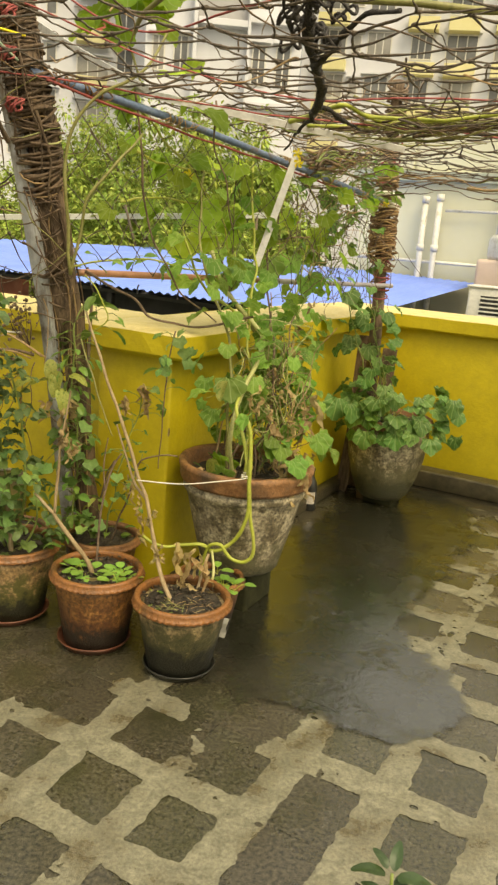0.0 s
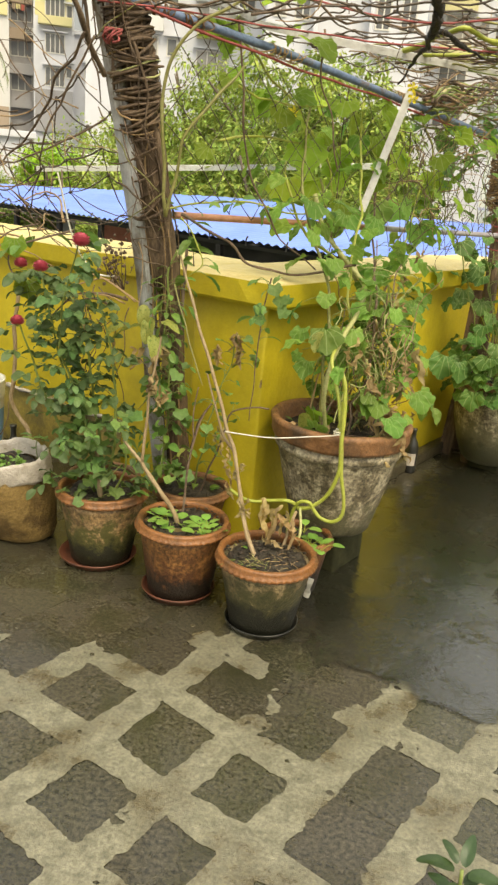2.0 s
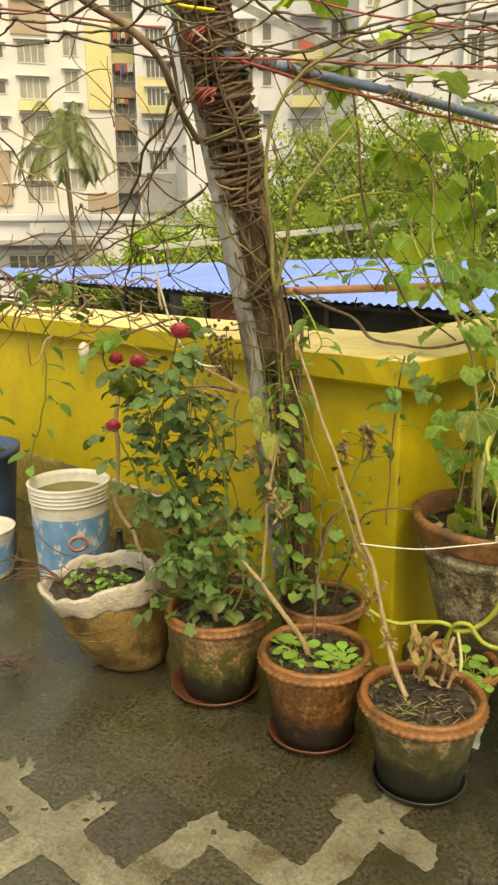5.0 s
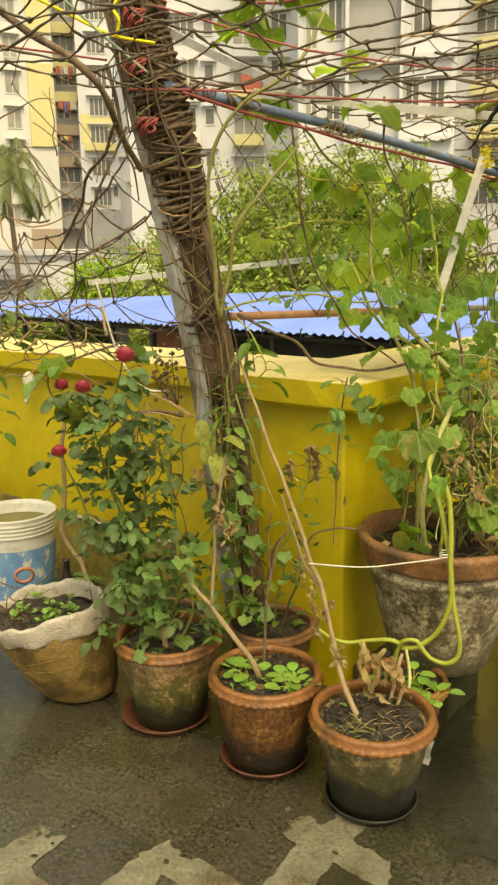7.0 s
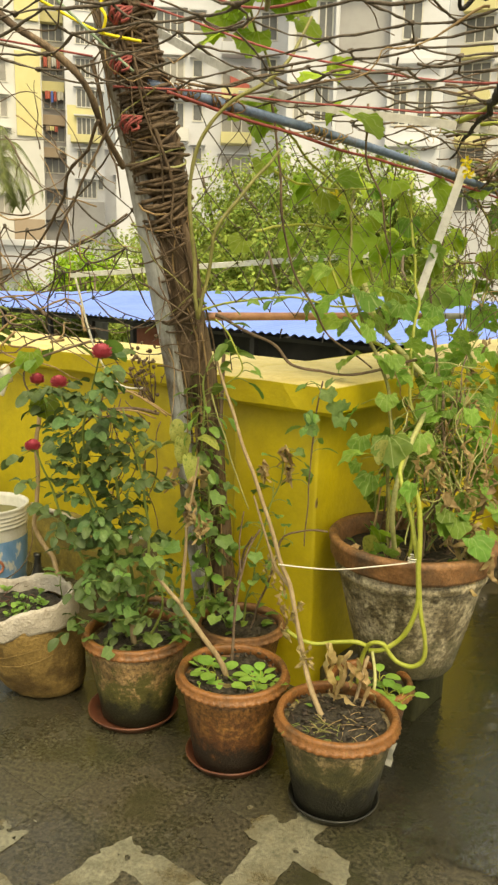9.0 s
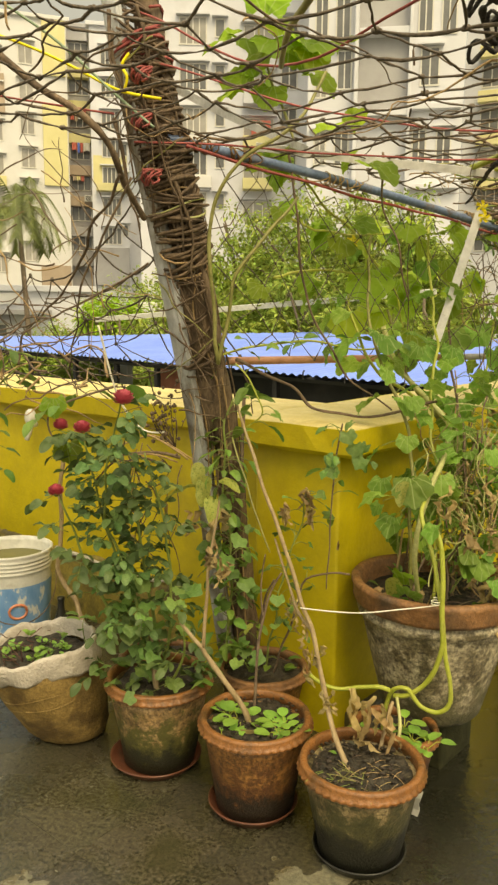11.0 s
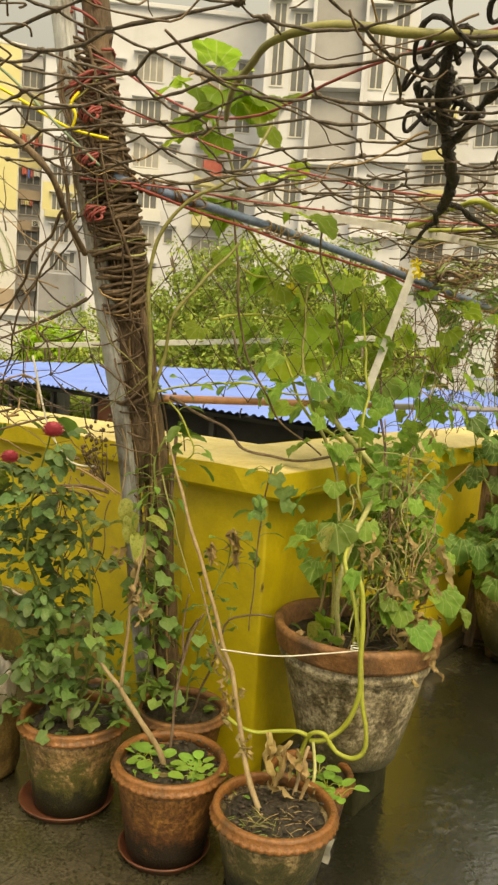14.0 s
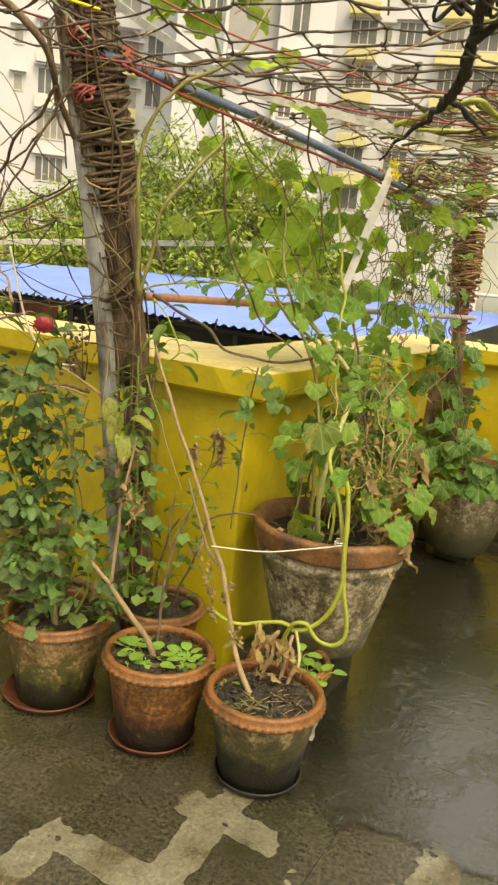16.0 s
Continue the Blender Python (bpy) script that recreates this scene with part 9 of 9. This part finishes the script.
# creeper over the left parapet, and the leaves at the net's foot
lc = plant("parapet_creeper", W(-3.0, 2.9, 1.1), "straggling creeper with a few round leaves over the coping", "vine")
l1 = stem(lc, ((-1.45, 3.25, 1.25), (-1.63, 3.30, 1.11), (-1.64, 3.32, 0.95), (-1.665, 3.32, 0.83), (-1.72, 3.34, 0.70), (-1.79, 3.36, 0.58), (-1.84, 3.4, 0.5)), 0.004, 0.003, "stem_thin", 0.015)
stalks(lc, leafy("small", lc, l1, 12, 0.085, 0.06, 0.5))
for pts in (((-1.6, 3.3, 1.2), (-1.9, 3.4, 1.22), (-2.2, 3.5, 1.15)), ((-0.80, 2.85, 1.22), (-0.95, 2.85, 1.18), (-1.05, 2.85, 1.12), (-0.98, 2.83, 1.02)), ((-1.2, 3.0, 1.3), (-1.5, 3.1, 1.35), (-1.8, 3.3, 1.25)), ((-1.9, 3.5, 1.25), (-2.1, 3.5, 1.0), (-2.15, 3.5, 0.7), (-2.3, 3.55, 0.5))):
    l2 = stem(lc, pts, 0.004, 0.003, rng.choice(("stem_thin", "drystem")), 0.03)
    stalks(lc, leafy("small", lc, l2, 8, 0.09, 0.05, 0.6))
leaf("gourd", lc, (-1.02, 2.84, 1.20), (0.2, -0.4, -0.7), 0.085, 0.2)
leaf("gourd", lc, (-0.97, 2.82, 1.06), (0.4, -0.4, -0.7), 0.09, 0.2)
for k in range(22):
    a = Vector((rng.uniform(-2.2, -0.9), 0, rng.uniform(1.12, 1.35)))
    a.y = 3.0 - 0.35 * (a.x + 0.9)
    stem(lc, (a, a + jit(0.12), a + jit(0.25)), 0.005, 0.002, rng.choice(("drystem", "wood_dark", "straw")), 0.05, name="dry_stem")
tl = plant("tub_creeper", (-2.47, 3.70, 0.41), "leafy creeper growing out of a blue tub", "vine")
for k in range(7):
    l3 = stem(tl, ((-2.47 + rng.uniform(-0.1, 0.1), 3.70, 0.41), (-2.40 + rng.uniform(-0.15, 0.15), 3.62, 0.65), (-2.35 + rng.uniform(-0.2, 0.2), 3.55, 0.95), (-2.2 + rng.uniform(-0.2, 0.2), 3.5, 1.2)), 0.004, 0.002, "stem_thin", 0.04)
    stalks(tl, leafy("small", tl, l3, 12, 0.085, 0.08, 0.5))
    dried(tl, l3[10], 2, 0.08, 0.04)
stem(tl, ((-1.32, 3.36, 0.92), (-1.335, 3.35, 0.75), (-1.345, 3.35, 0.58), (-1.355, 3.35, 0.42), (-1.32, 3.34, 0.33), (-1.26, 3.33, 0.27), (-1.20, 3.30, 0.14), (-1.18, 3.28, 0.0)), 0.009, 0.011, "stick", 0.015, name="old_stem")

# herbs in the sack
LX, LY = -0.061, -0.084
hb = plant("herb", BAG + Vector((LX, LY, 0.31)), "small green herbs and purple trailing stems in a sack", "herbs")
st = []
for k in range(22):
    a, rr = rng.uniform(0, 6.28), 0.125 * math.sqrt(rng.random())
    b = BAG + Vector((LX + rr * math.cos(a), LY + rr * math.sin(a), 0.315))
    for i in range(4):
        a2 = rng.uniform(0, 6.28)
        leaf("small" if rng.random() < 0.6 else "seedling", hb, b + Vector((0, 0, rng.uniform(0.005, 0.035))), (math.cos(a2), math.sin(a2), 0.5), rng.uniform(0.016, 0.032), rng.uniform(-0.5, 0.5))
for k in range(20):
    a, rr = rng.uniform(0, 6.28), 0.13 * math.sqrt(rng.random())
    b = BAG + Vector((LX - 0.02 + rr * math.cos(a), LY - 0.02 + rr * math.sin(a), 0.32))
    st.append(tube(wavy([b, b + jit(0.04) + Vector((0, 0, 0.02)), b + jit(0.06)], 0.01, 4, 20), 0.002, 0.0015, 4))
for k in range(10):
    b = BAG + Vector((LX - 0.22, LY - 0.06, 0.36)) + jit(0.02)
    st.append(tube(wavy([BAG + Vector((LX - 0.12, LY - 0.05, 0.33)), b, b + Vector((-0.10, -0.03, -0.02)) + jit(0.04)], 0.01, 4, 20), 0.002, 0.0015, 4))
o = hb.matrix_basis.translation
part("stem_tangle", ([v - o for v in merge(*st)[0]], merge(*st)[1]), "leaf_purple", hb, "purple-brown trailing stems", kind="stuff")
for k in range(6):
    leaf("small", hb, BAG + Vector((LX + 0.10, LY + 0.12, 0.40)) + jit(0.04), (rng.uniform(-1, 1), -0.4, 0.3), 0.05, 0)
stem(hb, (BAG + Vector((LX + 0.10, LY + 0.13, 0.31)), BAG + Vector((LX + 0.10, LY + 0.12, 0.38)), BAG + Vector((LX + 0.12, LY + 0.11, 0.44))), 0.002, 0.0015, "stem_thin", 0.01)
tf = plant("trailing_weed", (-1.36, 2.66, 0.0), "purple-brown trailing weed on the floor", "weed")
o = tf.matrix_basis.translation
gs = [tube(wavy([Vector((0, 0, 0.012)), Vector((rng.uniform(-0.06, 0.06), rng.uniform(-0.05, 0.05), 0.05)), Vector((rng.uniform(-0.10, 0.10), rng.uniform(-0.10, 0.10), rng.uniform(0.01, 0.07)))], 0.01, 5, 20), 0.0022, 0.0015, 4) for k in range(14)]
part("stem_tangle", merge(*gs), "leaf_purple", tf, kind="stuff")

# plant in the near foreground
FG = Vector((0.688, 1.28, 0.0))
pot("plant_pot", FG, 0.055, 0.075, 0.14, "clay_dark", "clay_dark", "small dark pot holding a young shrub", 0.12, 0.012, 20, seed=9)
fgp = plant("young_shrub", FG + Vector((0, 0, 0.125)), "young shrub with pointed dark green leaves", "shrub")
fl = stem(fgp, (FG + Vector((0, 0, 0.125)), FG + Vector((0.01, 0.0, 0.28)), FG + Vector((0.0, 0.0, 0.475))), 0.005, 0.003, "stem_thin", 0.002)
for a, el, s, z in ((3.1, 0.15, 0.058, 0.475), (0.1, 0.1, 0.058, 0.468), (1.3, 0.9, 0.05, 0.475), (2.3, 0.5, 0.04, 0.48), (4.4, 0.0, 0.055, 0.46), (5.3, -0.1, 0.055, 0.455), (5.9, 0.0, 0.05, 0.44), (3.8, -0.1, 0.052, 0.44), (0.7, 0.3, 0.05, 0.445), (2.4, 0.1, 0.05, 0.42), (4.9, 0.0, 0.05, 0.41), (0.2, 0.0, 0.05, 0.40), (3.3, -0.1, 0.05, 0.39), (1.6, 0.1, 0.05, 0.37)):
    leaf("pointed", fgp, FG + Vector((0, 0, z)) + 0.010 * Vector((math.cos(a), math.sin(a), 0)), (math.cos(a), math.sin(a), el), s, rng.uniform(-0.3, 0.3))
for k in range(6):
    leaf("dried", fgp, FG + Vector((0.045, -0.015, 0.40)) + jit(0.012), (rng.uniform(-1, 1), -0.5, 0.2), 0.03, 0)

# what is past the first few hundred leaves of a plant is one joined mesh
for (e, kind), rows in LEFT_OVER.items():
    part("foliage", merge(*[([m @ v.co for v in me.vertices], [tuple(f.vertices) for f in me.polygons]) for me, m in rows]), {"rose": "leaf_rose", "small": "leaf_small", "cucumber": "leaf_cucumber", "gourd": "leaf_gourd"}[kind], e, kind="stuff")

# ---- paving, cement and rain water ----
def film(u, v):
    f = 1.25 * gauss(u, v, -0.24, 2.76, 0.27, 0.26) + 1.1 * gauss(u, v, -0.72, 3.35, 0.36, 0.78) + 0.8 * gauss(u, v, -0.70, 4.45, 0.40, 0.8)
    return f - 0.24 + 0.16 * nz2(u, v, 4, 40) + 0.08 * nz2(u, v, 13, 44)


part("cement_band", contour(band, -2.1, 1.2, 0.8, 5.15, 0.0085, 0.0018), "cement", floor, "pale worn cement laid over the joints", False, "stuff")
wat = part("rain_water", contour(film, -2.4, 1.0, 1.5, 5.15, 0.03, 0.0052), "water", floor, "thin sheet of rain water", False, "stuff")
deep = wat.data.attributes.new("depth", "FLOAT", "POINT")
for i, vx in enumerate(wat.data.vertices):
    deep.data[i].value = film(*uv_of(wat.matrix_basis @ vx.co))
shared = {}
US, VS = U_JOINTS, V_JOINTS
for i in range(len(US) - 1):
    for j in range(len(VS) - 1):
        w, l = US[i + 1] - US[i] - 0.0015, VS[j + 1] - VS[j] - 0.0015
        key = (round(w, 3), round(l, 3))
        if key not in shared:
            shared[key] = mesh_of("paving_slab", *box((-w / 2, -l / 2, -0.034), (w / 2, l / 2, 0), 0.0008), "slab", False)
        ob = new("paving_slab", shared[key])
        ob.parent = floor
        ob.matrix_basis = Matrix.Translation(W((US[i] + US[i + 1]) / 2 + (SHIFT if VS[j] > SHIFT_FROM else 0.0), (VS[j] + VS[j + 1]) / 2, rng.uniform(-0.0006, 0.0002))) @ Matrix.Rotation(TH, 4, "Z")
rest = []
for i in range(-24, 17):
    for j in range(-20, 19):
        u, v = -0.1775 + 0.285 * i, 1.50 + 0.285 * j
        if US[0] - 0.05 < u < US[-1] + 0.05 and VS[0] - 0.05 < v < VS[-1] + 0.05:
            continue
        if v < 2.95 or (u > -1.2 and v < 5.1):
            rest.append(uvbox(u - 0.14, v - 0.14, -0.034, u + 0.14, v + 0.14, -0.001, 0))
part("paving", merge(*rest), "slab", floor, smooth=False, kind="stuff")
